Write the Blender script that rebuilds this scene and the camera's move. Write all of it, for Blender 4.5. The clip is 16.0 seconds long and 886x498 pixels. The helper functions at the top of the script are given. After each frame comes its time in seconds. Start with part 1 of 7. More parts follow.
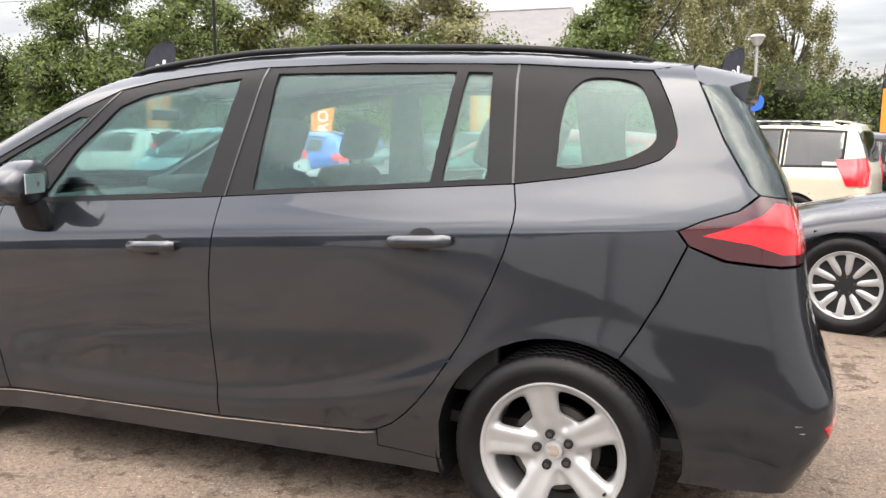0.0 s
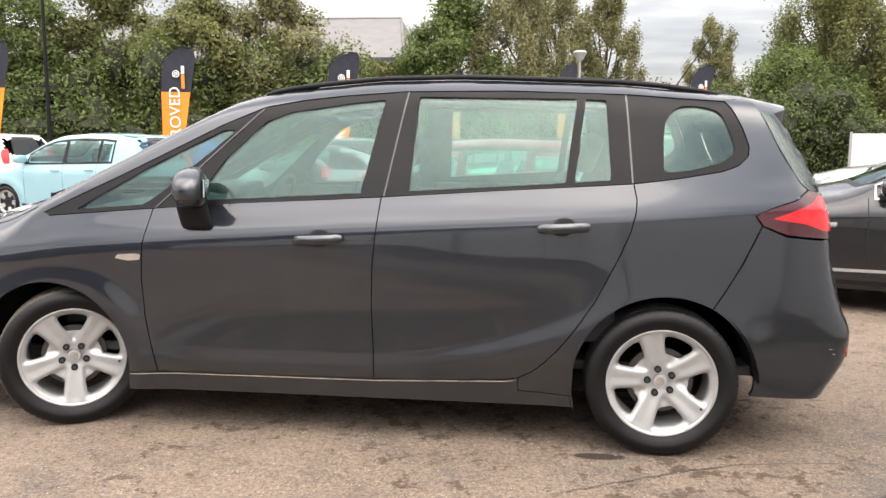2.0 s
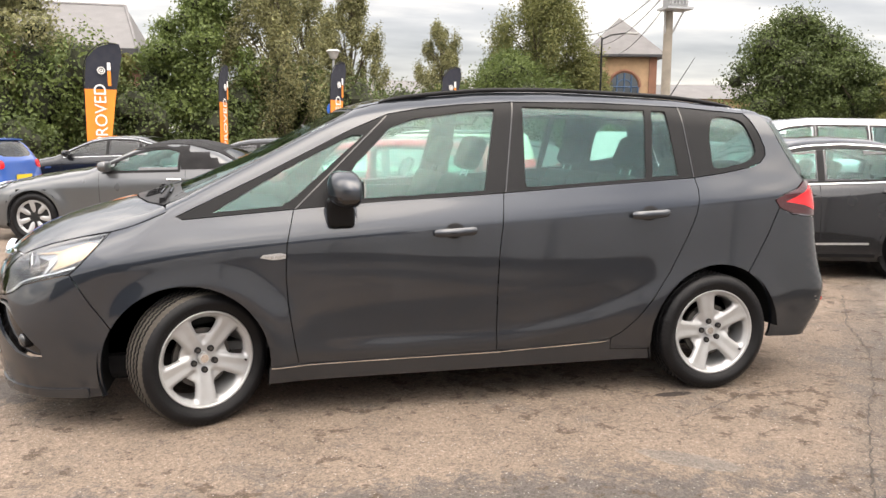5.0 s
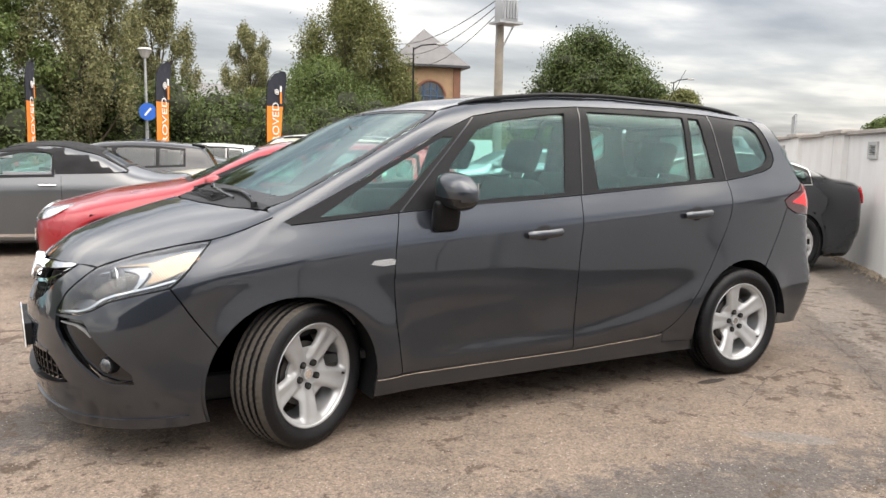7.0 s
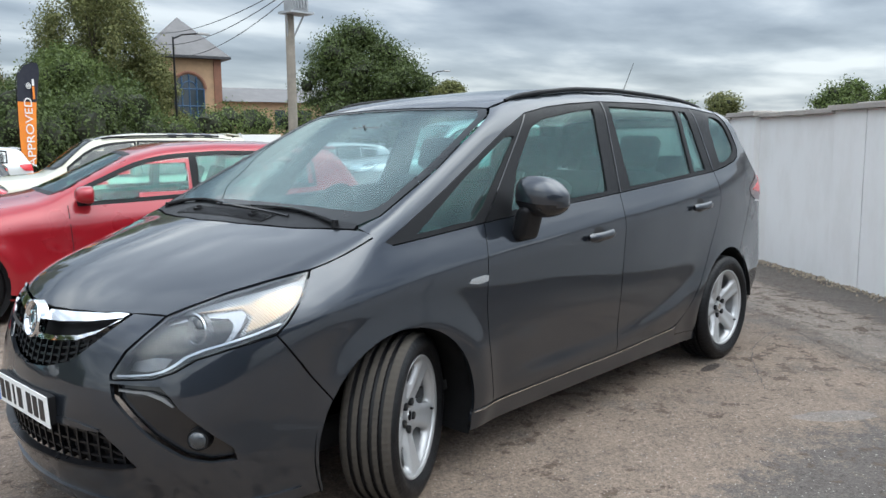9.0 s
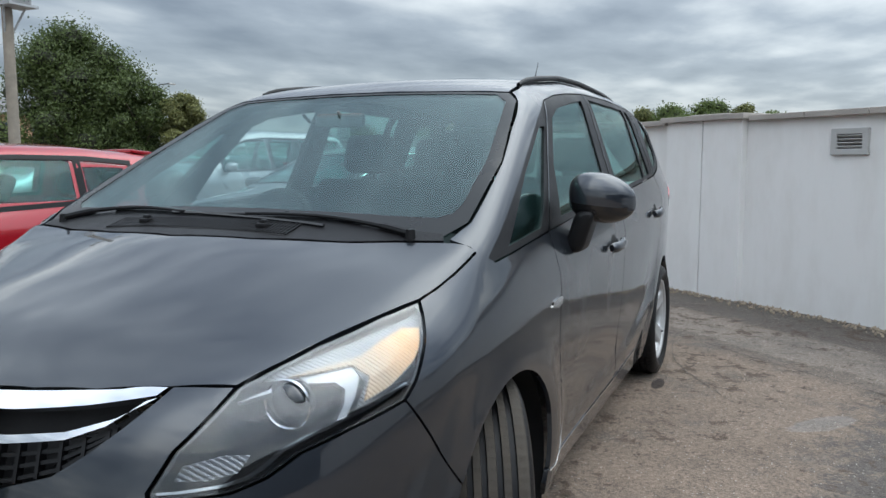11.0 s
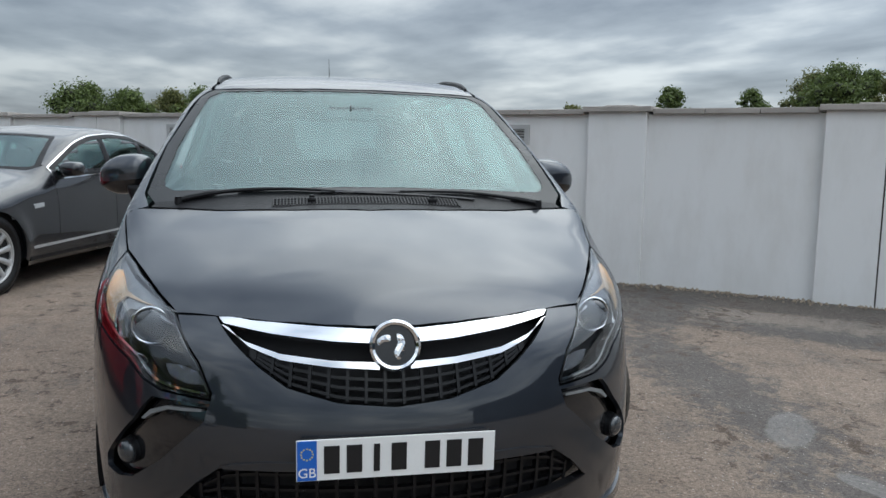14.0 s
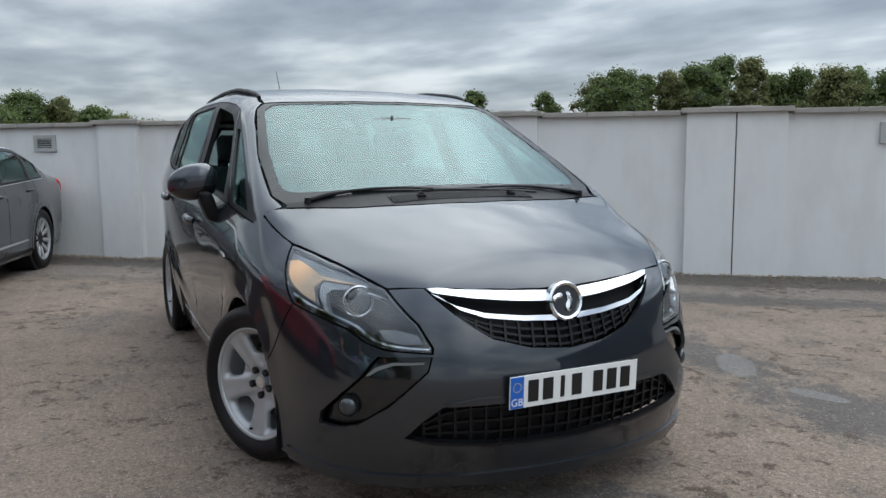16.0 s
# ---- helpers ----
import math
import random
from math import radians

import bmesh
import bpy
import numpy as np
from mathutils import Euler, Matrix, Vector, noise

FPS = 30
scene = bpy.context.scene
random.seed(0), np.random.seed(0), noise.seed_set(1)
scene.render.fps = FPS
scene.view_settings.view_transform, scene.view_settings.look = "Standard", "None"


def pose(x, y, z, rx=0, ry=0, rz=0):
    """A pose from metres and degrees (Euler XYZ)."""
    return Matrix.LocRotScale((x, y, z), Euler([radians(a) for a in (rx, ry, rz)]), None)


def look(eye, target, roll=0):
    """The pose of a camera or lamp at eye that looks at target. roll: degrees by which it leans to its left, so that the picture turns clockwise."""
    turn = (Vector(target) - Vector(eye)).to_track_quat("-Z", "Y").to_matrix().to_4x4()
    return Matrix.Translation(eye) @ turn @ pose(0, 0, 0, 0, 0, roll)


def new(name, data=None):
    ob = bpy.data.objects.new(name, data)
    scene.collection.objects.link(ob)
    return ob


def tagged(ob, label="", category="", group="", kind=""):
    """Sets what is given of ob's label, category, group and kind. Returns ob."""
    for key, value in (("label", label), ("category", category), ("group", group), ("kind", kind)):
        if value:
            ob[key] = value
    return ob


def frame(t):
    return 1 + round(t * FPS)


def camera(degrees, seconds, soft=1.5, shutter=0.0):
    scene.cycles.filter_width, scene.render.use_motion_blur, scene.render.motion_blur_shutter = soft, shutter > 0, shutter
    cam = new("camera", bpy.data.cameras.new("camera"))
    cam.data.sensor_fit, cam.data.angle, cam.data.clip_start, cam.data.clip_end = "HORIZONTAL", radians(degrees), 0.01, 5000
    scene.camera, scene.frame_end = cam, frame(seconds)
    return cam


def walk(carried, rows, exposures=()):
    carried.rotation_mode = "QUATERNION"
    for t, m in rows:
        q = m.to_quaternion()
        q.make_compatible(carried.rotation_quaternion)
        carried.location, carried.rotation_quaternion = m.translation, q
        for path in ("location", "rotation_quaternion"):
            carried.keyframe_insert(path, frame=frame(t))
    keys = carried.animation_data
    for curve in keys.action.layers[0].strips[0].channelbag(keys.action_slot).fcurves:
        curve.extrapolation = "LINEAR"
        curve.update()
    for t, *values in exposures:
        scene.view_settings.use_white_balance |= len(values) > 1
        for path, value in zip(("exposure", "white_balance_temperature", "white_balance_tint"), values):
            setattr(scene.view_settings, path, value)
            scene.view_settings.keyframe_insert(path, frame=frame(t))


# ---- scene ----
cam = camera(58.2, 16.0)
PATH = [
    (0, (1.891, -3.29, 1.339), (1.207, -1.432, 1.055), 0.3),
    (0.5, (1.62, -3.559, 1.327), (1.055, -1.661, 1.044), 0.8),
    (1, (1.355, -3.815, 1.325), (0.907, -1.885, 1.049), 1.1),
    (1.5, (1.082, -4.055, 1.343), (0.743, -2.102, 1.077), 1.0),
    (2, (0.832, -4.318, 1.358), (0.597, -2.35, 1.091), 0.5),
    (2.5, (0.556, -4.471, 1.352), (0.415, -2.495, 1.078), -0.6),
    (3, (0.245, -4.612, 1.365), (0.227, -2.631, 1.088), -1.2),
    (3.5, (-0.082, -4.719, 1.385), (0.043, -2.743, 1.106), -1.2),
    (4, (-0.416, -4.767, 1.38), (-0.174, -2.801, 1.102), -0.8),
    (4.2, (-0.555, -4.788, 1.384), (-0.268, -2.828, 1.106), -0.6),
    (6.5, (-2.19, -4.407, 1.353), (-1.356, -2.607, 1.105), 1.4),
    (7, (-2.516, -4.186, 1.34), (-1.557, -2.449, 1.092), 1.0),
    (7.5, (-2.825, -3.919, 1.362), (-1.739, -2.26, 1.104), 0.4),
    (8, (-3.076, -3.601, 1.373), (-1.868, -2.029, 1.108), -0.1),
    (8.5, (-3.308, -3.297, 1.375), (-1.981, -1.825, 1.105), -0.4),
    (8.7, (-3.384, -3.183, 1.379), (-2.012, -1.753, 1.11), -0.5),
    (10.8, (-3.48, -1.738, 1.297), (-1.693, -0.868, 1.072), -0.1),
    (11, (-3.464, -1.597, 1.278), (-1.644, -0.798, 1.057), -0.1),
    (11.5, (-3.449, -1.23, 1.28), (-1.559, -0.616, 1.056), 0.1),
    (12, (-3.496, -0.839, 1.268), (-1.551, -0.435, 1.033), 0.7),
    (12.5, (-3.705, -0.564, 1.273), (-1.728, -0.381, 1.032), 1.0),
    (13, (-3.97, -0.31, 1.27), (-1.986, -0.341, 1.024), 1.3),
    (13.5, (-4.212, -0.019, 1.284), (-2.24, -0.232, 1.031), 1.1),
    (14, (-4.441, 0.267, 1.291), (-2.493, -0.107, 1.035), 0.9),
    (14.5, (-4.596, 0.597, 1.285), (-2.682, 0.078, 1.026), 0.7),
    (15, (-4.711, 0.915, 1.263), (-2.834, 0.27, 1.011), 0.4),
    (15.5, (-4.729, 1.217, 1.289), (-2.893, 0.464, 1.04), 0.0),
    (16, (-4.672, 1.538, 1.285), (-2.876, 0.691, 1.04), -0.5),
]
walk(cam, [(t, look(e, a, r)) for t, e, a, r in PATH], exposures=[(0, .52, 7050, 14), (2, .40, 7150, 14), (4.2, .34, 7300, 14), (7, .12, 7000, 12), (7.5, -.02, 6450, 8.5), (8, -.12, 6100, 6.5), (8.7, -.24, 6000, 6), (11, -.56, 5980, 5.5), (12.5, -.88, 5980, 5.5), (16, -.84, 5960, 6)])

# ---- world and sun ----
world = bpy.data.worlds.new("sky")
scene.world = world
world.use_nodes = True


def build_sky():
    nt = world.node_tree
    nt.nodes.clear()
    N, L = nt.nodes.new, nt.links.new
    out, bg = N("ShaderNodeOutputWorld"), N("ShaderNodeBackground")
    sky = N("ShaderNodeTexSky")
    sky.sky_type, sky.sun_disc = "NISHITA", False
    sky.sun_elevation, sky.sun_rotation = radians(SUN_UP), radians(SUN_TURN)
    sky.dust_density = 2.0
    co, sep = N("ShaderNodeTexCoord"), N("ShaderNodeSeparateXYZ")
    L(co.outputs["Generated"], sep.inputs[0])
    # cloud sheets lie on a level plane, so the pattern closes up towards the horizon
    zz = N("ShaderNodeMath"); zz.operation = "MAXIMUM"; zz.inputs[1].default_value = 0.0
    L(sep.outputs["Z"], zz.inputs[0])
    za = N("ShaderNodeMath"); za.operation = "ADD"; za.inputs[1].default_value = 0.09
    L(zz.outputs[0], za.inputs[0])
    dv = N("ShaderNodeVectorMath"); dv.operation = "DIVIDE"
    cz = N("ShaderNodeCombineXYZ")
    for i in range(3):
        L(za.outputs[0], cz.inputs[i])
    L(co.outputs["Generated"], dv.inputs[0]); L(cz.outputs[0], dv.inputs[1])
    mp = N("ShaderNodeMapping"); mp.inputs["Scale"].default_value = (0.55, 0.8, 0.0); mp.inputs["Rotation"].default_value = (0, 0, radians(-35))
    L(dv.outputs[0], mp.inputs[0])
    big, small = N("ShaderNodeTexNoise"), N("ShaderNodeTexNoise")
    for n, sc, de in ((big, 0.85, 3), (small, 2.6, 5)):
        n.inputs["Scale"].default_value, n.inputs["Detail"].default_value = sc, de
        n.inputs["Roughness"].default_value = 0.55
        L(mp.outputs[0], n.inputs["Vector"])
    mix = N("ShaderNodeMix"); mix.data_type = "FLOAT"; mix.inputs["Factor"].default_value = 0.28
    L(big.outputs["Fac"], mix.inputs[2]); L(small.outputs["Fac"], mix.inputs[3])
    ramp = N("ShaderNodeValToRGB")
    e = ramp.color_ramp.elements
    e[0].position, e[0].color = 0.38, (0.25, 0.27, 0.315, 1)
    e[1].position, e[1].color = 0.63, (1.50, 1.47, 1.40, 1)
    m = ramp.color_ramp.elements.new(0.5); m.color = (0.64, 0.665, 0.70, 1)
    L(mix.outputs[0], ramp.inputs[0])
    # the brighter half of the overcast towards the sun, and a pale band above the horizon
    geo = N("ShaderNodeVectorMath"); geo.operation = "DOT_PRODUCT"
    geo.inputs[1].default_value = SUN_DIR
    L(co.outputs["Generated"], geo.inputs[0])
    glow = N("ShaderNodeMapRange"); glow.inputs[1].default_value, glow.inputs[2].default_value = -0.7, 1.0
    glow.inputs[3].default_value, glow.inputs[4].default_value = 0.75, 2.30
    L(geo.outputs["Value"], glow.inputs[0])
    hz = N("ShaderNodeMapRange"); hz.inputs[1].default_value, hz.inputs[2].default_value = 0.0, 0.35
    hz.inputs[3].default_value, hz.inputs[4].default_value = 0.46, 0.0
    L(sep.outputs["Z"], hz.inputs[0])
    pale = N("ShaderNodeMix"); pale.data_type = "RGBA"
    L(hz.outputs[0], pale.inputs["Factor"]); L(ramp.outputs[0], pale.inputs[6]); pale.inputs[7].default_value = (0.80, 0.83, 0.86, 1)
    sc = N("ShaderNodeVectorMath"); sc.operation = "SCALE"
    # an overcast sky is brighter overhead than along the horizon
    high = N("ShaderNodeMapRange"); high.inputs[1].default_value, high.inputs[2].default_value = 0.18, 0.65
    high.inputs[3].default_value, high.inputs[4].default_value = 1.0, 2.8
    L(sep.outputs["Z"], high.inputs[0])
    both_ways = N("ShaderNodeMath"); both_ways.operation = "MULTIPLY"
    L(high.outputs[0], both_ways.inputs[0]); L(glow.outputs[0], both_ways.inputs[1])
    L(pale.outputs[2], sc.inputs[0]); L(both_ways.outputs[0], sc.inputs["Scale"])
    amt = N("ShaderNodeVectorMath"); amt.operation = "SCALE"; amt.inputs["Scale"].default_value = 0.06
    L(sky.outputs[0], amt.inputs[0])
    add = N("ShaderNodeVectorMath"); add.operation = "ADD"
    L(sc.outputs[0], add.inputs[0]); L(amt.outputs[0], add.inputs[1])
    L(add.outputs[0], bg.inputs["Color"]); bg.inputs["Strength"].default_value = SKY_STRENGTH
    L(bg.outputs[0], out.inputs["Surface"])


SUN_UP, SUN_TURN, SKY_STRENGTH = 58, 200, 0.70
SUN_DIR = Vector((math.sin(radians(SUN_TURN)) * math.cos(radians(SUN_UP)), math.cos(radians(SUN_TURN)) * math.cos(radians(SUN_UP)), math.sin(radians(SUN_UP))))
build_sky()
sun = new("sun", bpy.data.lights.new("sun", "SUN"))
sun.data.energy, sun.data.angle, sun.data.color = 0.8, radians(62), (1.0, 0.96, 0.9)
sun.matrix_world = look(SUN_DIR * 50, (0, 0, 0))


# ---- materials ----
def mat(name, color, rough=0.5, metal=0.0, coat=0.0, vary=0.12, scale=6.0, bump=0.0, bump_scale=200.0, trans=0.0, emit=None, power=0.0, spec=0.5, fine=0.0, ior=1.45):
    """A surface with colour and gloss that vary at two scales, and fine relief."""
    m = bpy.data.materials.new(name)
    m.use_nodes = True
    nt = m.node_tree
    b = nt.nodes["Principled BSDF"]
    N, L = nt.nodes.new, nt.links.new
    b.inputs["Roughness"].default_value, b.inputs["Metallic"].default_value = rough, metal
    b.inputs["Coat Weight"].default_value, b.inputs["Coat Roughness"].default_value = coat, 0.03
    b.inputs["Transmission Weight"].default_value, b.inputs["Specular IOR Level"].default_value = trans, spec
    b.inputs["IOR"].default_value = ior
    b.inputs["Base Color"].default_value = (*color, 1)
    if emit:
        b.inputs["Emission Color"].default_value, b.inputs["Emission Strength"].default_value = (*emit, 1), power
    if vary or bump:
        co = N("ShaderNodeTexCoord")
    if vary:
        a, c = N("ShaderNodeTexNoise"), N("ShaderNodeTexNoise")
        a.inputs["Scale"].default_value, a.inputs["Detail"].default_value = scale, 6
        c.inputs["Scale"].default_value, c.inputs["Detail"].default_value = scale * 23, 3
        L(co.outputs["Object"], a.inputs["Vector"]); L(co.outputs["Object"], c.inputs["Vector"])
        mx = N("ShaderNodeMath"); mx.operation = "MULTIPLY_ADD"; mx.inputs[1].default_value = 0.4 + fine
        L(c.outputs["Fac"], mx.inputs[0]); L(a.outputs["Fac"], mx.inputs[2])
        mr = N("ShaderNodeMapRange")
        mr.inputs[1].default_value, mr.inputs[2].default_value = 0.4, 1.1 + fine
        mr.inputs[3].default_value, mr.inputs[4].default_value = 1 - vary, 1 + vary
        L(mx.outputs[0], mr.inputs[0])
        v = N("ShaderNodeVectorMath"); v.operation = "SCALE"; v.inputs[0].default_value = color
        L(mr.outputs[0], v.inputs["Scale"]); L(v.outputs[0], b.inputs["Base Color"])
        r = N("ShaderNodeMapRange"); r.inputs[1].default_value, r.inputs[2].default_value = 0.3, 0.7
        r.inputs[3].default_value, r.inputs[4].default_value = max(rough * 0.85, 0.0), min(rough * 1.2, 1.0)
        L(a.outputs["Fac"], r.inputs[0]); L(r.outputs[0], b.inputs["Roughness"])
    if bump:
        n = N("ShaderNodeTexNoise"); n.inputs["Scale"].default_value, n.inputs["Detail"].default_value = bump_scale, 4
        L(co.outputs["Object"], n.inputs["Vector"])
        bp = N("ShaderNodeBump"); bp.inputs["Strength"].default_value, bp.inputs["Distance"].default_value = bump, 0.004
        L(n.outputs["Fac"], bp.inputs["Height"]); L(bp.outputs[0], b.inputs["Normal"])
    return m


def paint(name, color, metal=0.55, rough=0.32, lacquer=1.5, spec=0.5):
    """Car paint: pigment with fine metal flakes under clear lacquer."""
    m = mat(name, color, rough, metal, coat=1.0, vary=0.05, scale=3.0, spec=spec)
    nt = m.node_tree
    b = nt.nodes["Principled BSDF"]
    b.inputs["Coat IOR"].default_value = lacquer
    co, n = nt.nodes.new("ShaderNodeTexCoord"), nt.nodes.new("ShaderNodeTexNoise")
    n.inputs["Scale"].default_value, n.inputs["Detail"].default_value = 900, 2
    bp = nt.nodes.new("ShaderNodeBump"); bp.inputs["Strength"].default_value, bp.inputs["Distance"].default_value = 0.025, 0.002
    nt.links.new(co.outputs["Object"], n.inputs["Vector"]); nt.links.new(n.outputs["Fac"], bp.inputs["Height"]); nt.links.new(bp.outputs[0], b.inputs["Normal"])
    return m


def glass(name, tint, gloss=1.0, ground=0.045, film=(1, 1, 1), edge=0.48):
    """Thin sheet glass: clear tinted body with a mirror film that grows towards grazing angles."""
    m = bpy.data.materials.new(name)
    m.use_nodes = True
    nt = m.node_tree
    nt.nodes.clear()
    N, L = nt.nodes.new, nt.links.new
    out, mix = N("ShaderNodeOutputMaterial"), N("ShaderNodeMixShader")
    tr, gl, lw = N("ShaderNodeBsdfTransparent"), N("ShaderNodeBsdfGlossy"), N("ShaderNodeLayerWeight")
    tr.inputs["Color"].default_value = (*tint, 1)
    gl.inputs["Color"].default_value = (*film, 1)
    gl.inputs["Roughness"].default_value, lw.inputs["Blend"].default_value = 0.0, 0.5
    p = N("ShaderNodeMath"); p.operation = "POWER"; p.inputs[1].default_value = 3.6
    L(lw.outputs["Facing"], p.inputs[0])
    mul = N("ShaderNodeMath"); mul.operation = "MULTIPLY_ADD"; mul.inputs[1].default_value = edge; mul.inputs[2].default_value = ground * gloss; mul.use_clamp = True
    L(p.outputs[0], mul.inputs[0]); L(mul.outputs[0], mix.inputs[0])
    L(tr.outputs[0], mix.inputs[1]); L(gl.outputs[0], mix.inputs[2]); L(mix.outputs[0], out.inputs[0])
    return m


M = {}
M["paint_grey"] = paint("graphite_paint", (0.028, 0.033, 0.042), 0.76, 0.36, 1.68, 0.0)
M["paint_red"] = paint("red_paint", (0.30, 0.006, 0.014), 0.15, 0.30)
M["paint_black"] = paint("black_paint", (0.012, 0.013, 0.016), 0.2, 0.3)
M["paint_charcoal"] = paint("charcoal_paint", (0.008, 0.009, 0.012), 0.3, 0.24)
M["paint_mid"] = paint("mid_grey_paint", (0.10, 0.105, 0.11), 0.5, 0.32)
M["paint_silver"] = paint("silver_paint", (0.42, 0.44, 0.46), 0.6, 0.3)
M["paint_white"] = paint("white_paint", (0.62, 0.63, 0.62), 0.0, 0.35)
M["paint_sky"] = paint("pale_blue_paint", (0.25, 0.45, 0.52), 0.0, 0.35)
M["paint_blue"] = paint("blue_paint", (0.02, 0.10, 0.42), 0.3, 0.32)
M["paint_cream"] = paint("cream_paint", (0.52, 0.50, 0.39), 0.0, 0.35)
M["trim"] = mat("black_trim", (0.009, 0.009, 0.010), 0.40, spec=0.22, bump=0.15, bump_scale=500)
M["grey_trim"] = mat("grey_trim", (0.16, 0.165, 0.165), 0.6)
M["grille_black"] = mat("grille_plastic", (0.006, 0.006, 0.007), 0.30, spec=0.4)
M["gloss_black"] = mat("gloss_black", (0.008, 0.008, 0.009), 0.12, coat=0.6)
M["rubber"] = mat("tyre_rubber", (0.007, 0.007, 0.008), 0.42, spec=0.28, vary=0.3, scale=14, bump=0.3, bump_scale=400)
M["dusty_rubber"] = mat("dusty_tread", (0.050, 0.043, 0.035), 0.85, vary=0.35, scale=18, bump=0.5, bump_scale=300)
M["alloy"] = mat("silver_wheel", (0.43, 0.435, 0.44), 0.36, 0.45, coat=0.3, vary=0.08, scale=20)
M["dark_alloy"] = mat("dark_wheel", (0.05, 0.05, 0.052), 0.4, 0.6)
M["chrome"] = mat("chrome", (0.86, 0.87, 0.88), 0.06, 1.0, vary=0.03)
M["steel"] = mat("brake_steel", (0.09, 0.085, 0.08), 0.5, 0.8, vary=0.3, scale=30)
M["cavity"] = mat("arch_liner", (0.010, 0.010, 0.011), 0.85, vary=0.3)
M["cloth"] = mat("seat_cloth", (0.018, 0.019, 0.021), 0.9, bump=0.5, bump_scale=500)
M["plastic"] = mat("dash_plastic", (0.024, 0.025, 0.026), 0.6, bump=0.3, bump_scale=600)
M["headlining"] = mat("headlining", (0.24, 0.235, 0.225), 0.9, bump=0.3, bump_scale=400)
M["glass"] = glass("window_glass", (0.74, 0.91, 0.88), 0.85, film=(0.86, 1.0, 0.98), edge=0.42)
M["glass_rear"] = glass("rear_glass", (0.58, 0.66, 0.65), 1.2, edge=0.25)
M["glass_front"] = glass("windscreen_glass", (0.66, 0.75, 0.74), 1.10, film=(0.84, 0.98, 0.99), edge=0.50)
M["glass_dark"] = glass("privacy_glass", (0.30, 0.34, 0.34), 1.2)
M["lamp_glass"] = glass("lamp_cover", (0.93, 0.94, 0.95), 1.1)
M["lamp_red"] = mat("red_lens", (0.62, 0.012, 0.02), 0.12, coat=1.0, vary=0.15, scale=30)
M["lamp_dark_red"] = mat("dark_red_lens", (0.05, 0.006, 0.01), 0.1, coat=1.0)
M["reflector"] = mat("lamp_reflector", (0.75, 0.76, 0.77), 0.14, 0.95)
M["lens"] = mat("lamp_lens", (0.03, 0.034, 0.038), 0.03, 0.0, coat=1.0)
M["frit"] = mat("glass_border", (0.010, 0.011, 0.012), 0.30, spec=0.30)
M["satin"] = mat("satin_bezel", (0.36, 0.37, 0.38), 0.24, 0.6, vary=0.05)


def fluted(name, color, metal, glow=0.0):
    """A lens or reflector with fine slanted flutes; a lit one glows most round its bulb."""
    m = mat(name, color, 0.22, metal, vary=0.08, scale=20)
    nt = m.node_tree
    N, L, b = nt.nodes.new, nt.links.new, nt.nodes["Principled BSDF"]
    co, wv, bp = N("ShaderNodeTexCoord"), N("ShaderNodeTexWave"), N("ShaderNodeBump")
    mp = N("ShaderNodeMapping"); mp.inputs["Rotation"].default_value = (0, radians(35), 0)
    L(co.outputs["Object"], mp.inputs[0]); L(mp.outputs[0], wv.inputs["Vector"])
    wv.inputs["Scale"].default_value, wv.inputs["Distortion"].default_value = 36.0, 0.4
    bp.inputs["Strength"].default_value, bp.inputs["Distance"].default_value = 0.7, 0.003
    L(wv.outputs["Fac"], bp.inputs["Height"]); L(bp.outputs[0], b.inputs["Normal"])
    if glow:
        b.inputs["Emission Color"].default_value = (1.0, 0.50, 0.16, 1)
        ab = N("ShaderNodeVectorMath"); ab.operation = "ABSOLUTE"
        L(co.outputs["Object"], ab.inputs[0])
        ds = N("ShaderNodeVectorMath"); ds.operation = "DISTANCE"; ds.inputs[1].default_value = (1.86, 0.785, 0.875)
        L(ab.outputs[0], ds.inputs[0])
        near = N("ShaderNodeMapRange")
        for i, v in enumerate((0.02, 0.12, 2.4, 0.38)):
            near.inputs[i + 1].default_value = v
        L(ds.outputs["Value"], near.inputs[0])
        rib = N("ShaderNodeMapRange"); rib.inputs[3].default_value, rib.inputs[4].default_value = 0.55, 1.25
        L(wv.outputs["Fac"], rib.inputs[0])
        mu = N("ShaderNodeMath"); mu.operation = "MULTIPLY"
        L(near.outputs[0], mu.inputs[0]); L(rib.outputs[0], mu.inputs[1])
        sc = N("ShaderNodeMath"); sc.operation = "MULTIPLY"; sc.inputs[1].default_value = glow
        L(mu.outputs[0], sc.inputs[0]); L(sc.outputs[0], b.inputs["Emission Strength"])
    return m


M["fluted"] = fluted("fluted_reflector", (0.30, 0.31, 0.32), 0.5)
M["fluted_dark"] = fluted("fluted_dark_lens", (0.14, 0.145, 0.155), 0.85)
M["lamp_orange"] = fluted("lit_indicator", (0.48, 0.38, 0.26), 0.0, 0.46)
M["plate_white"] = mat("plate_white", (0.80, 0.80, 0.78), 0.35, vary=0.04)
M["plate_blue"] = mat("plate_blue", (0.02, 0.12, 0.50), 0.35, vary=0.04)
M["star_yellow"] = mat("star_yellow", (0.75, 0.62, 0.10), 0.4, vary=0.04)
M["ink"] = mat("black_ink", (0.012, 0.012, 0.013), 0.4, vary=0.04)


# ---- building parts from outlines ----
def link(name, me, parent=None, label=""):
    ob = new(name, me)
    if parent is not None:
        ob.parent = parent
    if label:
        ob["label"] = label
    return ob


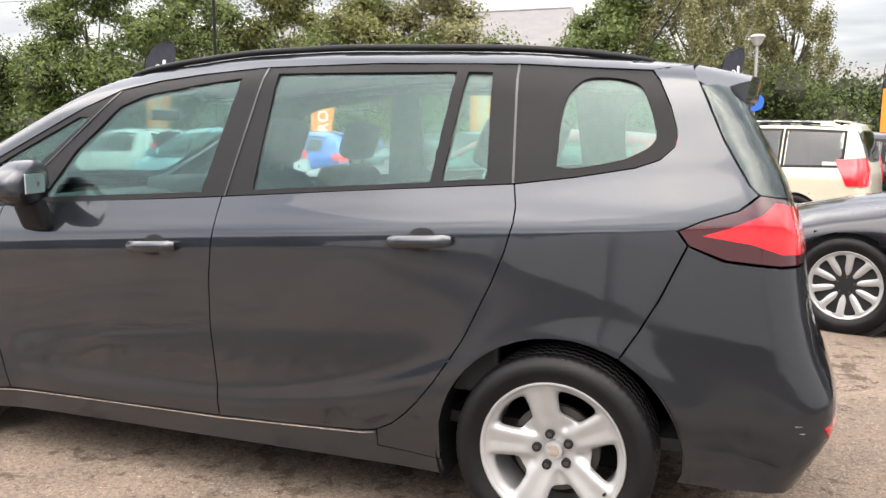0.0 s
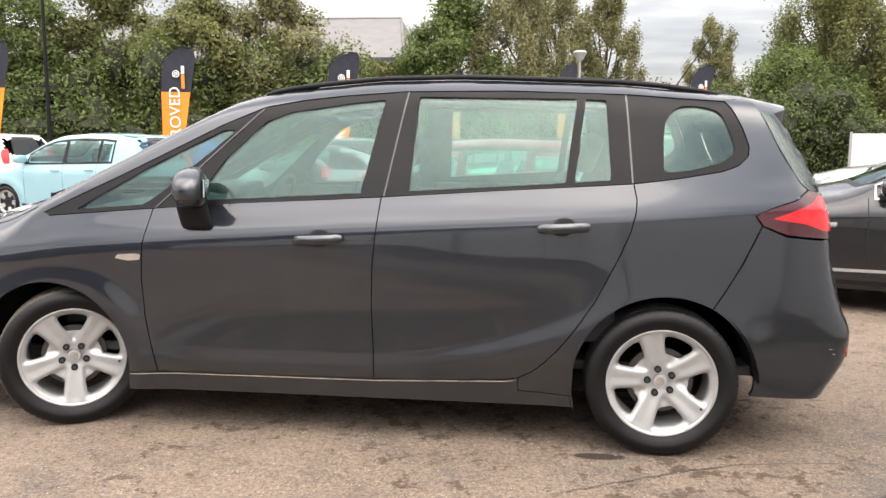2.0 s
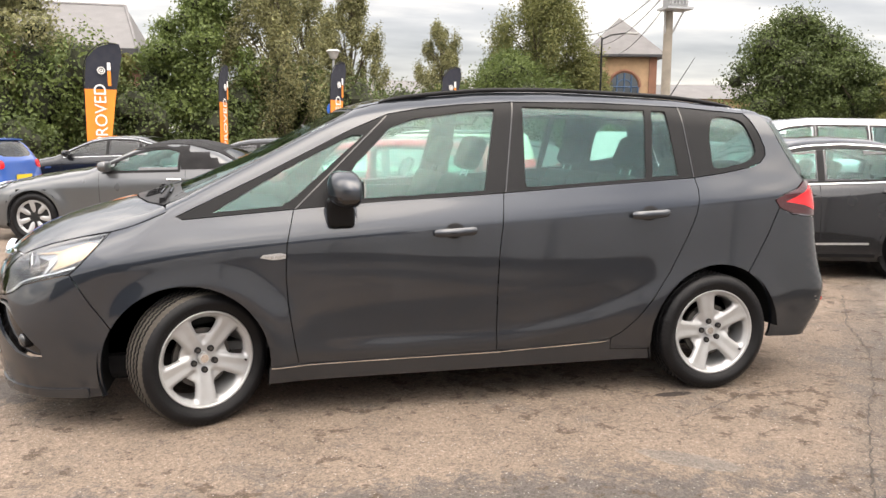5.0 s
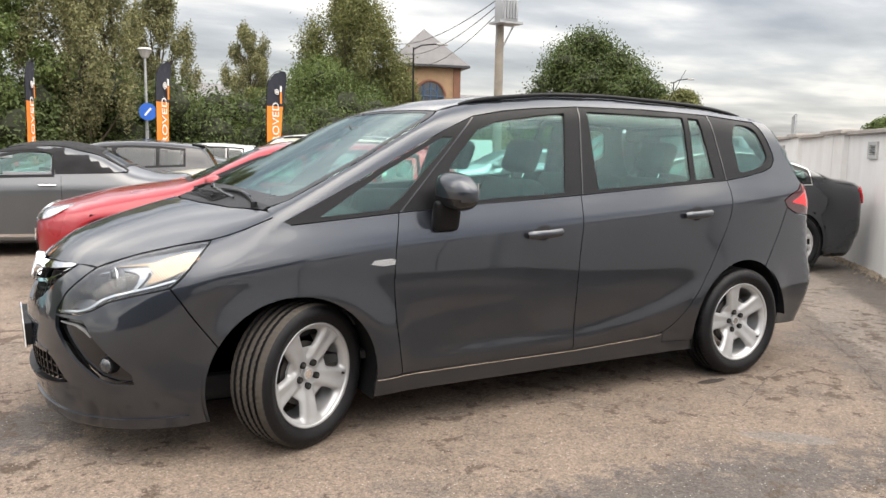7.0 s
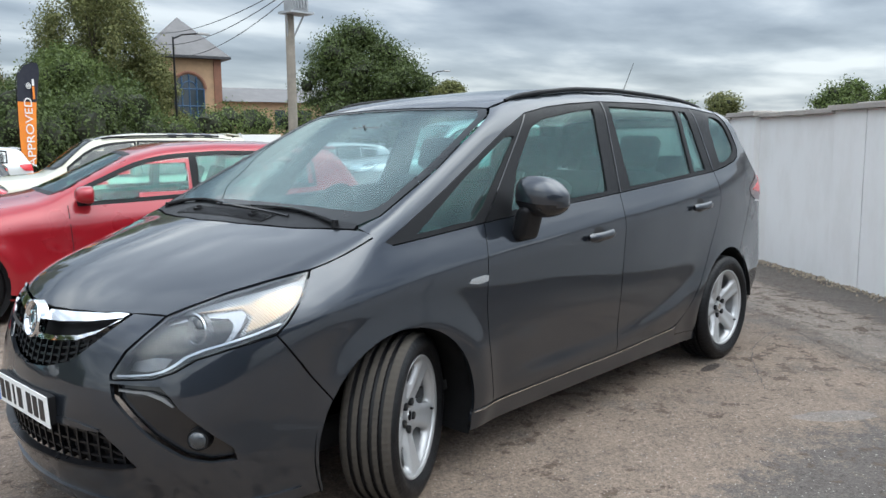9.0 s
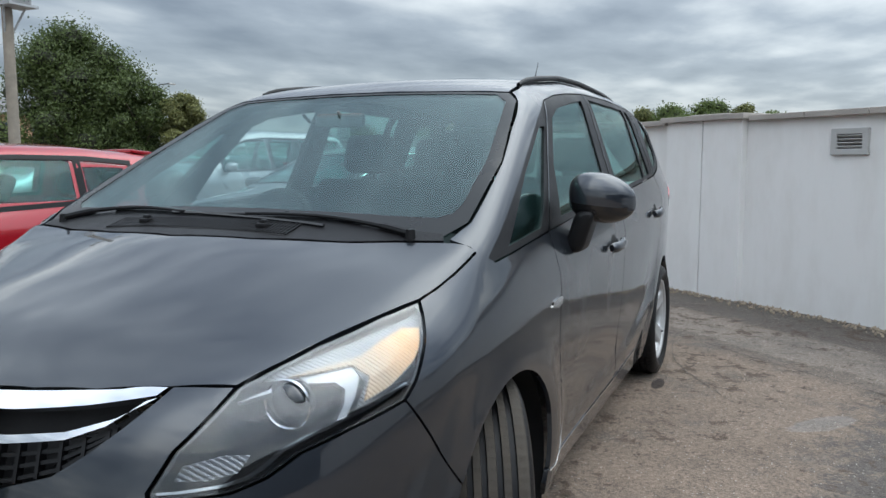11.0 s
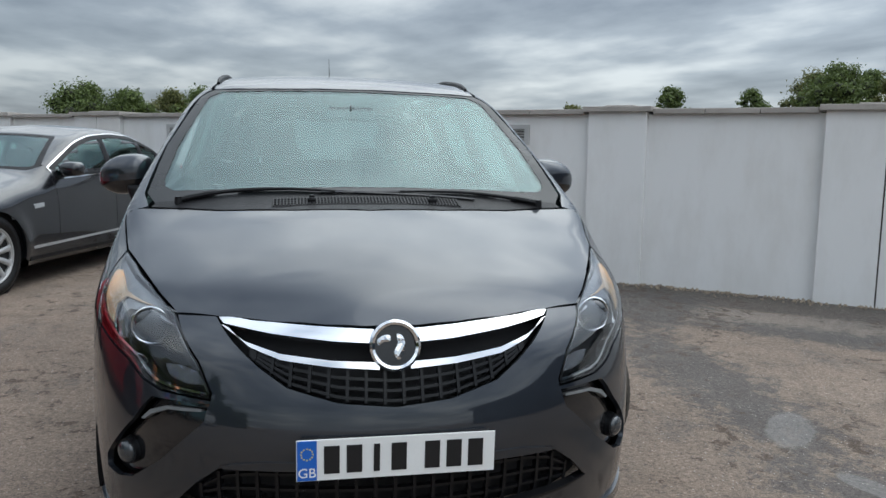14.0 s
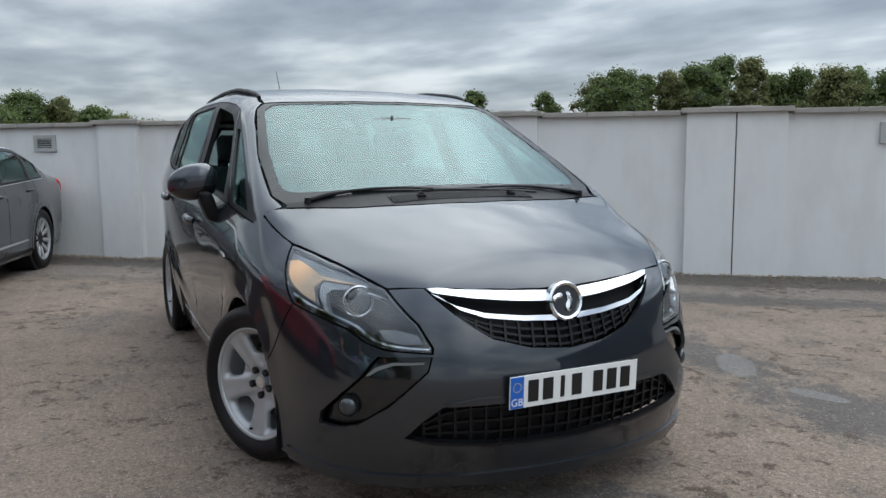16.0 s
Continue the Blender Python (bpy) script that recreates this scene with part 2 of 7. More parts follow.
def mesh(name, verts, faces, material, normals=None, smooth=True):
    me = bpy.data.meshes.new(name)
    me.from_pydata([tuple(map(float, v)) for v in verts], [], [tuple(map(int, f)) for f in faces])
    if material is not None:
        me.materials.append(material)
    me.polygons.foreach_set("use_smooth", [smooth] * len(me.polygons))
    me.update()
    if normals is not None:
        me.normals_split_custom_set_from_vertices([tuple(map(float, n)) for n in normals])
    return me


def part(name, bm, material, parent, label="", smooth=False):
    me = bpy.data.meshes.new(name)
    bm.to_mesh(me)
    bm.free()
    if smooth:
        me.polygons.foreach_set("use_smooth", [True] * len(me.polygons))
        me.set_sharp_from_angle(angle=radians(38))
    me.materials.append(material)
    return link(name, me, parent, label)


def writing(text, size, material, parent, m, label="white capital lettering"):
    """Raised lettering as one mesh."""
    cu = bpy.data.curves.new("lettering", "FONT")
    cu.body, cu.size, cu.extrude, cu.align_x, cu.align_y = text, size, min(.002, size * .02), "CENTER", "CENTER"
    tmp = bpy.data.objects.new("tmp", cu)
    scene.collection.objects.link(tmp)
    me = bpy.data.meshes.new_from_object(tmp)
    bpy.data.objects.remove(tmp)
    me.materials.clear()
    me.materials.append(material)
    ob = link("lettering", me, parent, label)
    ob.matrix_local = m
    return ob


def bevelled(bm, width, segments=2):
    bmesh.ops.bevel(bm, geom=list(bm.edges), offset=width, segments=segments, affect="EDGES", profile=0.6)
    return bm


def block(size, at=(0, 0, 0), bevel=0.0, turn=None, seg=2):
    bm = bmesh.new()
    bmesh.ops.create_cube(bm, size=1.0)
    bmesh.ops.scale(bm, vec=size, verts=bm.verts)
    if bevel:
        bevelled(bm, bevel, seg)
    m = Matrix.Translation(at)
    if turn is not None:
        m = m @ turn
    bmesh.ops.transform(bm, matrix=m, verts=bm.verts)
    return bm


def rod(a, b, r, r2=None, sides=12):
    a, b = Vector(a), Vector(b)
    bm = bmesh.new()
    bmesh.ops.create_cone(bm, cap_ends=True, segments=sides, radius1=r, radius2=r if r2 is None else r2, depth=(b - a).length)
    m = Matrix.Translation((a + b) / 2) @ (b - a).to_track_quat("Z", "Y").to_matrix().to_4x4()
    bmesh.ops.transform(bm, matrix=m, verts=bm.verts)
    return bm


def join(*bms):
    out = bmesh.new()
    for b in bms:
        me = bpy.data.meshes.new("tmp")
        b.to_mesh(me)
        b.free()
        out.from_mesh(me)
        bpy.data.meshes.remove(me)
    return out


def tube(points, r, sides=8, closed=False):
    """A round bar along points; r is a radius or one for each point."""
    pts = [Vector(p) for p in points]
    rs = [r] * len(pts) if isinstance(r, (int, float)) else r
    bm = bmesh.new()
    rings = []
    for i, p in enumerate(pts):
        d = (pts[min(i + 1, len(pts) - 1)] - pts[max(i - 1, 0)])
        q = d.to_track_quat("Z", "Y")
        rings.append([bm.verts.new(p + q @ Vector((rs[i] * math.cos(k * math.tau / sides), rs[i] * math.sin(k * math.tau / sides), 0))) for k in range(sides)])
    for a, b in zip(rings, rings[1:]):
        for k in range(sides):
            bm.faces.new((a[k], a[(k + 1) % sides], b[(k + 1) % sides], b[k]))
    bm.faces.new(rings[0][::-1])
    bm.faces.new(rings[-1])
    return bm


def curve_through(pts, n=8, closed=True):
    """Catmull-Rom through 2D or 3D points."""
    p = np.array(pts, float)
    out = []
    m = len(p)
    for i in range(m if closed else m - 1):
        if closed:
            a, b, c, d = p[i - 1], p[i], p[(i + 1) % m], p[(i + 2) % m]
        else:
            a, b, c, d = p[max(i - 1, 0)], p[i], p[i + 1], p[min(i + 2, m - 1)]
        for k in range(n):
            t = k / n
            out.append(0.5 * (2 * b + (c - a) * t + (2 * a - 5 * b + 4 * c - d) * t * t + (3 * b - a - 3 * c + d) * t ** 3))
    if not closed:
        out.append(p[-1])
    return np.array(out)


def resample(loop, gap, closed=True):
    p = np.asarray(loop, float)
    out = []
    n = len(p)
    for i in range(n if closed else n - 1):
        a, b = p[i], p[(i + 1) % n]
        k = max(1, int(math.ceil(np.linalg.norm(b - a) / gap)))
        for j in range(k):
            out.append(a + (b - a) * j / k)
    if not closed:
        out.append(p[-1])
    return np.array(out)


def inside(loop, q):
    """Even-odd test of many points against one loop."""
    x, y = q[:, 0], q[:, 1]
    r = np.zeros(len(q), bool)
    a = np.asarray(loop)
    b = np.roll(a, -1, axis=0)
    for (x0, y0), (x1, y1) in zip(a, b):
        if y0 == y1:
            continue
        c = (y0 > y) != (y1 > y)
        r ^= c & (x < (x1 - x0) * (y - y0) / (y1 - y0) + x0)
    return r


def shrink(loop, d):
    """Moves a loop inwards by d."""
    p = np.asarray(loop, float)
    area = np.sum(p[:, 0] * np.roll(p[:, 1], -1) - np.roll(p[:, 0], -1) * p[:, 1])
    e0, e1 = p - np.roll(p, 1, axis=0), np.roll(p, -1, axis=0) - p
    n0 = np.stack([-e0[:, 1], e0[:, 0]], 1) / np.maximum(np.linalg.norm(e0, axis=1), 1e-9)[:, None]
    n1 = np.stack([-e1[:, 1], e1[:, 0]], 1) / np.maximum(np.linalg.norm(e1, axis=1), 1e-9)[:, None]
    n = n0 + n1
    n /= np.maximum((n * n).sum(1), 0.5)[:, None] / 2
    return p + n * d * (1 if area > 0 else -1)


from mathutils.geometry import delaunay_2d_cdt


def sheet(loops, gap):
    """Triangles that fill the first loop less the others: points and index triples."""
    loops = [resample(l, gap) for l in loops]
    pts, edges = [], []
    for l in loops:
        o = len(pts)
        pts += [tuple(p) for p in l]
        edges += [(o + i, o + (i + 1) % len(l)) for i in range(len(l))]
    allp = np.array(pts)
    lo, hi = allp.min(0), allp.max(0)
    gx, gy = np.meshgrid(np.arange(lo[0], hi[0], gap), np.arange(lo[1], hi[1], gap * 0.87))
    gx[1::2] += gap / 2
    q = np.stack([gx.ravel(), gy.ravel()], 1)
    keep = inside(loops[0], q)
    for l in loops[1:]:
        keep &= ~inside(l, q)
    q = q[keep]
    if len(q):
        d = np.full(len(q), 9.0)
        for p in allp:
            d = np.minimum(d, (q[:, 0] - p[0]) ** 2 + (q[:, 1] - p[1]) ** 2)
        q = q[d > (0.55 * gap) ** 2]
    vs, _, fs, *_ = delaunay_2d_cdt([Vector(p) for p in pts] + [Vector(p) for p in q], edges, [], 0, 1e-6)
    v = np.array([tuple(p) for p in vs])
    f = np.array([tuple(t) for t in fs if len(t) == 3], int)
    c = v[f].mean(1)
    keep = inside(loops[0], c)
    for l in loops[1:]:
        keep &= ~inside(l, c)
    f = f[keep]
    used = np.unique(f)
    back = np.full(len(v), -1)
    back[used] = np.arange(len(used))
    return v[used], back[f]


def solid(p, nrm, f, thick, off=0.0, lip=0.0015):
    """A sheet in space made into a panel with thickness: vertices, faces, normals. The rim is rolled in by lip."""
    count = {}
    for a, b, c in f:
        for e in ((a, b), (b, c), (c, a)):
            count[e] = count.get(e, 0) + 1
    rim = [e for e in count if (e[1], e[0]) not in count]
    n = len(p)
    edge = np.unique(np.array(rim).ravel()) if rim else np.array([], int)
    outer = p + nrm * off
    outer[edge] -= nrm[edge] * lip
    verts = [outer, p + nrm * (off - thick)]
    norms = [nrm, -nrm]
    faces = [tuple(t) for t in f] + [(t[2] + n, t[1] + n, t[0] + n) for t in f]
    idx = {e: i for i, e in enumerate(edge)}
    k = len(edge)
    verts += [outer[edge], (p + nrm * (off - thick))[edge]]
    norms += [np.zeros((k, 3)), np.zeros((k, 3))]
    for a, b in rim:
        ia, ib = idx[a], idx[b]
        faces.append((2 * n + ib, 2 * n + ia, 2 * n + k + ia, 2 * n + k + ib))
    return np.concatenate(verts), faces, np.concatenate(norms)
def profile(pts, blur=0.05):
    """A smooth curve through value pairs, softened over blur metres."""
    px = np.array(pts[0::2], float); py = np.array(pts[1::2], float)
    lo, hi = px[0] - 1.0, px[-1] + 1.0
    n = 2400
    xs = np.linspace(lo, hi, n)
    ys = np.interp(xs, px, py)
    a = (py[1] - py[0]) / (px[1] - px[0]); b = (py[-1] - py[-2]) / (px[-1] - px[-2])
    ys = np.where(xs < px[0], py[0] + a * (xs - px[0]), np.where(xs > px[-1], py[-1] + b * (xs - px[-1]), ys))
    s = blur / (xs[1] - xs[0]); r = int(4 * s) + 1
    k = np.exp(-0.5 * (np.arange(-r, r + 1) / s) ** 2); k /= k.sum()
    ys = np.convolve(np.pad(ys, r, mode="edge"), k, "valid")
    return lambda v: np.interp(v, xs, ys)
def smax(a, b, k):
    h = np.maximum(k - np.abs(a - b), 0.0)
    return np.maximum(a, b) + h * h / (4 * k)
def step(v):
    v = np.clip(v, 0, 1)
    return v * v * (3 - 2 * v)
class Body:
    """A car body as a solid: half width by side outline, roof line, nose and tail by height."""

    def __init__(self, belt, plan, top, crown, nose, tail, sec=None, axles=(-1.38, 1.38), floor=0.16, blade=0.0, flare=.024, corner=(.298, 1.27, .72), wheel=0.325, tight=0.0):
        self.belt, self.plan, self.top, self.crown = profile(belt, .12), profile(plan, .15), profile(top, .06), profile(crown, .08)
        self.nose, self.tail = profile(nose, .03), profile(tail, .03)
        self.sec = profile(sec or [-1.2, -.10, -.85, -.042, -.72, -.020, -.5, -.006, -.3, -.001, -.17, 0, -.13, -.006, -.06, -.031, 0, -.055, .06, -.075, .445, -.215, .6, -.30], .02)
        self.tight = tight
        self.axles, self.floor, self.blade, self.corner, self.wheel, self.flare = axles, floor, blade, corner, wheel, flare

    def field(self, x, y, z):
        y = np.abs(y)
        w = self.plan(x) + self.sec(z - self.belt(x))
        for ax in self.axles:
            r = np.hypot(x - ax, z - self.wheel)
            big = self.flare if ax < 0 else .014
            w = w + big * np.exp(-((r - .39) / .09) ** 2) * step((.85 - z) / .35)
        if self.blade:
            zc = .37 + .24 * np.clip((x + .1) / 1.15, 0, 1.3) ** 2.2
            w = w - self.blade * step((z - zc) / .10 + .5) * np.exp(-((z - zc) / .22) ** 2) * step((x + 1.0) / .6) * step((1.25 - x) / .4)
        side = y - w
        top = (z - self.top(x) + self.crown(x) * y * y) * .85
        ym = np.minimum(y, self.corner[2])
        a, c = self.corner[0], self.corner[1]
        front = -(x - self.nose(z)) + a * ym ** 2 + c * ym ** 6 + (y - ym) * (2 * a * ym + 6 * c * ym ** 5)
        rear = x - self.tail(z) + .05 * y ** 2 + .16 * y ** 8
        # the screen pillars have a tighter turn than the rest of the shoulder
        f = smax(side, top, .11 - self.tight * step((x + 1.72) / .25) * step((-.45 - x) / .35))
        f = smax(f, front * .9, .09)
        f = smax(f, rear, .09)
        return smax(f, self.floor - z, .05)


MPV = Body(
    belt=[-2.6, .88, -1.78, .935, -1.42, 1.0, -.9, 1.045, .12, 1.115, 1.27, 1.185, 1.75, 1.215, 2.3, 1.25],
    plan=[-2.5, .775, -2.2, .815, -2.0, .860, -1.9, .874, -1.7, .900, -1.5, .922, -1.38, .926, -.6, .917, .9, .922, 1.4, .912, 1.8, .872, 2.2, .81],
    top=[-2.6, .70, -2.42, .815, -2.3, .885, -2.05, .985, -1.75, 1.07, -1.6, 1.095, -1.42, 1.164, -1.1, 1.312, -.58, 1.572, -.4, 1.616, .1, 1.668, .5, 1.672, 1.2, 1.645, 1.8, 1.59, 2.2, 1.545],
    crown=[-2.6, .30, -2.3, .27, -1.8, .19, -1.6, .12, -1.42, .09, -1.1, .07, -.5, .07, 0, .075, 1, .075, 2.2, .09],
    nose=[.1, -2.38, .2, -2.41, .27, -2.437, .36, -2.455, .5, -2.458, .6, -2.44, .7, -2.41, .8, -2.375, .9, -2.30, 1.1, -2.10],
    tail=[.1, 2.06, .25, 2.14, .42, 2.235, .55, 2.247, .66, 2.19, .8, 2.15, 1.05, 2.11, 1.2, 2.06, 1.5, 1.89, 1.7, 1.79],
    floor=.12, blade=.015, flare=.020, corner=(.338, .53, .85), tight=.065)


def cast(field, o, d, far=9.0, n=700):
    o = np.asarray(o, float).reshape(-1, 3); d = np.asarray(d, float).reshape(-1, 3)
    o, d = np.broadcast_arrays(o, d)
    t = np.zeros(len(o)); hit = np.zeros(len(o), bool); tl = np.zeros(len(o))
    for s in np.linspace(0, far, n):
        p = o + d * s
        inside = field(p[:, 0], p[:, 1], p[:, 2]) < 0
        newly = inside & ~hit
        t[newly] = s; hit |= inside
    lo, hi = t - far / (n - 1), t.copy()
    for _ in range(25):
        m = (lo + hi) / 2; p = o + d * m[:, None]
        i = field(p[:, 0], p[:, 1], p[:, 2]) < 0
        hi = np.where(i, m, hi); lo = np.where(i, lo, m)
    return o + d * hi[:, None], hit


def slope(field, p, h=0.004):
    """Outward unit normals of a body's surface."""
    g = np.empty_like(p)
    for i in range(3):
        d = np.zeros(3)
        d[i] = h
        a, b = p + d, p - d
        g[:, i] = field(a[:, 0], a[:, 1], a[:, 2]) - field(b[:, 0], b[:, 1], b[:, 2])
    return g / np.maximum(np.linalg.norm(g, axis=1), 1e-9)[:, None]


def on_side(field, q):
    """Points (x, z) laid on a body's left side."""
    o = np.stack([q[:, 0], np.full(len(q), -1.5), q[:, 1]], 1)
    return cast(field, o, (0, 1, 0), 1.5, 90)[0]


def on_top(field, q):
    o = np.stack([q[:, 0], q[:, 1], np.full(len(q), 2.3)], 1)
    return cast(field, o, (0, 0, -1), 2.0, 120)[0]


def on_end(field, q, cx, way):
    """Points (degrees round an upright axis at cx, height); way -1 for the nose, 1 for the tail. Degrees below zero lie on the left."""
    a = np.radians(q[:, 0] * 100)
    d = np.stack([way * np.cos(a), np.sin(a), np.zeros(len(q))], 1)
    o = np.stack([np.full(len(q), cx), np.zeros(len(q)), q[:, 1]], 1) + d * 2.0
    return cast(field, o, -d, 2.0, 120)[0]


def panel(name, lay, field, loops, material, parent, thick=0.018, off=0.0, gap=0.03, seam=0.0025, label="", mirror=False, flip=None, lip=0.0015):
    """A panel with its outline on a body's surface; mirror adds the same on the right side."""
    loops = [shrink(loops[0], seam)] + [np.asarray(l) for l in loops[1:]]
    v, f = sheet(loops, gap)
    p = lay(field, v)
    nrm = slope(field, p)
    c = np.cross(p[f[:, 1]] - p[f[:, 0]], p[f[:, 2]] - p[f[:, 0]])
    wrong = (c * nrm[f[:, 0]]).sum(1) < 0
    f[wrong] = f[wrong][:, ::-1]
    vs, fs, ns = solid(p, nrm, f, thick, off, lip)
    made = [link(name, mesh(name, vs, fs, material, ns), parent, label)]
    if mirror:
        s = np.array([1, -1, 1])
        made.append(link(name, mesh(name, vs * s, [t[::-1] for t in fs], material, ns * s), parent, label))
    return made


def arc(cx, cz, r, a0, a1, n=18):
    t = np.radians(np.linspace(a0, a1, n))
    return [(cx + r * math.cos(k), cz + r * math.sin(k)) for k in t]


# ---- the grey people carrier ----
def loop_side(*pairs):
    return np.array(pairs, float)


def both(half):
    """Closes a half outline, given from the middle over the right side back to the middle, with its mirror image."""
    h = np.array(half, float)
    m = h[::-1] * np.array([-1, 1])
    keep = np.abs(m[:, 0]) > 1e-6
    return np.concatenate([h, m[keep]])


WHEELS = {}


def wheel(parent, at, steer=0.0, radius=0.328, rim=0.236, width=0.215, out=-1, spin=0.0, tread=None, spokes=5, face=None, name="wheel"):
    """A wheel with tyre, rim, pierced silver face, nuts and brake disc. out: the side that it faces."""
    face = face or M["alloy"]
    key = (radius, rim, width, out, spokes, face.name, tread is None)
    hub = bpy.data.objects.new(name, None)
    scene.collection.objects.link(hub)
    hub.parent = parent
    hub.matrix_local = pose(*at, 0, 0, steer) @ pose(0, 0, 0, 0, math.degrees(spin), 0)
    if key in WHEELS:
        for n, me, label in WHEELS[key]:
            link(n, me, hub, label)
        return hub
    hw = width / 2
    # tyre: (radius, across) outline with bulged wall and four grooves
    prof = [(rim - .004, -hw * .80), (rim + .012, -hw * .93), (rim + .035, -hw * 1.03), ((rim + radius) / 2, -hw * 1.06), (radius - .028, -hw * 1.0), (radius - .010, -hw * .90)]
    grooves = [-.62, -.22, .22, .62]
    g = hw * .062
    line = [(radius - .003, -hw * .80)]
    for c in grooves:
        c *= hw * .86
        line += [(radius, c - g * 1.3), (radius - .010, c - g), (radius - .010, c + g), (radius, c + g * 1.3)]
    prof += line + [(radius - .003, hw * .80)] + [(r, -y) for r, y in prof[::-1]]
    n = 216
    vs, fs = [], []
    for k in range(n):
        a = math.tau * k / n
        slot = k % 3 == 0
        for j, (r, y) in enumerate(prof):
            s = .003 if slot and (5 <= j <= 6 or len(prof) - 7 <= j <= len(prof) - 6) else (.0035 if slot and r >= radius - .001 else 0)
            vs.append(((r - s) * math.cos(a), y * out * -1, (r - s) * math.sin(a)))
    m = len(prof)
    for k in range(n):
        for j in range(m - 1):
            q = (k * m + j, k * m + j + 1, ((k + 1) % n) * m + j + 1, ((k + 1) % n) * m + j)
            fs.append(q if out < 0 else q[::-1])
    me = mesh("tyre", vs, fs, M["rubber"])
    me.set_sharp_from_angle(angle=radians(40))
    if tread:
        me.materials.append(tread)
        for i, p in enumerate(me.polygons):
            j = i % (m - 1)
            if 5 <= j <= m - 7 and min(prof[j][0], prof[j + 1][0]) > radius - .0105 + (.004 if 6 < j < m - 8 else 0):
                p.material_index = 1
    link("tyre", me, hub)
    # rim barrel
    fs, vs = [], []
    bar = [(rim - .004, -hw * .82), (rim + .003, -hw * .86), (rim - .001, -hw * .90), (rim - .012, -hw * .80), (rim - .02, -hw * .3), (rim - .03, hw * .8)]
    for k in range(48):
        a = math.tau * k / 48
        vs += [(r * math.cos(a), y * -out, r * math.sin(a)) for r, y in bar]
    b = len(bar)
    for k in range(48):
        for j in range(b - 1):
            q = (k * b + j, ((k + 1) % 48) * b + j, ((k + 1) % 48) * b + j + 1, k * b + j + 1)
            fs.append(q if out < 0 else q[::-1])
    link("rim", mesh("rim", vs, fs, face), hub)
    # pierced face
    R = rim - .004
    outer = [(R * math.cos(t), R * math.sin(t)) for t in np.linspace(0, math.tau, 73)[:-1]]
    holes = []
    for i in range(spokes):
        c = math.tau * (i + .5) / spokes + math.pi / 2
        w = math.pi / spokes
        if spokes == 5:
            half = [(.530, .20), (.575, .275), (.70, .325), (.80, .345), (.855, .325), (.882, .22)]
            pts = [(r, -o) for r, o in half] + [(.888, 0)] + [(r, o) for r, o in half[::-1]] + [(.520, 0)]
        else:
            s = w / .628
            pts = [(.38, -.14 * s), (.62, -.30 * s), (.88, -.36 * s), (.91, 0), (.88, .36 * s), (.62, .30 * s), (.38, .14 * s)]
        lp = curve_through([(R * r * math.cos(c + a), R * r * math.sin(c + a)) for r, a in pts], 4)
        holes.append(lp)
    v, f = sheet([outer] + holes, .008 if spokes == 5 else .0125)
    r, a = np.hypot(v[:, 0], v[:, 1]), np.arctan2(v[:, 1], v[:, 0]) - math.pi / 2
    ph = np.abs((a * spokes / math.tau + 0.5) % 1 - 0.5) * 2          # 0 on a spoke's middle, 1 between
    arm = r / R
    h = hw * .80 - .030 * (1 - arm) * (arm > 0) - .012 * np.exp(-(arm / .3) ** 2)
    if spokes == 5:
        # each spoke: a flat raised middle that narrows inwards, flanks that fall away to the gaps, a sunk web at the hub
        d, wd = arm * ph * math.pi / 5, .065 + .095 * arm
        ease = lambda q: np.clip(q, 0, 1) ** 2 * (3 - 2 * np.clip(q, 0, 1))
        h = h - .012 * (1 - arm) - .004 * np.clip(1 - d / wd, 0, 1) * ease((arm - .3) / .2) * ease((.97 - arm) / .1)
        h = h - .019 * ease((d - wd) / .15) * ease((.97 - arm) / .12) * ease((arm - .24) / .14)
    else:
        h = h + .006 * np.clip(1 - ph / .42, 0, 1) * np.clip((arm - .30) / .25, 0, 1) * np.clip((.98 - arm) / .12, 0, 1) - .007 * np.clip((ph - .42) / .3, 0, 1) * np.clip((.93 - arm) / .05, 0, 1)
    P = np.stack([v[:, 0], -h, v[:, 1]], 1)
    # front and back
    tri = f.copy()
    c3 = np.cross(P[tri[:, 1]] - P[tri[:, 0]], P[tri[:, 2]] - P[tri[:, 0]])
    tri[c3[:, 1] > 0] = tri[c3[:, 1] > 0][:, ::-1]
    vs, fs, ns = solid(P, np.tile([0., -1., 0.], (len(P), 1)), tri, .016, 0, .002)
    vs = vs * np.array([1, -out, 1])
    me = mesh("wheel_face", vs, fs if out < 0 else [t[::-1] for t in fs], face)
    weld = bmesh.new()
    weld.from_mesh(me)
    bmesh.ops.remove_doubles(weld, verts=weld.verts, dist=1e-5)
    weld.to_mesh(me)
    weld.free()
    me.set_sharp_from_angle(angle=radians(55))
    link("wheel_face", me, hub)
    if spokes == 5:
        # valve stem in the gap beside a spoke
        t = math.tau * .62 / 5 - math.pi / 2
        p = Vector((R * .90 * math.cos(t), 0, R * .90 * math.sin(t)))
        part("valve", rod(p + Vector((0, out * hw * .5, 0)), p * .97 + Vector((0, out * hw * .86, 0)), .006, .005, 8), M["rubber"], hub)
    y = out * (hw * .80 - .030)
    cap = rod((0, y - out * .02, 0), (0, y + out * .002, 0), .032, .029, 24)
    part("hub_cap", cap, face, hub, "", True)
    part("hub_badge", rod((0, y, 0), (0, y + out * .0035, 0), .021, .020, 20), M["chrome"], hub, "plain chrome roundel", True)
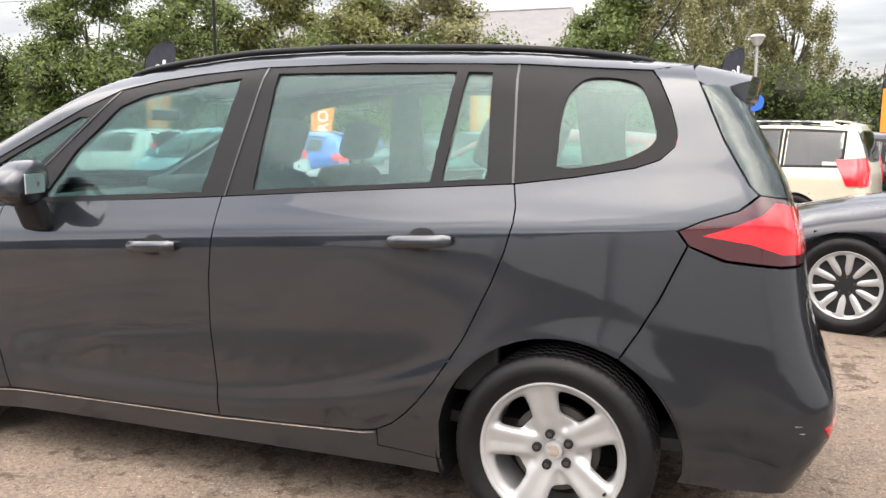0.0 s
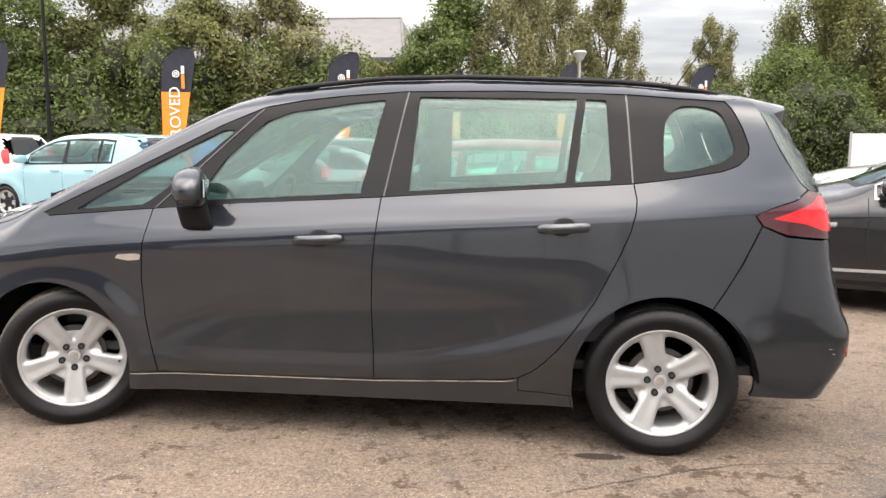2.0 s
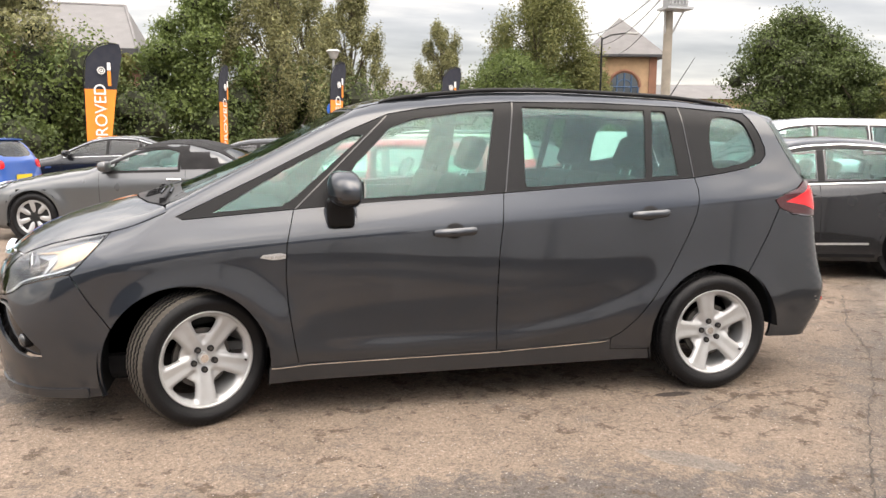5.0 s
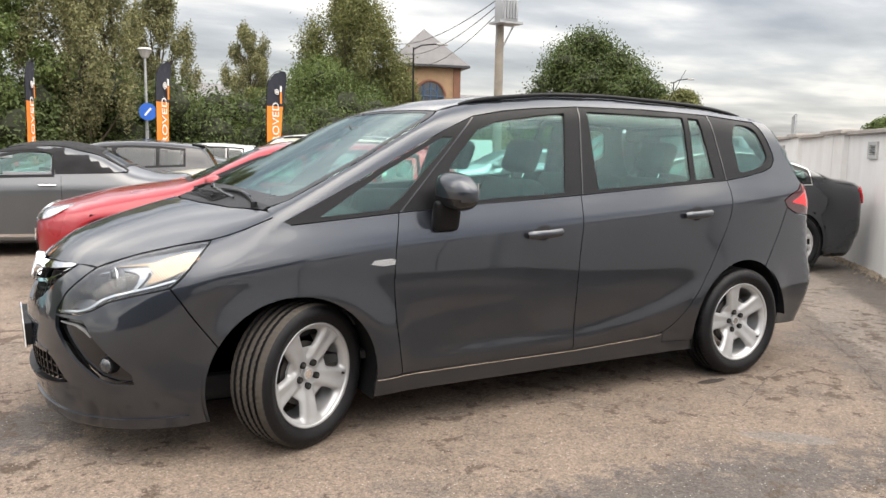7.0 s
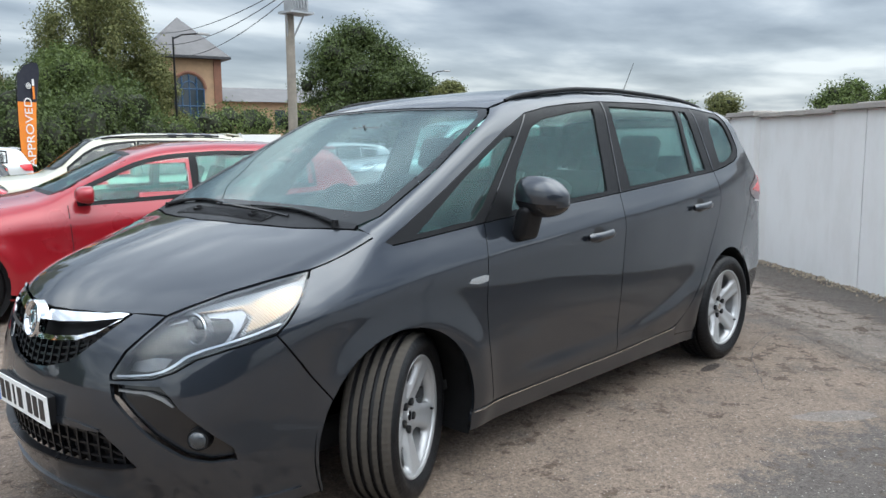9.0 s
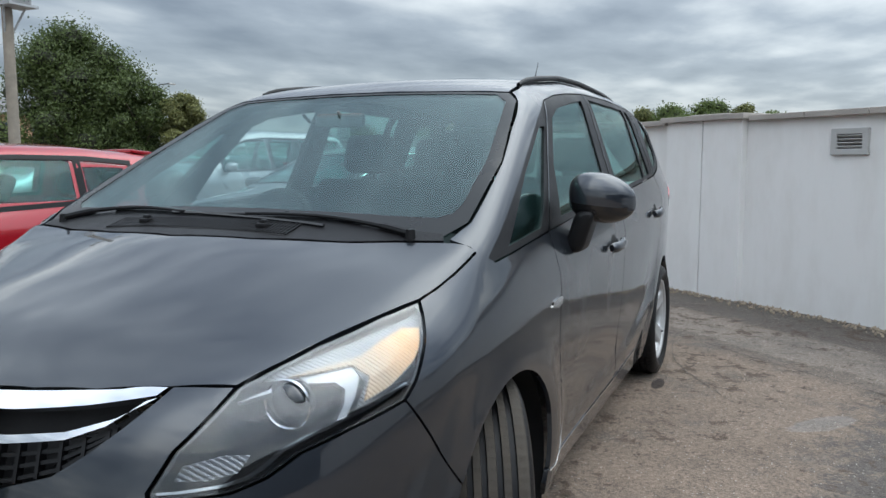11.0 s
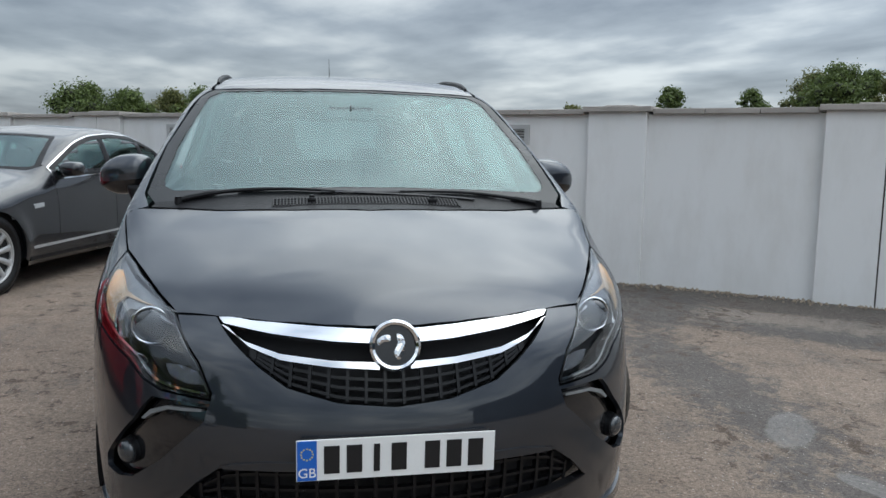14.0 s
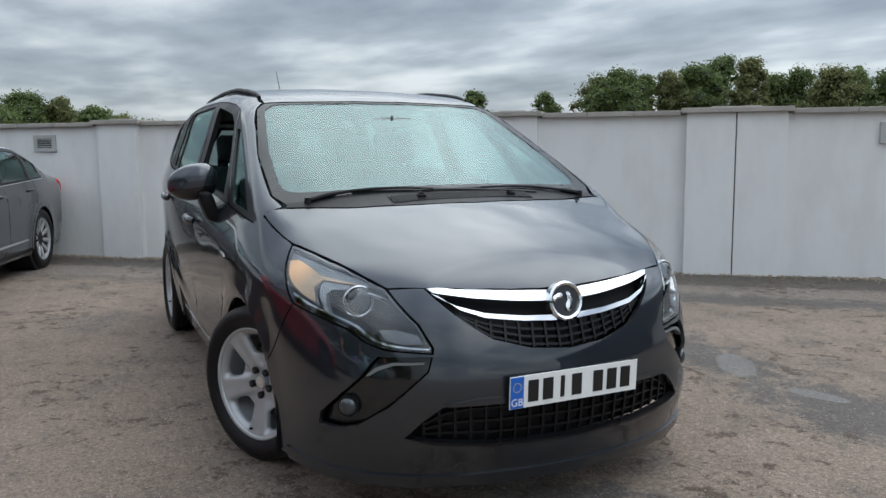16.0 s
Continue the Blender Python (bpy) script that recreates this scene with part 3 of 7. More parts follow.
    for i in range(5):
        t = math.tau * i / 5 + math.pi / 2
        p = (.056 * math.cos(t), .056 * math.sin(t))
        # raised black disc in place of the shade in a sunk nut hole
        part("nut_recess", rod((p[0], y - out * .02, p[1]), (p[0], y + out * .0045, p[1]), .0155, None, 14), M["cavity"], hub)
        part("wheel_nut", rod((p[0], y - out * .02, p[1]), (p[0], y + out * .008, p[1]), .0095, .008, 6), M["steel"], hub)
    part("brake_disc", rod((0, out * .005, 0), (0, out * .025, 0), .145, None, 32), M["steel"], hub)
    part("brake_hub", rod((0, -out * .06, 0), (0, out * .04, 0), .07, None, 20), M["cavity"], hub)
    WHEELS[key] = [(c.name.split(".")[0], c.data, c.get("label", "")) for c in hub.children]
    return hub


def seat(parent, x, y, z, wide=0.50, back=0.62, rake=22, rest=True, name="seat"):
    """A car seat facing -x, with cushion, backrest and headrest on two chrome posts."""
    e = bpy.data.objects.new(name, None)
    scene.collection.objects.link(e)
    e.parent = parent
    e.location = (x, y, z)
    part("cushion", block((.50, wide, .16), (0, 0, .08), .05, pose(0, 0, 0, 0, 6, 0), 3), M["cloth"], e, "", True)
    t = pose(.25, 0, .12, 0, rake, 0)
    part("backrest", join(block((.13, wide, back), (0, 0, 0), .05, None, 3), block((.10, wide * .86, back * .3), (.0, 0, back * .33), .045, None, 3)), M["cloth"], e, "", True).matrix_local = t @ pose(0, 0, back / 2)
    if rest:
        part("headrest", block((.10, .26, .19), (0, 0, 0), .045, None, 3), M["cloth"], e, "", True).matrix_local = t @ pose(-.01, 0, back + .14)
        for s in (-.06, .06):
            part("headrest_post", rod((0, s, back - .02), (0, s, back + .07), .006, None, 8), M["chrome"], e).matrix_local = t
    return e


def thing(name, m, label, category, group="", kind=""):
    e = bpy.data.objects.new(name, None)
    scene.collection.objects.link(e)
    e.matrix_world = m
    return tagged(e, label, category, group, kind)


def people_carrier():
    car = thing("car", pose(0, 0, 0), "graphite grey metallic people carrier with silver wheels and lit orange indicators", "car")
    F, P = MPV.field, M["paint_grey"]
    fx, rx = -1.43, 1.385
    nose = lambda fld, q: on_end(fld, q, -1.45, -1)
    tail = lambda fld, q: on_end(fld, q, 1.2, 1)
    deg = lambda l: np.array([(a / 100, z) for a, z in l])
    def round_end(pairs, cx, way):
        q = on_side(F, np.array(pairs))
        return [(math.degrees(math.atan2(abs(v[1]), way * (v[0] - cx))), v[2]) for v in q]

    def round_top(pairs, cx, way):
        q = on_top(F, np.array(pairs)[:, ::-1])
        return [(math.degrees(math.atan2(abs(v[1]), way * (v[0] - cx))), v[2]) for v in q]

    def side_of_top(pairs):
        return [(v[0], v[2]) for v in on_top(F, np.array(pairs)[:, ::-1])]

    lamp_back = [(-1.835, .86), (-1.90, .79), (-1.94, .755)]
    nose_seam = [(-1.94, .755), (-1.90, .695), (-1.84, .605), (-1.7634, .5025)]
    lamp_top = [(.58, -2.19), (.63, -2.11), (.67, -2.03), (.735, -1.88), (.785, -1.757)]
    wing_top = [(.785, -1.757), (.80, -1.69), (.815, -1.62), (.827, -1.56), (.835, -1.502)]
    corner = round_top(lamp_top[:1], -1.45, -1)[0]
    lamp_l = round_end(lamp_back, -1.45, -1) + [(51, .722), (45, .694), (41, .655), (37, .633), (28.3, .622), (28.2, .64), (31, .715)] + round_top(lamp_top, -1.45, -1)
    # bonnet
    top = both([(0, -2.352), (.07, -2.352), (.18, -2.338), (.32, -2.306), (.46, -2.252), *lamp_top, *wing_top[1:], (.75, -1.528), (.62, -1.574), (.51, -1.622), (.25, -1.70), (0, -1.735)])
    panel("bonnet", lambda fld, q: on_top(fld, q[:, ::-1]), F, [top], P, car, gap=.03)
    # front bumper with its openings
    half = [(0, .612), (8.7, .625), (16.5, .662), (21, .71), (24.9, .758), (28.2, .80), (30.3, corner[1] + .003), corner, (31, .715), (28.2, .64), (28.3, .622), (37, .633), (41, .655), (45, .694), (51, .722)] + round_end(nose_seam, -1.45, -1) + round_end(arc(fx, .31, .385, 150, 200, 9)[1:], -1.45, -1) + [(64, .17), (50, .165), (30, .16), (0, .158)]
    low = both(deg([(0, .465), (14.8, .466), (22, .462), (26.4, .446), (30, .40), (33.5, .34), (28.6, .325), (17.7, .308), (0, .30)]))
    fog = deg([(38.4, .612), (28.2, .612), (28.9, .563), (36.3, .443), (42.5, .374), (47, .355), (51.6, .357), (51, .40), (47, .46), (42, .54), (40, .585)])
    fog_r = fog * np.array([-1, 1])
    panel("front_bumper", nose, F, [both(deg(half)), low, fog, fog_r], P, car, gap=.022)
    panel("front_lip", nose, F, [both(deg([(0, .196), (30, .198), (48, .204), (60, .214), (63.5, .218), (63.5, .172), (50, .162), (30, .157), (0, .155)]))], P, car, off=.016, thick=.03, gap=.03, seam=0, lip=.008)
    for lp in (fog, fog_r):
        panel("fog_recess", nose, F, [lp], M["gloss_black"], car, off=-.035, gap=.03, thick=.01)
    panel("grille_backing", nose, F, [both(deg([(0, .60), (9, .612), (17, .65), (22, .70), (26, .755), (31, .825), (15, .83), (0, .83)]))], M["cavity"], car, off=-.07, thick=.01, gap=.04)
    panel("intake_backing", nose, F, [both(deg([(0, .50), (28, .485), (34, .43), (40, .345), (30, .275), (0, .26)]))], M["cavity"], car, off=-.07, thick=.01, gap=.04)
    # wings, doors and quarters
    A = arc(fx, .31, .385, -14, 150, 22)[:-1]
    wing = side_of_top(wing_top) + [(-1.43, 1.003), (-1.15, 1.027), (-.918, 1.046), (-.955, .882), (-.963, .721), (-.951, .555), (-.930, .42), (-.907, .285), (-1.045, .278)] + [p for p in A if p[1] > .285 or p[0] > fx] + nose_seam[::-1] + lamp_back[:2][::-1]
    panel("front_wing", on_side, F, [wing], P, car, mirror=True, gap=.025)
    fdoor = [(-.918, 1.046), (-.5, 1.078), (-.1, 1.100), (.143, 1.115), (.112, .824), (.106, .65), (.108, .515), (.112, .29), (-.4, .285), (-.907, .285), (-.930, .42), (-.951, .555), (-.963, .721), (-.955, .882)]
    rdoor = [(.143, 1.115), (.6, 1.147), (1.233, 1.188), (1.246, 1.12), (1.243, 1.068), (1.22, .98), (1.178, .876), (1.083, .681), (.983, .529), (.92, .45), (.873, .40), (.82, .355), (.762, .325), (.70, .312), (.40, .298), (.112, .29), (.108, .515), (.106, .65), (.112, .824)]
    panel("front_door", on_side, F, [fdoor], P, car, mirror=True, gap=.025)
    panel("rear_door", on_side, F, [rdoor], P, car, mirror=True, gap=.025)
    B = arc(rx, .32, .39, 170, 52, 16)
    quarter = [(1.233, 1.188), (1.42, 1.212), (1.60, 1.243), (1.67, 1.268), (1.712, 1.31), (1.716, 1.35), (1.69, 1.43), (1.652, 1.51), (1.625, 1.545), (1.68, 1.585), (1.735, 1.58), (1.77, 1.50), (1.85, 1.325), (1.925, 1.20), (1.955, 1.17), (1.90, 1.125), (1.80, 1.092), (1.735, 1.062), (1.765, 1.02), (1.693, .857), (1.632, .745), (1.578, .66)]
    quarter += [p for p in B[::-1] if p[0] < 1.57] + [(.998, .25), (.76, .262), (.762, .325), (.82, .355), (.873, .40), (.92, .45), (.983, .529), (1.083, .681), (1.178, .876), (1.22, .98), (1.243, 1.068), (1.246, 1.12)]
    panel("rear_quarter", on_side, F, [quarter], P, car, mirror=True, gap=.025)
    sill = [(-1.045, .278), (-.907, .283), (.112, .288), (.70, .310), (.76, .322), (.76, .262), (1.0, .25), (1.01, .195), (-1.055, .195)]
    panel("sill", on_side, F, [sill], P, car, mirror=True, gap=.03, seam=.001)
    panel("sill_strip", on_side, F, [[(-1.04, .276), (-.907, .281), (.112, .286), (.70, .308), (.76, .312), (.70, .303), (.112, .281), (-.907, .276), (-1.04, .271)]], M["chrome"], car, mirror=True, gap=.05, seam=0, off=.0035, thick=.004)
    # pillars and roof sides, above the black window surround
    edge = [(-1.505, .997), (-1.08, 1.200), (-.62, 1.432), (-.432, 1.512), (-.25, 1.545), (-.05, 1.566), (.228, 1.585), (.7, 1.588), (1.216, 1.572), (1.45, 1.555), (1.625, 1.545)]
    upper = side_of_top([(.598, 1.733), (.60, 1.45), (.60, .8), (.60, .4), (.598, 0), (.60, -.25), (.60, -.40), (.612, -.594), (.662, -.66), (.712, -.87), (.756, -1.08), (.772, -1.26), (.778, -1.42), (.752, -1.512)])
    panel("roof_side", on_side, F, [edge + upper], P, car, mirror=True, gap=.02, seam=.0012)
    # black window surround with the panes in it
    surround = [(-1.505, .997), (-1.43, 1.005), (-.918, 1.048), (.143, 1.117), (1.233, 1.190), (1.42, 1.214), (1.60, 1.245), (1.67, 1.27), (1.712, 1.31), (1.716, 1.35), (1.69, 1.43), (1.652, 1.51), (1.625, 1.545)] + edge[1:-1][::-1]
    quarterlight = [(-1.30, 1.035), (-.975, 1.062), (-.90, 1.11), (-.56, 1.405), (-.62, 1.405), (-.95, 1.24)]
    front_pane = [(-.72, 1.085), (.045, 1.130), (.135, 1.548), (-.03, 1.530), (-.30, 1.490), (-.42, 1.445), (-.60, 1.27)]
    rear_pane = [(.265, 1.143), (.945, 1.188), (.99, 1.553), (.29, 1.562)]
    small_pane = [(.985, 1.192), (1.14, 1.203), (1.115, 1.548), (1.03, 1.552)]
    corner = [(1.375, 1.24), (1.50, 1.255), (1.60, 1.285), (1.655, 1.335), (1.63, 1.43), (1.585, 1.505), (1.46, 1.525), (1.40, 1.50), (1.365, 1.43), (1.36, 1.29)]
    corner = curve_through(corner, 3)
    panes = [quarterlight, front_pane, rear_pane, small_pane, corner]
    panel("window_surround", on_side, F, [surround] + panes, M["trim"], car, mirror=True, gap=.03, off=-.004, thick=.03, seam=.001)
    for pane in panes:
        made = panel("window", on_side, F, [pane], M["glass"], car, mirror=True, off=-.010, thick=.004, gap=.06, seam=-.006)
        if pane is front_pane:
            bpy.data.objects.remove(made[1])       # the driver's window is wound down
    # seams of the two doors in the black surround, and a bright strip under the panes
    for lp in ([(.150, 1.118), (.158, 1.118), (.243, 1.584), (.235, 1.584)], [(1.225, 1.190), (1.233, 1.190), (1.205, 1.571), (1.197, 1.571)], [(-.915, 1.048), (-.905, 1.048), (-.43, 1.505), (-.44, 1.505)]):
        panel("door_seal", on_side, F, [lp], M["gloss_black"], car, mirror=True, off=0.0, thick=.004, gap=.05, seam=0)
    # windscreen and roof
    screen = both([(0, -.628), (.3, -.622), (.61, -.60), (.662, -.66), (.756, -1.08), (.778, -1.42), (.74, -1.500), (.60, -1.525), (.3, -1.555), (0, -1.565)])
    swap = lambda fld, q: on_top(fld, q[:, ::-1])
    inner = both([(0, -.645), (.3, -.64), (.57, -.625), (.625, -.68), (.705, -1.08), (.727, -1.34), (.718, -1.39), (.685, -1.425), (.55, -1.450), (.27, -1.480), (0, -1.488)])
    panel("windscreen", swap, F, [screen], M["glass_front"], car, off=-.004, thick=.005, gap=.05)
    panel("windscreen_border", swap, F, [screen, inner], M["frit"], car, off=-.001, thick=.002, gap=.04)
    roof = both([(0, -.622), (.3, -.616), (.61, -.594), (.60, -.40), (.598, 0), (.60, .8), (.60, 1.3), (.60, 1.70), (.595, 1.733), (.5, 1.752), (0, 1.777)])
    panel("roof", swap, F, [roof], P, car, gap=.04)
    panel("headlining", swap, F, [both([(0, -.56), (.5, -.54), (.53, 0), (.53, 1.7), (0, 1.75)])], M["headlining"], car, off=-.05, thick=.01, gap=.1)
    cowl = both([(0, -1.548), (.3, -1.538), (.60, -1.510), (.735, -1.492), (.75, -1.524), (.62, -1.570), (.51, -1.618), (.25, -1.696), (0, -1.731)])
    panel("cowl", swap, F, [cowl], M["trim"], car, off=.0015, gap=.03)
    panel("vent_well", swap, F, [both([(0, -1.588), (.33, -1.572), (.335, -1.655), (0, -1.672)])], M["cavity"], car, off=.003, thick=.003, gap=.04, seam=0)
    for i in range(58):
        y = -.327 + .654 * i / 57
        x = -1.622 + .014 * (y / .33) ** 2
        p = on_top(F, np.array([[x, y]]))[0]
        part("cowl_slat", block((.082, .0045, .006), (p[0], p[1], p[2] + .004), 0, pose(0, 0, 0, 0, -16, 0)), M["trim"], car)
    for fr in (-.022, 0, .022):
        p = on_top(F, np.array([[-1.622 + fr + .014 * (y / .33) ** 2, y] for y in np.linspace(-.327, .327, 15)]))
        p[:, 2] += .004
        part("cowl_rib", tube(p, .0025, 4), M["trim"], car)
    for y in (-.232, .196):
        p = on_top(F, np.array([[-1.618, y]]))[0]
        part("washer_jet", join(block((.034, .032, .016), (p[0], p[1], p[2] + .008), .006), block((.02, .02, .016), (p[0] + .004, p[1], p[2] + .018), .006)), M["trim"], car, "", True)
    # wipers
    for pts in ([(-1.538, -.655), (-1.528, -.55), (-1.526, -.35), (-1.562, -.02), (-1.555, .16)], [(-1.520, .655), (-1.50, .52), (-1.512, .30), (-1.568, 0), (-1.578, -.40)]):
        path = curve_through(pts, 6, False)
        b = on_top(F, path)
        b[:, 2] += np.linspace(.010, .012, len(b))
        part("wiper_arm", tube(b[:17], np.interp(np.arange(17), [0, 5, 6, 16], [.011, .011, .0075, .0045]).tolist(), 8), M["trim"], car, "", True)
        b2 = on_top(F, path + np.array([.012, 0]))
        b2[:, 2] += .006
        part("wiper_blade", tube(b2[8:], .0055, 6), M["gloss_black"], car, "", True)
        part("wiper_pivot", rod(b[0] - np.array((0, 0, .02)), b[0] + np.array((0, 0, .012)), .016, .013, 14), M["trim"], car, "", True)
    # roof rails
    for s in (-1, 1):
        xs = np.linspace(-.46, 1.62, 40)
        ps = on_top(F, np.stack([xs, np.full(40, .600) - .03 * np.clip((xs - 1) / .7, 0, 1)], 1))
        lift = .013 * np.minimum(1, np.minimum((xs + .46) / .28, (1.62 - xs) / .25)) ** .6
        ps[:, 2] += lift
        ps[:, 1] *= s
        part("roof_rail", tube(ps, np.interp(xs, [-.46, -.35, 1.5, 1.62], [.008, .0125, .0125, .007]).tolist(), 10), M["trim"], car, "", True)
    # rear end
    side_r = round_end([(1.77, 1.50), (1.81, 1.41), (1.85, 1.325), (1.925, 1.20), (1.955, 1.17)], 1.2, 1)
    glass_r = both(deg([(0, 1.50), (30, 1.505)] + side_r + [(38, 1.15), (28, 1.12), (0, 1.10)]))
    panel("rear_window", tail, F, [glass_r], M["glass_rear"], car, gap=.05, thick=.005, off=-.002)
    panel("rear_window_border", tail, F, [glass_r, both(deg([(0, 1.475), (29, 1.47), (33, 1.20), (0, 1.15)]))], M["gloss_black"], car, gap=.05, thick=.01, off=-.009)
    lamp_t = deg(round_end([(1.765, 1.02), (1.735, 1.062), (1.80, 1.092), (1.90, 1.125), (1.955, 1.17)], 1.2, 1) + [(38, 1.143), (30, 1.115), (25, 1.06), (24, .97), (32, .962), (45, .965), (52, .980)])
    for lp in (lamp_t, lamp_t * np.array([-1, 1])):
        panel("tail_lamp", tail, F, [lp], M["lamp_dark_red"], car, gap=.015, thick=.03, off=.002)
        blaze = deg([(55, 1.05), (51.5, 1.075), (47.5, 1.11), (45, 1.145), (38, 1.125), (31, 1.10), (27, 1.05), (27, 1.0), (36, .99), (45, 1.0), (49, 1.03)]) * np.array([1 if lp[0, 0] > 0 else -1, 1])
        panel("red_lens", tail, F, [blaze], M["lamp_red"], car, gap=.015, thick=.004, off=.006, seam=0)
    gate = both(deg([(0, 1.095), (28, 1.115), (25, 1.06), (24, .97), (28, .72), (26, .70), (0, .69)]))
    panel("tailgate", tail, F, [gate], P, car, gap=.04)
    rb = both(deg([(0, .685), (26, .695), (28.5, .72), (24.5, .962), (32, .957), (45, .960), (52, .975)] + round_end([(1.765, 1.02), (1.693, .857), (1.632, .745), (1.578, .66)] + [q for q in arc(rx, .32, .39, 59, -3, 12) if q[0] > 1.59], 1.2, 1) + [(56, .268), (48, .252), (30, .238), (0, .236)]))
    panel("rear_bumper", tail, F, [rb], P, car, gap=.03)
    for s in (-1, 1):
        panel("bumper_reflector", tail, F, [deg([(38, .475), (27, .485), (27, .44), (36, .43)]) * np.array([s, 1])], M["lamp_red"], car, gap=.03, off=.004, thick=.01)
    for a, z, l in ((-43.5, .485, 3.0), (-42, .462, 2.2), (-44.5, .44, 2.6), (-43, .415, 1.6), (-45.5, .39, 2.2)):
        panel("scuff", tail, F, [deg([(a, z), (a + l * .5, z + .004), (a + l, z + .001), (a + l * .6, z - .004)])], M["scuff"], car, gap=.02, off=.001, thick=.002, label="pale scratch in the paint")
    spoiler = both([(0, 1.78), (.5, 1.755), (.60, 1.735), (.632, 1.785), (.615, 1.85), (.55, 1.915), (.3, 1.95), (0, 1.96)])
    slab = lambda fld, q: np.stack([q[:, 1], q[:, 0], 1.592 - .24 * (q[:, 1] - 1.73) - .06 * q[:, 0] ** 2 - .5 * np.maximum(np.abs(q[:, 0]) - .52, 0)], 1)
    v, f = sheet([spoiler], .04)
    p = slab(None, v)
    c3 = np.cross(p[f[:, 1]] - p[f[:, 0]], p[f[:, 2]] - p[f[:, 0]])
    f[c3[:, 2] < 0] = f[c3[:, 2] < 0][:, ::-1]
    vs, fs, ns = solid(p, np.tile([.15, 0., .99], (len(p), 1)), f, .072)
    me = mesh("rear_spoiler", vs, fs, P)
    weld = bmesh.new()
    weld.from_mesh(me)
    bmesh.ops.remove_doubles(weld, verts=weld.verts, dist=1e-4)
    weld.to_mesh(me)
    weld.free()
    me.set_sharp_from_angle(angle=radians(35))
    link("rear_spoiler", me, car)
    # under body, arch liners
    part("underbody", block((3.5, 1.25, .12), (-.1, 0, .25), .03), M["cavity"], car)
    for ax, r in ((fx, .40), (rx, .40)):
        for s in (-1, 1):
            bm = bmesh.new()
            rings = []
            for y in (.90, .86, .58):
                rr = r if y < .9 else r + .005
                rings.append([bm.verts.new((ax + rr * math.cos(t), s * y * (1 if y != .90 else .985), .315 + rr * math.sin(t))) for t in np.radians(np.linspace(-20 if ax < 0 else 4, 200, 26))])
            for a, b in zip(rings, rings[1:]):
                for k in range(25):
                    bm.faces.new((a[k], a[k + 1], b[k + 1], b[k]))
            bm.faces.new(rings[-1])
            bmesh.ops.solidify(bm, geom=list(bm.faces), thickness=.006)
            part("arch_liner", bm, M["cavity"], car, "", True)
    wheel(car, (-1.38, -.80, .328), steer=27, spin=-.62, tread=M["dusty_rubber"])
    wheel(car, (-1.38, .80, .328), steer=27, out=1, spin=.6, tread=M["dusty_rubber"])
    wheel(car, (1.38, -.80, .328), spin=-.23)
    wheel(car, (1.38, .80, .328), out=1)
    front_face(car, F, nose, deg, lamp_l)
    cabin(car, F)
    trimmings(car, F)
    return car


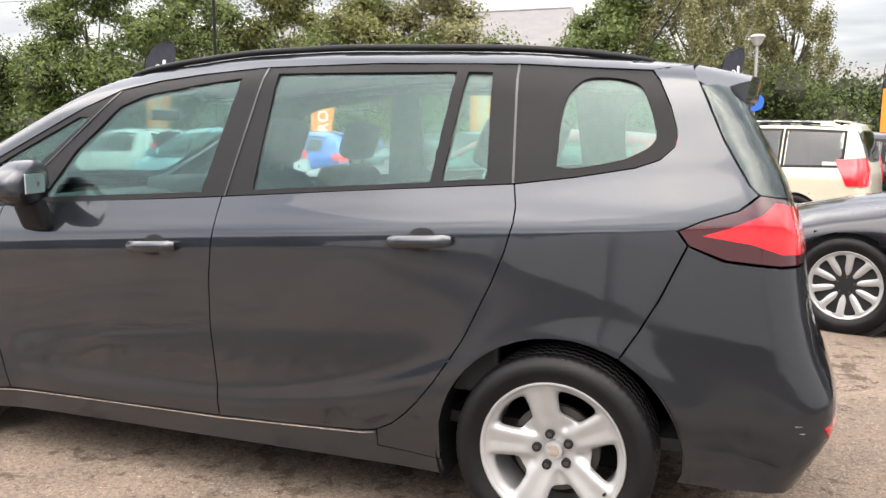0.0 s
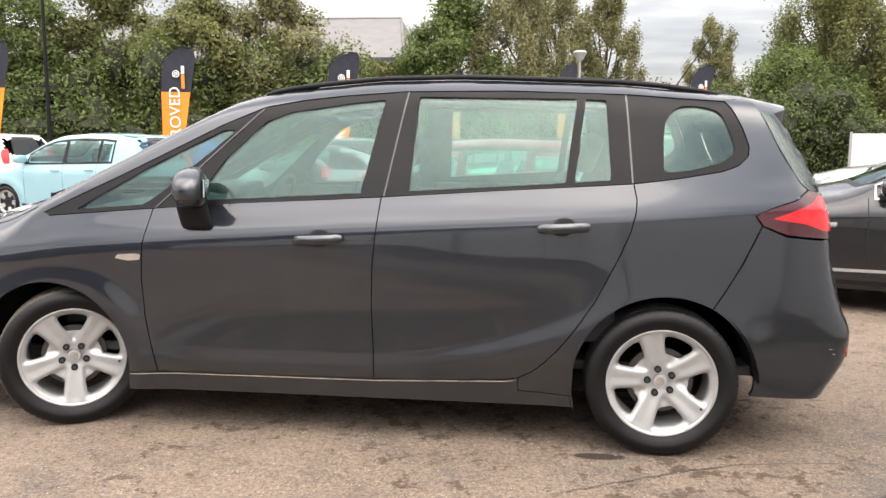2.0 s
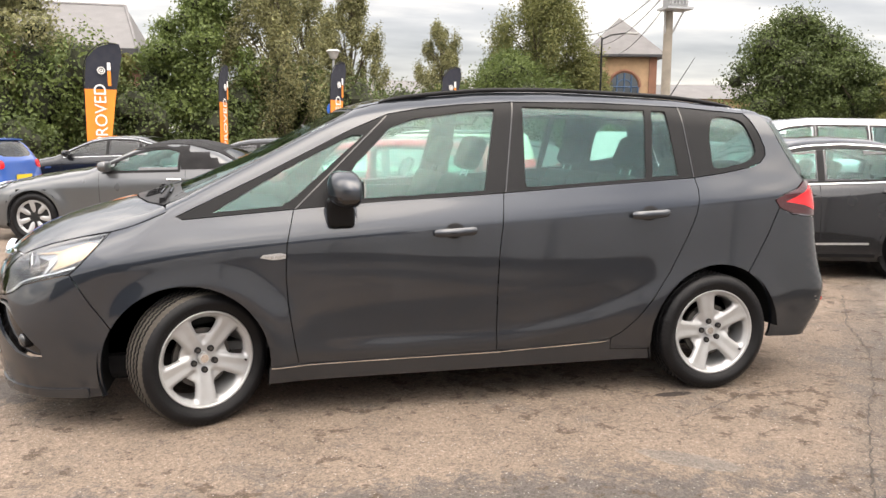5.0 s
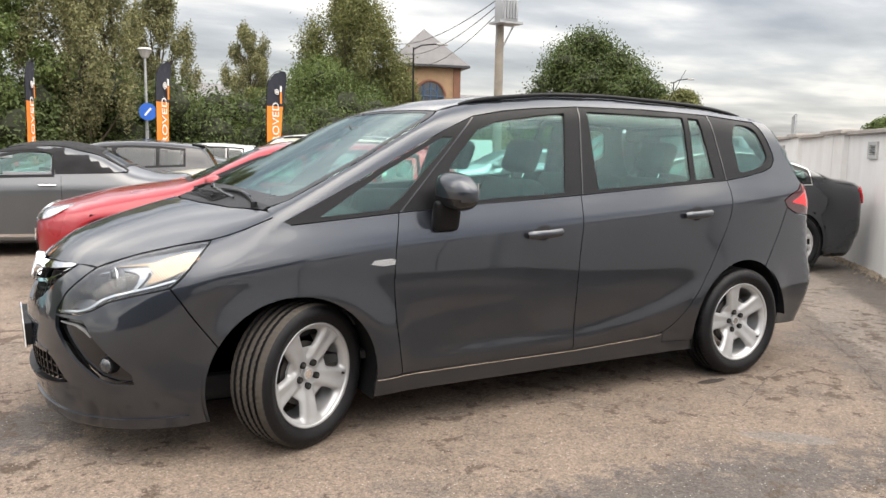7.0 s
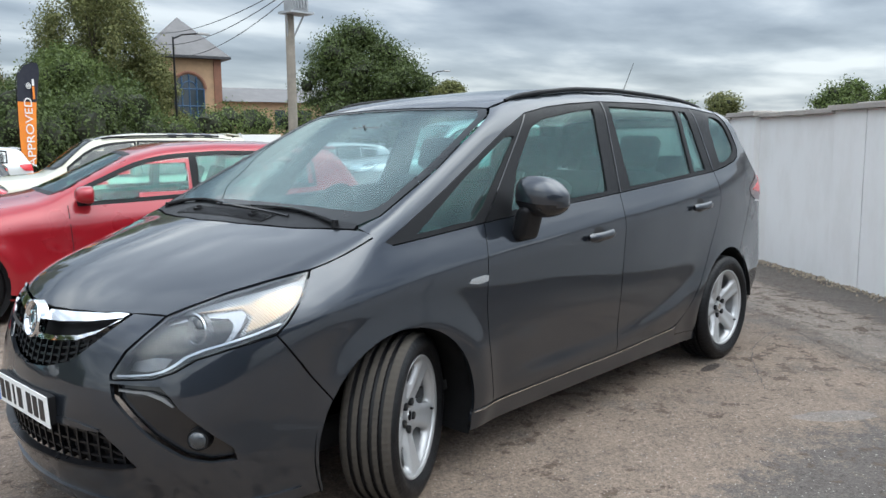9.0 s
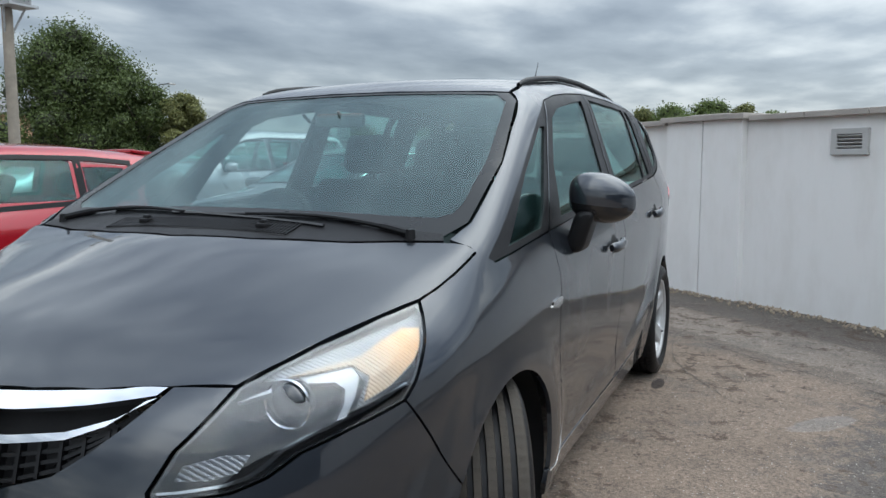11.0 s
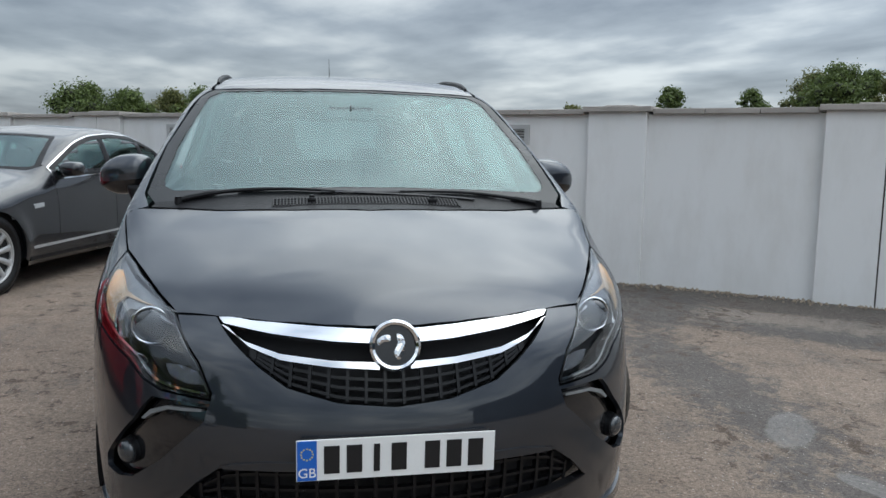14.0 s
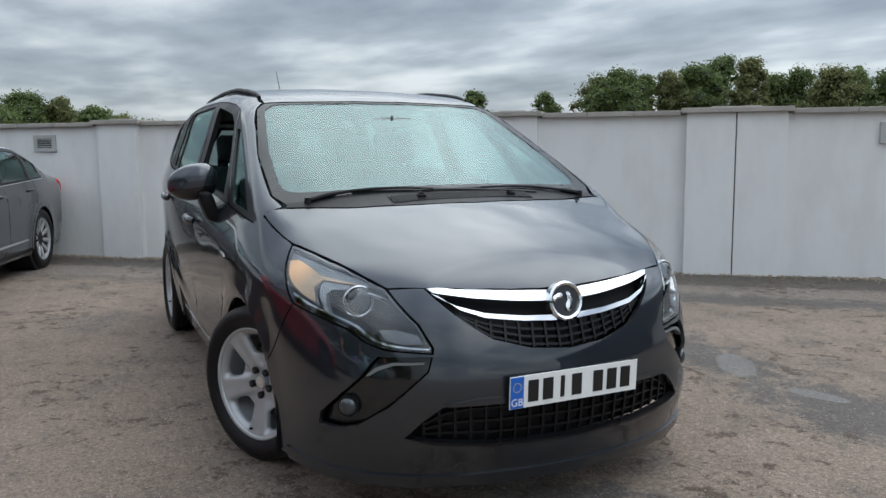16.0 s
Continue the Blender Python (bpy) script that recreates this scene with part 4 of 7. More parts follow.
def front_face(car, F, nose, deg, lamp_l):
    """Head lamps, chrome bars, roundel, grille meshes, fog lamps and plate."""
    for s in (-1, 1):
        k = np.array([s, 1])
        lp = deg(lamp_l) * k
        panel("headlamp_cover", nose, F, [lp], M["lamp_glass"], car, gap=.03, thick=.003, seam=.004)
        panel("headlamp_housing", nose, F, [lp], M["cavity"], car, off=-.075, thick=.01, gap=.03)
        rimz = shrink(lp, .007)
        panel("headlamp_rim", nose, F, [lp, rimz], M["gloss_black"], car, off=-.004, thick=.07, gap=.03)
        bowl = deg([(71.5, .934), (66, .925), (60, .910), (51, .883), (38, .830), (46, .838), (53, .844), (54.3, .81), (52.2, .755), (58, .788), (63, .825), (67, .87)]) * k
        panel("indicator_reflector", nose, F, [bowl], M["fluted"], car, off=-.014, thick=.004, gap=.02, label="fluted silver reflector")
        lit = deg([(58, .79), (63, .832), (66, .875), (66.5, .898), (63, .905), (58, .885), (54.5, .864), (44, .838), (53, .846), (55, .82), (53.4, .768)]) * k
        panel("indicator", nose, F, [lit], M["lamp_orange"], car, off=-.009, thick=.006, gap=.015, label="lit orange fluted indicator lens")
        bar = deg([(52.8, .848), (54.0, .832), (53.2, .795), (51.3, .748), (49.6, .735), (51.2, .775), (51.6, .806), (50.5, .822), (46, .829), (38, .803), (45, .838)]) * k
        panel("chrome_blade", nose, F, [bar], M["satin"], car, off=-.018, thick=.02, gap=.012, seam=0)
        line = [(61, .788), (56, .762), (51, .741), (46.5, .722), (43.3, .702), (41, .674), (39, .656), (36.5, .645), (32, .637), (28.9, .634)]
        lip = deg(line + [(a - .5 * (a > 30), z + .005) for a, z in line[::-1]]) * k
        panel("chrome_lip", nose, F, [lip], M["chrome"], car, off=-.010, thick=.02, gap=.012, seam=0)
        at = on_end(F, np.array([[s * .445, .778]]), -1.45, -1)[0]
        d = Vector((-1, .10 * s, 0)).normalized()
        c = Vector(at) + Vector((.055, -s * .035, 0))
        part("projector_ring", join(rod(c, c + d * .030, .050, .054, 28)), M["fluted_dark"], car, "", True)
        u, w = d.cross(Vector((0, 0, 1))).normalized(), Vector((0, 0, 1))
        part("projector_rim", tube([c + d * .032 + (u * math.cos(t) + w * math.sin(t)) * .052 for t in np.linspace(0, math.tau, 33)], .003, 6), M["chrome"], car, "", True)
        bm = bmesh.new()
        bmesh.ops.create_uvsphere(bm, u_segments=24, v_segments=12, radius=.046)
        bmesh.ops.scale(bm, vec=(.45, 1, 1), verts=bm.verts)
        bmesh.ops.transform(bm, matrix=Matrix.Translation(c + d * .034) @ pose(0, 0, 0, 0, 0, -s * 6), verts=bm.verts)
        part("projector_lens", bm, M["lens"], car, "", True)
        side = deg([(39.8, .70), (36, .704), (31, .686), (29.8, .652), (34, .65), (38, .662)]) * k
        panel("side_reflector", nose, F, [side], M["fluted_dark"], car, off=-.050, thick=.005, gap=.02)
        # fog lamp in its recess
        at = Vector(on_end(F, np.array([[s * .446, .432]]), -1.45, -1)[0])
        d = Vector((-.80, .6 * s, 0)).normalized()
        part("fog_ring", join(rod(at - d * .05, at - d * .014, .041, .036, 24)), M["trim"], car, "", True)
        bm = bmesh.new()
        bmesh.ops.create_uvsphere(bm, u_segments=20, v_segments=10, radius=.031)
        bmesh.ops.scale(bm, vec=(.5, 1, 1), verts=bm.verts)
        bmesh.ops.transform(bm, matrix=Matrix.Translation(at - d * .014) @ d.to_track_quat("-X", "Z").to_matrix().to_4x4(), verts=bm.verts)
        part("fog_lamp", bm, M["lens"], car, "", True)
        # fin in grey: the reflection on its gloss black is put into the colour
        blade = deg([(29.5, .598), (36, .595), (39.3, .576), (41.3, .545), (40.4, .540), (38.4, .563), (35.5, .581), (29.5, .586)]) * k
        panel("fog_blade", nose, F, [blade], M["grey_trim"], car, off=-.012, thick=.02, gap=.03)
        # two chrome bars
        up = deg([(2.5, .800), (10, .806), (20, .815), (29.8, .822), (28.5, .809), (20, .790), (10, .774), (2.5, .768)]) * k
        panel("chrome_bar", nose, F, [up], M["chrome"], car, off=.010, thick=.03, gap=.02, seam=0, lip=.006)
        lo = deg([(2.5, .722), (10, .728), (18, .743), (24, .770), (28.8, .806), (27.4, .800), (23, .757), (18, .729), (10, .712), (2.5, .704)]) * k
        panel("chrome_bar", nose, F, [lo], M["chrome"], car, off=.008, thick=.025, gap=.02, seam=0, lip=.004)
    # meshes of the grilles
    def strip(name, z0f, z1f, a, n=2):
        lo, hi = z0f(a), z1f(a)
        panel(name, nose, F, [deg([(a - .25, lo), (a + .25, lo), (a + .25, hi), (a - .25, hi)])], M["grille_black"], car, off=-.022, thick=.02, gap=.05, seam=0)
    bot = lambda a: np.interp(abs(a), [0, 8.7, 16.5, 21, 24.9, 28], [.614, .627, .664, .712, .76, .80])
    topz = lambda a: np.interp(abs(a), [0, 10, 18, 24, 28], [.70, .712, .73, .765, .80])
    for a in np.arange(-22.5, 22.6, 3):
        strip("grille_upright", bot, topz, a)
    for fr in (.12, .42, .72):
        xs = np.linspace(-23.5, 23.5, 40)
        zz = np.array([bot(a) + (topz(a) - bot(a)) * fr for a in xs])
        lp = np.concatenate([np.stack([xs / 100, zz + .004], 1), np.stack([xs / 100, zz - .004], 1)[::-1]])
        panel("grille_bar", nose, F, [lp], M["grille_black"], car, off=-.026, thick=.02, gap=.05, seam=0)
    bl = lambda a: np.interp(abs(a), [0, 17.7, 28.6, 33], [.302, .309, .326, .345])
    tl = lambda a: np.interp(abs(a), [0, 14.8, 22, 26.4, 33], [.455, .456, .452, .436, .35])
    for a in np.arange(-30, 30.1, 3):
        strip("intake_upright", bl, tl, a)
    for fr in (.2, .5, .8):
        xs = np.linspace(-30, 30, 44)
        zz = np.array([bl(a) + (tl(a) - bl(a)) * fr for a in xs])
        lp = np.concatenate([np.stack([xs / 100, zz + .004], 1), np.stack([xs / 100, zz - .004], 1)[::-1]])
        panel("intake_bar", nose, F, [lp], M["grille_black"], car, off=-.026, thick=.02, gap=.05, seam=0)
    lipl = both(deg([(0, .303), (17.7, .311), (28.6, .328), (33.5, .342), (28.6, .320), (17.7, .303), (0, .295)]))
    panel("intake_lip", nose, F, [lipl], M["grille_black"], car, off=.006, thick=.03, gap=.03, seam=0)
    for s in (-1, 1):
        panel("intake_fin", nose, F, [deg([(13, .475), (20, .474), (26.6, .458), (25.5, .445), (20, .446), (13, .446)]) * np.array([s, 1])], M["paint_grey"], car, off=.010, thick=.03, gap=.02, lip=.006)
    # roundel
    c = Vector((-2.396, 0, .766))
    d = Vector((-1, 0, .22)).normalized()
    bm = bmesh.new()
    ring = []
    for k in range(48):
        t = math.tau * k / 48
        u, w = Vector((0, 1, 0)), d.cross(Vector((0, 1, 0)))
        e = u * math.cos(t) + w * math.sin(t)
        ring.append([bm.verts.new(c + e * r + d * h) for r, h in ((.052, 0), (.055, .010), (.062, .014), (.068, .008), (.069, -.02))])
    for a, b in zip(ring, ring[1:] + ring[:1]):
        for j in range(4):
            bm.faces.new((a[j], a[j + 1], b[j + 1], b[j]))
    bmesh.ops.recalc_face_normals(bm, faces=bm.faces)
    part("roundel_ring", bm, M["chrome"], car, "plain chrome ring", True)
    part("roundel_disc", rod(c - d * .02, c + d * .002, .053, None, 36), M["gloss_black"], car, "", True)
    u, w = Vector((0, 1, 0)), Vector((.22, 0, 1)).normalized()
    def raised(name, half, label):
        lp = curve_through(half, 3)
        v, f = sheet([lp], .008)
        p = np.array([tuple(c + d * (.006 + .004 * math.cos(x * 40)) + u * x + w * z) for x, z in v])
        n = np.tile(tuple(d), (len(p), 1))
        g = np.cross(p[f[:, 1]] - p[f[:, 0]], p[f[:, 2]] - p[f[:, 0]])
        f[g @ n[0] < 0] = f[g @ n[0] < 0][:, ::-1]
        vs, fs, ns = solid(p, n, f, .008)
        link(name, mesh(name, vs, fs, M["chrome"], None, False), car, label)
    raised("emblem_flag", [(.047, .016), (.030, .027), (.014, .027), (.014, .012), (.030, .010), (.044, .002)], "plain chrome four-sided shape")
    raised("emblem_figure", [(-.004, .030), (-.020, .024), (-.027, .0), (-.021, -.028), (-.005, -.037), (.003, -.016), (-.007, .004)], "plain chrome curved shape")
    # number plate with its text as bars
    tilt = pose(-2.466, 0, .489, 0, -3, 0)
    part("number_plate", block((.004, .52, .111), (0, 0, 0), .001), M["plate_white"], car, "white number plate with plain black bars").matrix_local = tilt
    part("plate_holder", block((.03, .50, .10), (.018, 0, 0), .004), M["trim"], car).matrix_local = tilt
    part("plate_band", block((.002, .05, .107), (-.003, .233, 0)), M["plate_blue"], car, "blue end band").matrix_local = tilt
    writing("GB", .036, M["plate_white"], car, tilt @ pose(-.0042, .233, -.034) @ Matrix(((0, 0, -1, 0), (-1, 0, 0, 0), (0, 1, 0, 0), (0, 0, 0, 1))), "white letters")
    for k in range(12):
        a = math.tau * k / 12
        part("band_star", rod((-.0035, .233 + .015 * math.cos(a), .018 + .015 * math.sin(a)), (-.0046, .233 + .015 * math.cos(a), .018 + .015 * math.sin(a)), .0022, None, 5), M["star_yellow"], car).matrix_local = tilt
    for i in range(7):
        y = .170 - i * .058 - (.03 if i > 3 else 0)
        part("plate_bar", block((.002, .040 if i != 2 else .016, .075), (-.003, y, 0), 0), M["ink"], car).matrix_local = tilt




def cabin(car, F):
    """Seats, dashboard, wheel, inner door cards and mirror."""
    part("cabin_floor", block((3.2, 1.5, .04), (.35, 0, .36)), M["plastic"], car)
    for y in (-.37, .37):
        seat(car, -.42, y, .50, .50, .60)
    for y in (-.44, 0, .44):
        seat(car, .55, y, .52, .43, .58, rest=y != 0)
    for y in (-.32, .32):
        seat(car, 1.32, y, .55, .50, .40)
    dash = [(-1.50, .95), (-1.40, 1.03), (-1.15, 1.055), (-.98, 1.045), (-.90, .98), (-.86, .80), (-1.0, .55), (-1.45, .50)]
    bm = bmesh.new()
    rings = [[bm.verts.new((x, y, z - .03 * (abs(y) / .7) ** 3)) for x, z in dash] for y in np.linspace(-.74, .74, 13)]
    for a, b in zip(rings, rings[1:]):
        for k in range(len(dash)):
            bm.faces.new((a[k], a[(k + 1) % len(dash)], b[(k + 1) % len(dash)], b[k]))
    bm.faces.new(rings[0]); bm.faces.new(rings[-1][::-1])
    bmesh.ops.recalc_face_normals(bm, faces=bm.faces)
    part("dashboard", bm, M["plastic"], car, "", True)
    part("instrument_hood", block((.24, .34, .10), (-1.0, .37, 1.06), .04, None, 3), M["plastic"], car, "", True)
    part("centre_console", block((.9, .22, .30), (-.55, 0, .52), .04), M["plastic"], car, "", True)
    ring = [Vector((.19 * math.cos(t) * .42, .19 * math.sin(t), .19 * math.cos(t) * .9)) + Vector((-.74, .37, .98)) for t in np.linspace(0, math.tau, 33)]
    part("steering_wheel", join(tube(ring, .014, 8), block((.05, .13, .10), (-.745, .37, .97), .02), block((.02, .35, .03), (-.742, .37, .975), .008), rod((-.75, .37, .96), (-1.0, .37, .88), .03)), M["plastic"], car, "", True)
    for s in (-1, 1):
        for x0, x1 in ((-.88, .08), (.16, 1.18)):
            part("door_card", block((x1 - x0, .04, .62), ((x0 + x1) / 2, s * .80, .76 + .03 * (x0 > 0)), .015), M["plastic"], car)
        part("grab_handle", tube([(-.15, s * .60, 1.50), (-.12, s * .58, 1.465), (.05, s * .58, 1.468), (.08, s * .60, 1.51)], .009, 6), M["headlining"], car, "", True)
    part("rear_mirror", block((.03, .21, .055), (-.80, 0, 1.43), .015, pose(0, 0, 0, 0, 10, 0)), M["grey_trim"], car, "", True)
    part("mirror_stalk", rod((-.805, 0, 1.445), (-.815, 0, 1.465), .006), M["grey_trim"], car)
    part("load_cover", block((.5, 1.25, .02), (1.85, 0, 1.02), .005), M["plastic"], car)


def trimmings(car, F):
    """Door mirrors, handles, side repeaters, aerial."""
    for s in (-1, 1):
        e = bpy.data.objects.new("door_mirror", None)
        scene.collection.objects.link(e)
        e.parent = car
        bm = bmesh.new()
        bmesh.ops.create_uvsphere(bm, u_segments=28, v_segments=18, radius=1)
        for v in bm.verts:
            x, y, z = v.co
            q = lambda a, n: math.copysign(abs(a) ** n, a)
            x, y, z = q(x, .75), q(y, .7), q(z, .7)
            o = y * s
            x *= (.70 if x > 0 else 1) * (1 - .30 * max(o, 0) ** 2)
            tall = .088 * (1 - .34 * max(o, 0) ** 1.6)
            v.co = (x * .088, y * .118, z * tall - .014 * o)
        low = bm.copy()
        for half, way in ((bm, 1), (low, -1)):
            gone = [f for f in half.faces if (f.calc_center_median().z + .030 + .010 * f.calc_center_median().y * s / .118) * way < 0]
            bmesh.ops.delete(half, geom=gone, context="FACES")
            bmesh.ops.solidify(half, geom=list(half.faces), thickness=.004)
            bmesh.ops.transform(half, matrix=pose(-.672, s * .985, 1.146, 0, 0, -s * 14), verts=half.verts)
        part("mirror_shell", bm, M["paint_grey"], e, "grey mirror shell", True)
        part("mirror_underside", low, M["gloss_black"], e, "black lower half of the shell", True)
        part("mirror_pane", block((.006, .120, .075), (-.612, s * .985, 1.148), .002, pose(0, 0, 0, 0, 0, -s * 14)), M["chrome"], e, "mirror glass")
        foot = block((.134, .070, .15), (-.700, s * .922, 1.030), .030, None, 3)
        for v in foot.verts:
            v.co.y += s * (v.co.z - 1.035) * .34
            v.co.x += (1.035 - v.co.z) * .08
        part("mirror_foot", foot, M["trim"], e, "", True)
    for x, z in ((-.127, .927), (.942, 1.0)):
        for s in (-1, 1):
            e = bpy.data.objects.new("door_handle", None)
            scene.collection.objects.link(e)
            e.parent = car
            xs = np.linspace(-.105, .105, 13)
            base = on_side(F, np.stack([x + xs, z + .055 * xs], 1))
            base[:, 1] -= .034 - .020 * (np.abs(xs) / .105) ** 3
            base[:, 1] *= -s
            grip = tube(base, [.012] + [.0165] * 11 + [.012], 10)
            for v in grip.verts:
                zc = z + .055 * (v.co.x - x)
                v.co.z = zc + (v.co.z - zc) * 1.3
            part("pull", grip, M["paint_grey"], e, "", True)
            # flat dark patch that paints the shade of the hollow behind the grip
            cup = curve_through([(x - .045, z - .012), (x - .03, z - .034), (x + .01, z - .036), (x + .035, z - .015), (x + .045, z + .022), (x + .02, z + .040), (x - .02, z + .038), (x - .042, z + .02)], 4)
            if s < 0:
                panel("handle_cup", on_side, F, [cup], M["cavity"], e, off=.0015, thick=.003, gap=.03, seam=0)
    rep = [(-1.088, .818), (-1.07, .838), (-.985, .845), (-.957, .838), (-.962, .812), (-1.02, .806)]
    panel("side_repeater", on_side, F, [rep], M["reflector"], car, mirror=True, off=.006, thick=.01, gap=.02, label="clear side repeater lamp")
    part("aerial", tube([(1.50, -.02, 1.62), (1.70, -.02, 1.92)], [.004, .0018], 6), M["trim"], car, "thin black roof aerial")
    part("aerial_foot", block((.06, .035, .03), (1.49, -.02, 1.625), .01), M["trim"], car)


M["scuff"] = mat("scuffed_paint", (0.30, 0.30, 0.30), 0.7, vary=0.6, scale=40)
people_carrier()


# ---- the yard: ground and boundary wall ----
def ground_material():
    """Worn tarmac: grit, wide stains, a damp coarse strip and a wet puddle with shapes of their own."""
    m = mat("tarmac", (0.30, 0.26, 0.22), 0.9, vary=0.0)
    nt = m.node_tree
    b = nt.nodes["Principled BSDF"]
    N, L = nt.nodes.new, nt.links.new
    co = N("ShaderNodeTexCoord")

    def noise_at(scale, detail=5, rough=0.55):
        n = N("ShaderNodeTexNoise")
        n.inputs["Scale"].default_value, n.inputs["Detail"].default_value, n.inputs["Roughness"].default_value = scale, detail, rough
        L(co.outputs["Object"], n.inputs["Vector"])
        return n.outputs["Fac"]

    def remap(v, a, c, d, e):
        r = N("ShaderNodeMapRange")
        for i, q in enumerate((a, c, d, e)):
            r.inputs[i + 1].default_value = q
        L(v, r.inputs[0])
        return r.outputs[0]

    def blend(fac, one, two):
        x = N("ShaderNodeMix"); x.data_type = "RGBA"
        L(fac, x.inputs["Factor"])
        for sock, v in ((x.inputs[6], one), (x.inputs[7], two)):
            if isinstance(v, tuple):
                sock.default_value = (*v, 1)
            else:
                L(v, sock)
        return x.outputs[2]

    def calc(op, a, c):
        x = N("ShaderNodeMath"); x.operation = op; x.use_clamp = op == "MULTIPLY"
        for i, v in enumerate((a, c)):
            if isinstance(v, (int, float)):
                x.inputs[i].default_value = v
            else:
                L(v, x.inputs[i])
        return x.outputs[0]

    def spot(x, y, sx, sy, turn=0.0):
        """1 at the middle of an oval, 0 outside."""
        mp = N("ShaderNodeMapping"); mp.vector_type = "TEXTURE"
        mp.inputs["Location"].default_value, mp.inputs["Rotation"].default_value, mp.inputs["Scale"].default_value = (x, y, 0), (0, 0, radians(turn)), (sx, sy, 1)
        L(co.outputs["Object"], mp.inputs[0])
        le = N("ShaderNodeVectorMath"); le.operation = "LENGTH"
        L(mp.outputs[0], le.inputs[0])
        return calc("SUBTRACT", 1.0, le.outputs["Value"])

    grit = N("ShaderNodeTexVoronoi"); grit.inputs["Scale"].default_value = 130
    L(co.outputs["Object"], grit.inputs["Vector"])
    chips = N("ShaderNodeTexVoronoi"); chips.inputs["Scale"].default_value = 55
    L(co.outputs["Object"], chips.inputs["Vector"])

    def times(colour, v):
        x = N("ShaderNodeVectorMath"); x.operation = "SCALE"
        L(colour, x.inputs[0]); L(v, x.inputs["Scale"])
        return x.outputs[0]

    base = blend(remap(noise_at(0.55, 7), 0.35, 0.68, 0, 1), TARMAC_PALE, TARMAC_DUSTY)
    base = blend(remap(noise_at(2.6, 10, 0.8), 0.49, 0.64, 0, 0.55), base, TARMAC_DARK)
    # strips laid along the wall: a dark gutter, pale concrete and an uneven joint
    lay = N("ShaderNodeMapping"); lay.vector_type = "TEXTURE"
    lay.inputs["Location"].default_value, lay.inputs["Rotation"].default_value = (4.3, -1.05, 0), (0, 0, math.atan2(.768, .64))
    L(co.outputs["Object"], lay.inputs[0])
    sp = N("ShaderNodeSeparateXYZ"); L(lay.outputs[0], sp.inputs[0])
    ragged = calc("ADD", sp.outputs["Y"], calc("MULTIPLY", calc("SUBTRACT", noise_at(3.5, 8, 0.7), 0.5), 0.9))
    pale_strip = calc("SUBTRACT", remap(ragged, 0.74, 0.80, 0, 1), remap(ragged, 1.38, 1.42, 0, 1))
    base = blend(calc("MULTIPLY", pale_strip, 0.4), base, (0.195, 0.183, 0.167))
    gutter = remap(ragged, 0.72, 0.80, 0.8, 0)
    base = blend(gutter, base, (0.085, 0.075, 0.066))
    joint = calc("SUBTRACT", remap(ragged, 1.39, 1.42, 0, 1), remap(ragged, 1.44, 1.75, 0, 1))
    base = blend(calc("MULTIPLY", joint, 0.65), base, (0.10, 0.088, 0.078))
    # worn grey patches where the dust is swept off, with torn edges
    bare = remap(calc("ADD", noise_at(1.1, 9, 0.72), calc("MULTIPLY", noise_at(11, 6, 0.75), 0.35)), 0.70, 0.80, 0, 0.55)
    base = blend(bare, base, (0.098, 0.088, 0.080))
    # damp coarse strip, drips and leaf bits
    strip = calc("MAXIMUM", spot(-0.4, -2.05, 2.7, 0.55, -4), calc("MAXIMUM", spot(1.6, -2.7, 1.6, 0.7, -28), spot(-2.2, -1.9, 1.3, 0.6, 10)))
    strip = calc("MAXIMUM", strip, calc("MAXIMUM", spot(-2.55, -0.1, 0.75, 0.55, 20), spot(0.2, -3.7, 2.6, 0.45, 48)))
    torn = calc("ADD", calc("MULTIPLY", strip, 0.62), calc("MULTIPLY", noise_at(6.0, 10, 0.8), 1.7))
    damp = remap(torn, 1.06, 1.24, 0, 0.85)
    base = blend(damp, base, (0.075, 0.067, 0.062))
    bits = remap(calc("ADD", noise_at(8, 7, 0.72), calc("MULTIPLY", noise_at(0.9, 3), 0.45)), 0.79, 0.835, 0, 0.9)
    base = blend(bits, base, (0.07, 0.05, 0.035))
    drip = remap(calc("ADD", spot(1.12, -0.93, 0.20, 0.06, 0), calc("MULTIPLY", noise_at(14, 4), 0.5)), 0.62, 0.72, 0, 1)
    base = blend(drip, base, (0.03, 0.022, 0.018))
    # crack from the rear wheel towards the wall, and wheel-swept grey by the wall
    pool = remap(calc("ADD", spot(0.72, -1.78, 0.34, 0.12, -40), calc("MULTIPLY", noise_at(9, 4), 0.35)), 0.45, 0.6, 0, 1)
    pool3 = remap(calc("ADD", spot(-1.85, -1.95, 0.26, 0.10, 15), calc("MULTIPLY", noise_at(9, 4), 0.35)), 0.45, 0.6, 0, 1)
    pool2 = remap(calc("ADD", spot(-1.22, -2.02, 0.40, 0.17, -35), calc("MULTIPLY", noise_at(9, 4), 0.35)), 0.45, 0.6, 0, 1)
    wet = calc("MAXIMUM", pool, calc("MAXIMUM", pool2, pool3))
    base = blend(calc("MULTIPLY", wet, 0.5), base, (0.120, 0.114, 0.107))
    # grain at two sizes, pale chips of stone
    base = times(base, remap(grit.outputs["Color"], 0.0, 1.0, 0.58, 1.42))
    base = times(base, remap(noise_at(420, 3, 0.7), 0.25, 0.75, 0.50, 1.50))
    base = times(base, remap(noise_at(38, 6, 0.75), 0.25, 0.75, 0.52, 1.48))
    dot = calc("MULTIPLY", remap(chips.outputs["Distance"], 0.12, 0.20, 1, 0), remap(chips.outputs["Color"], 0.66, 0.70, 0, 0.85))
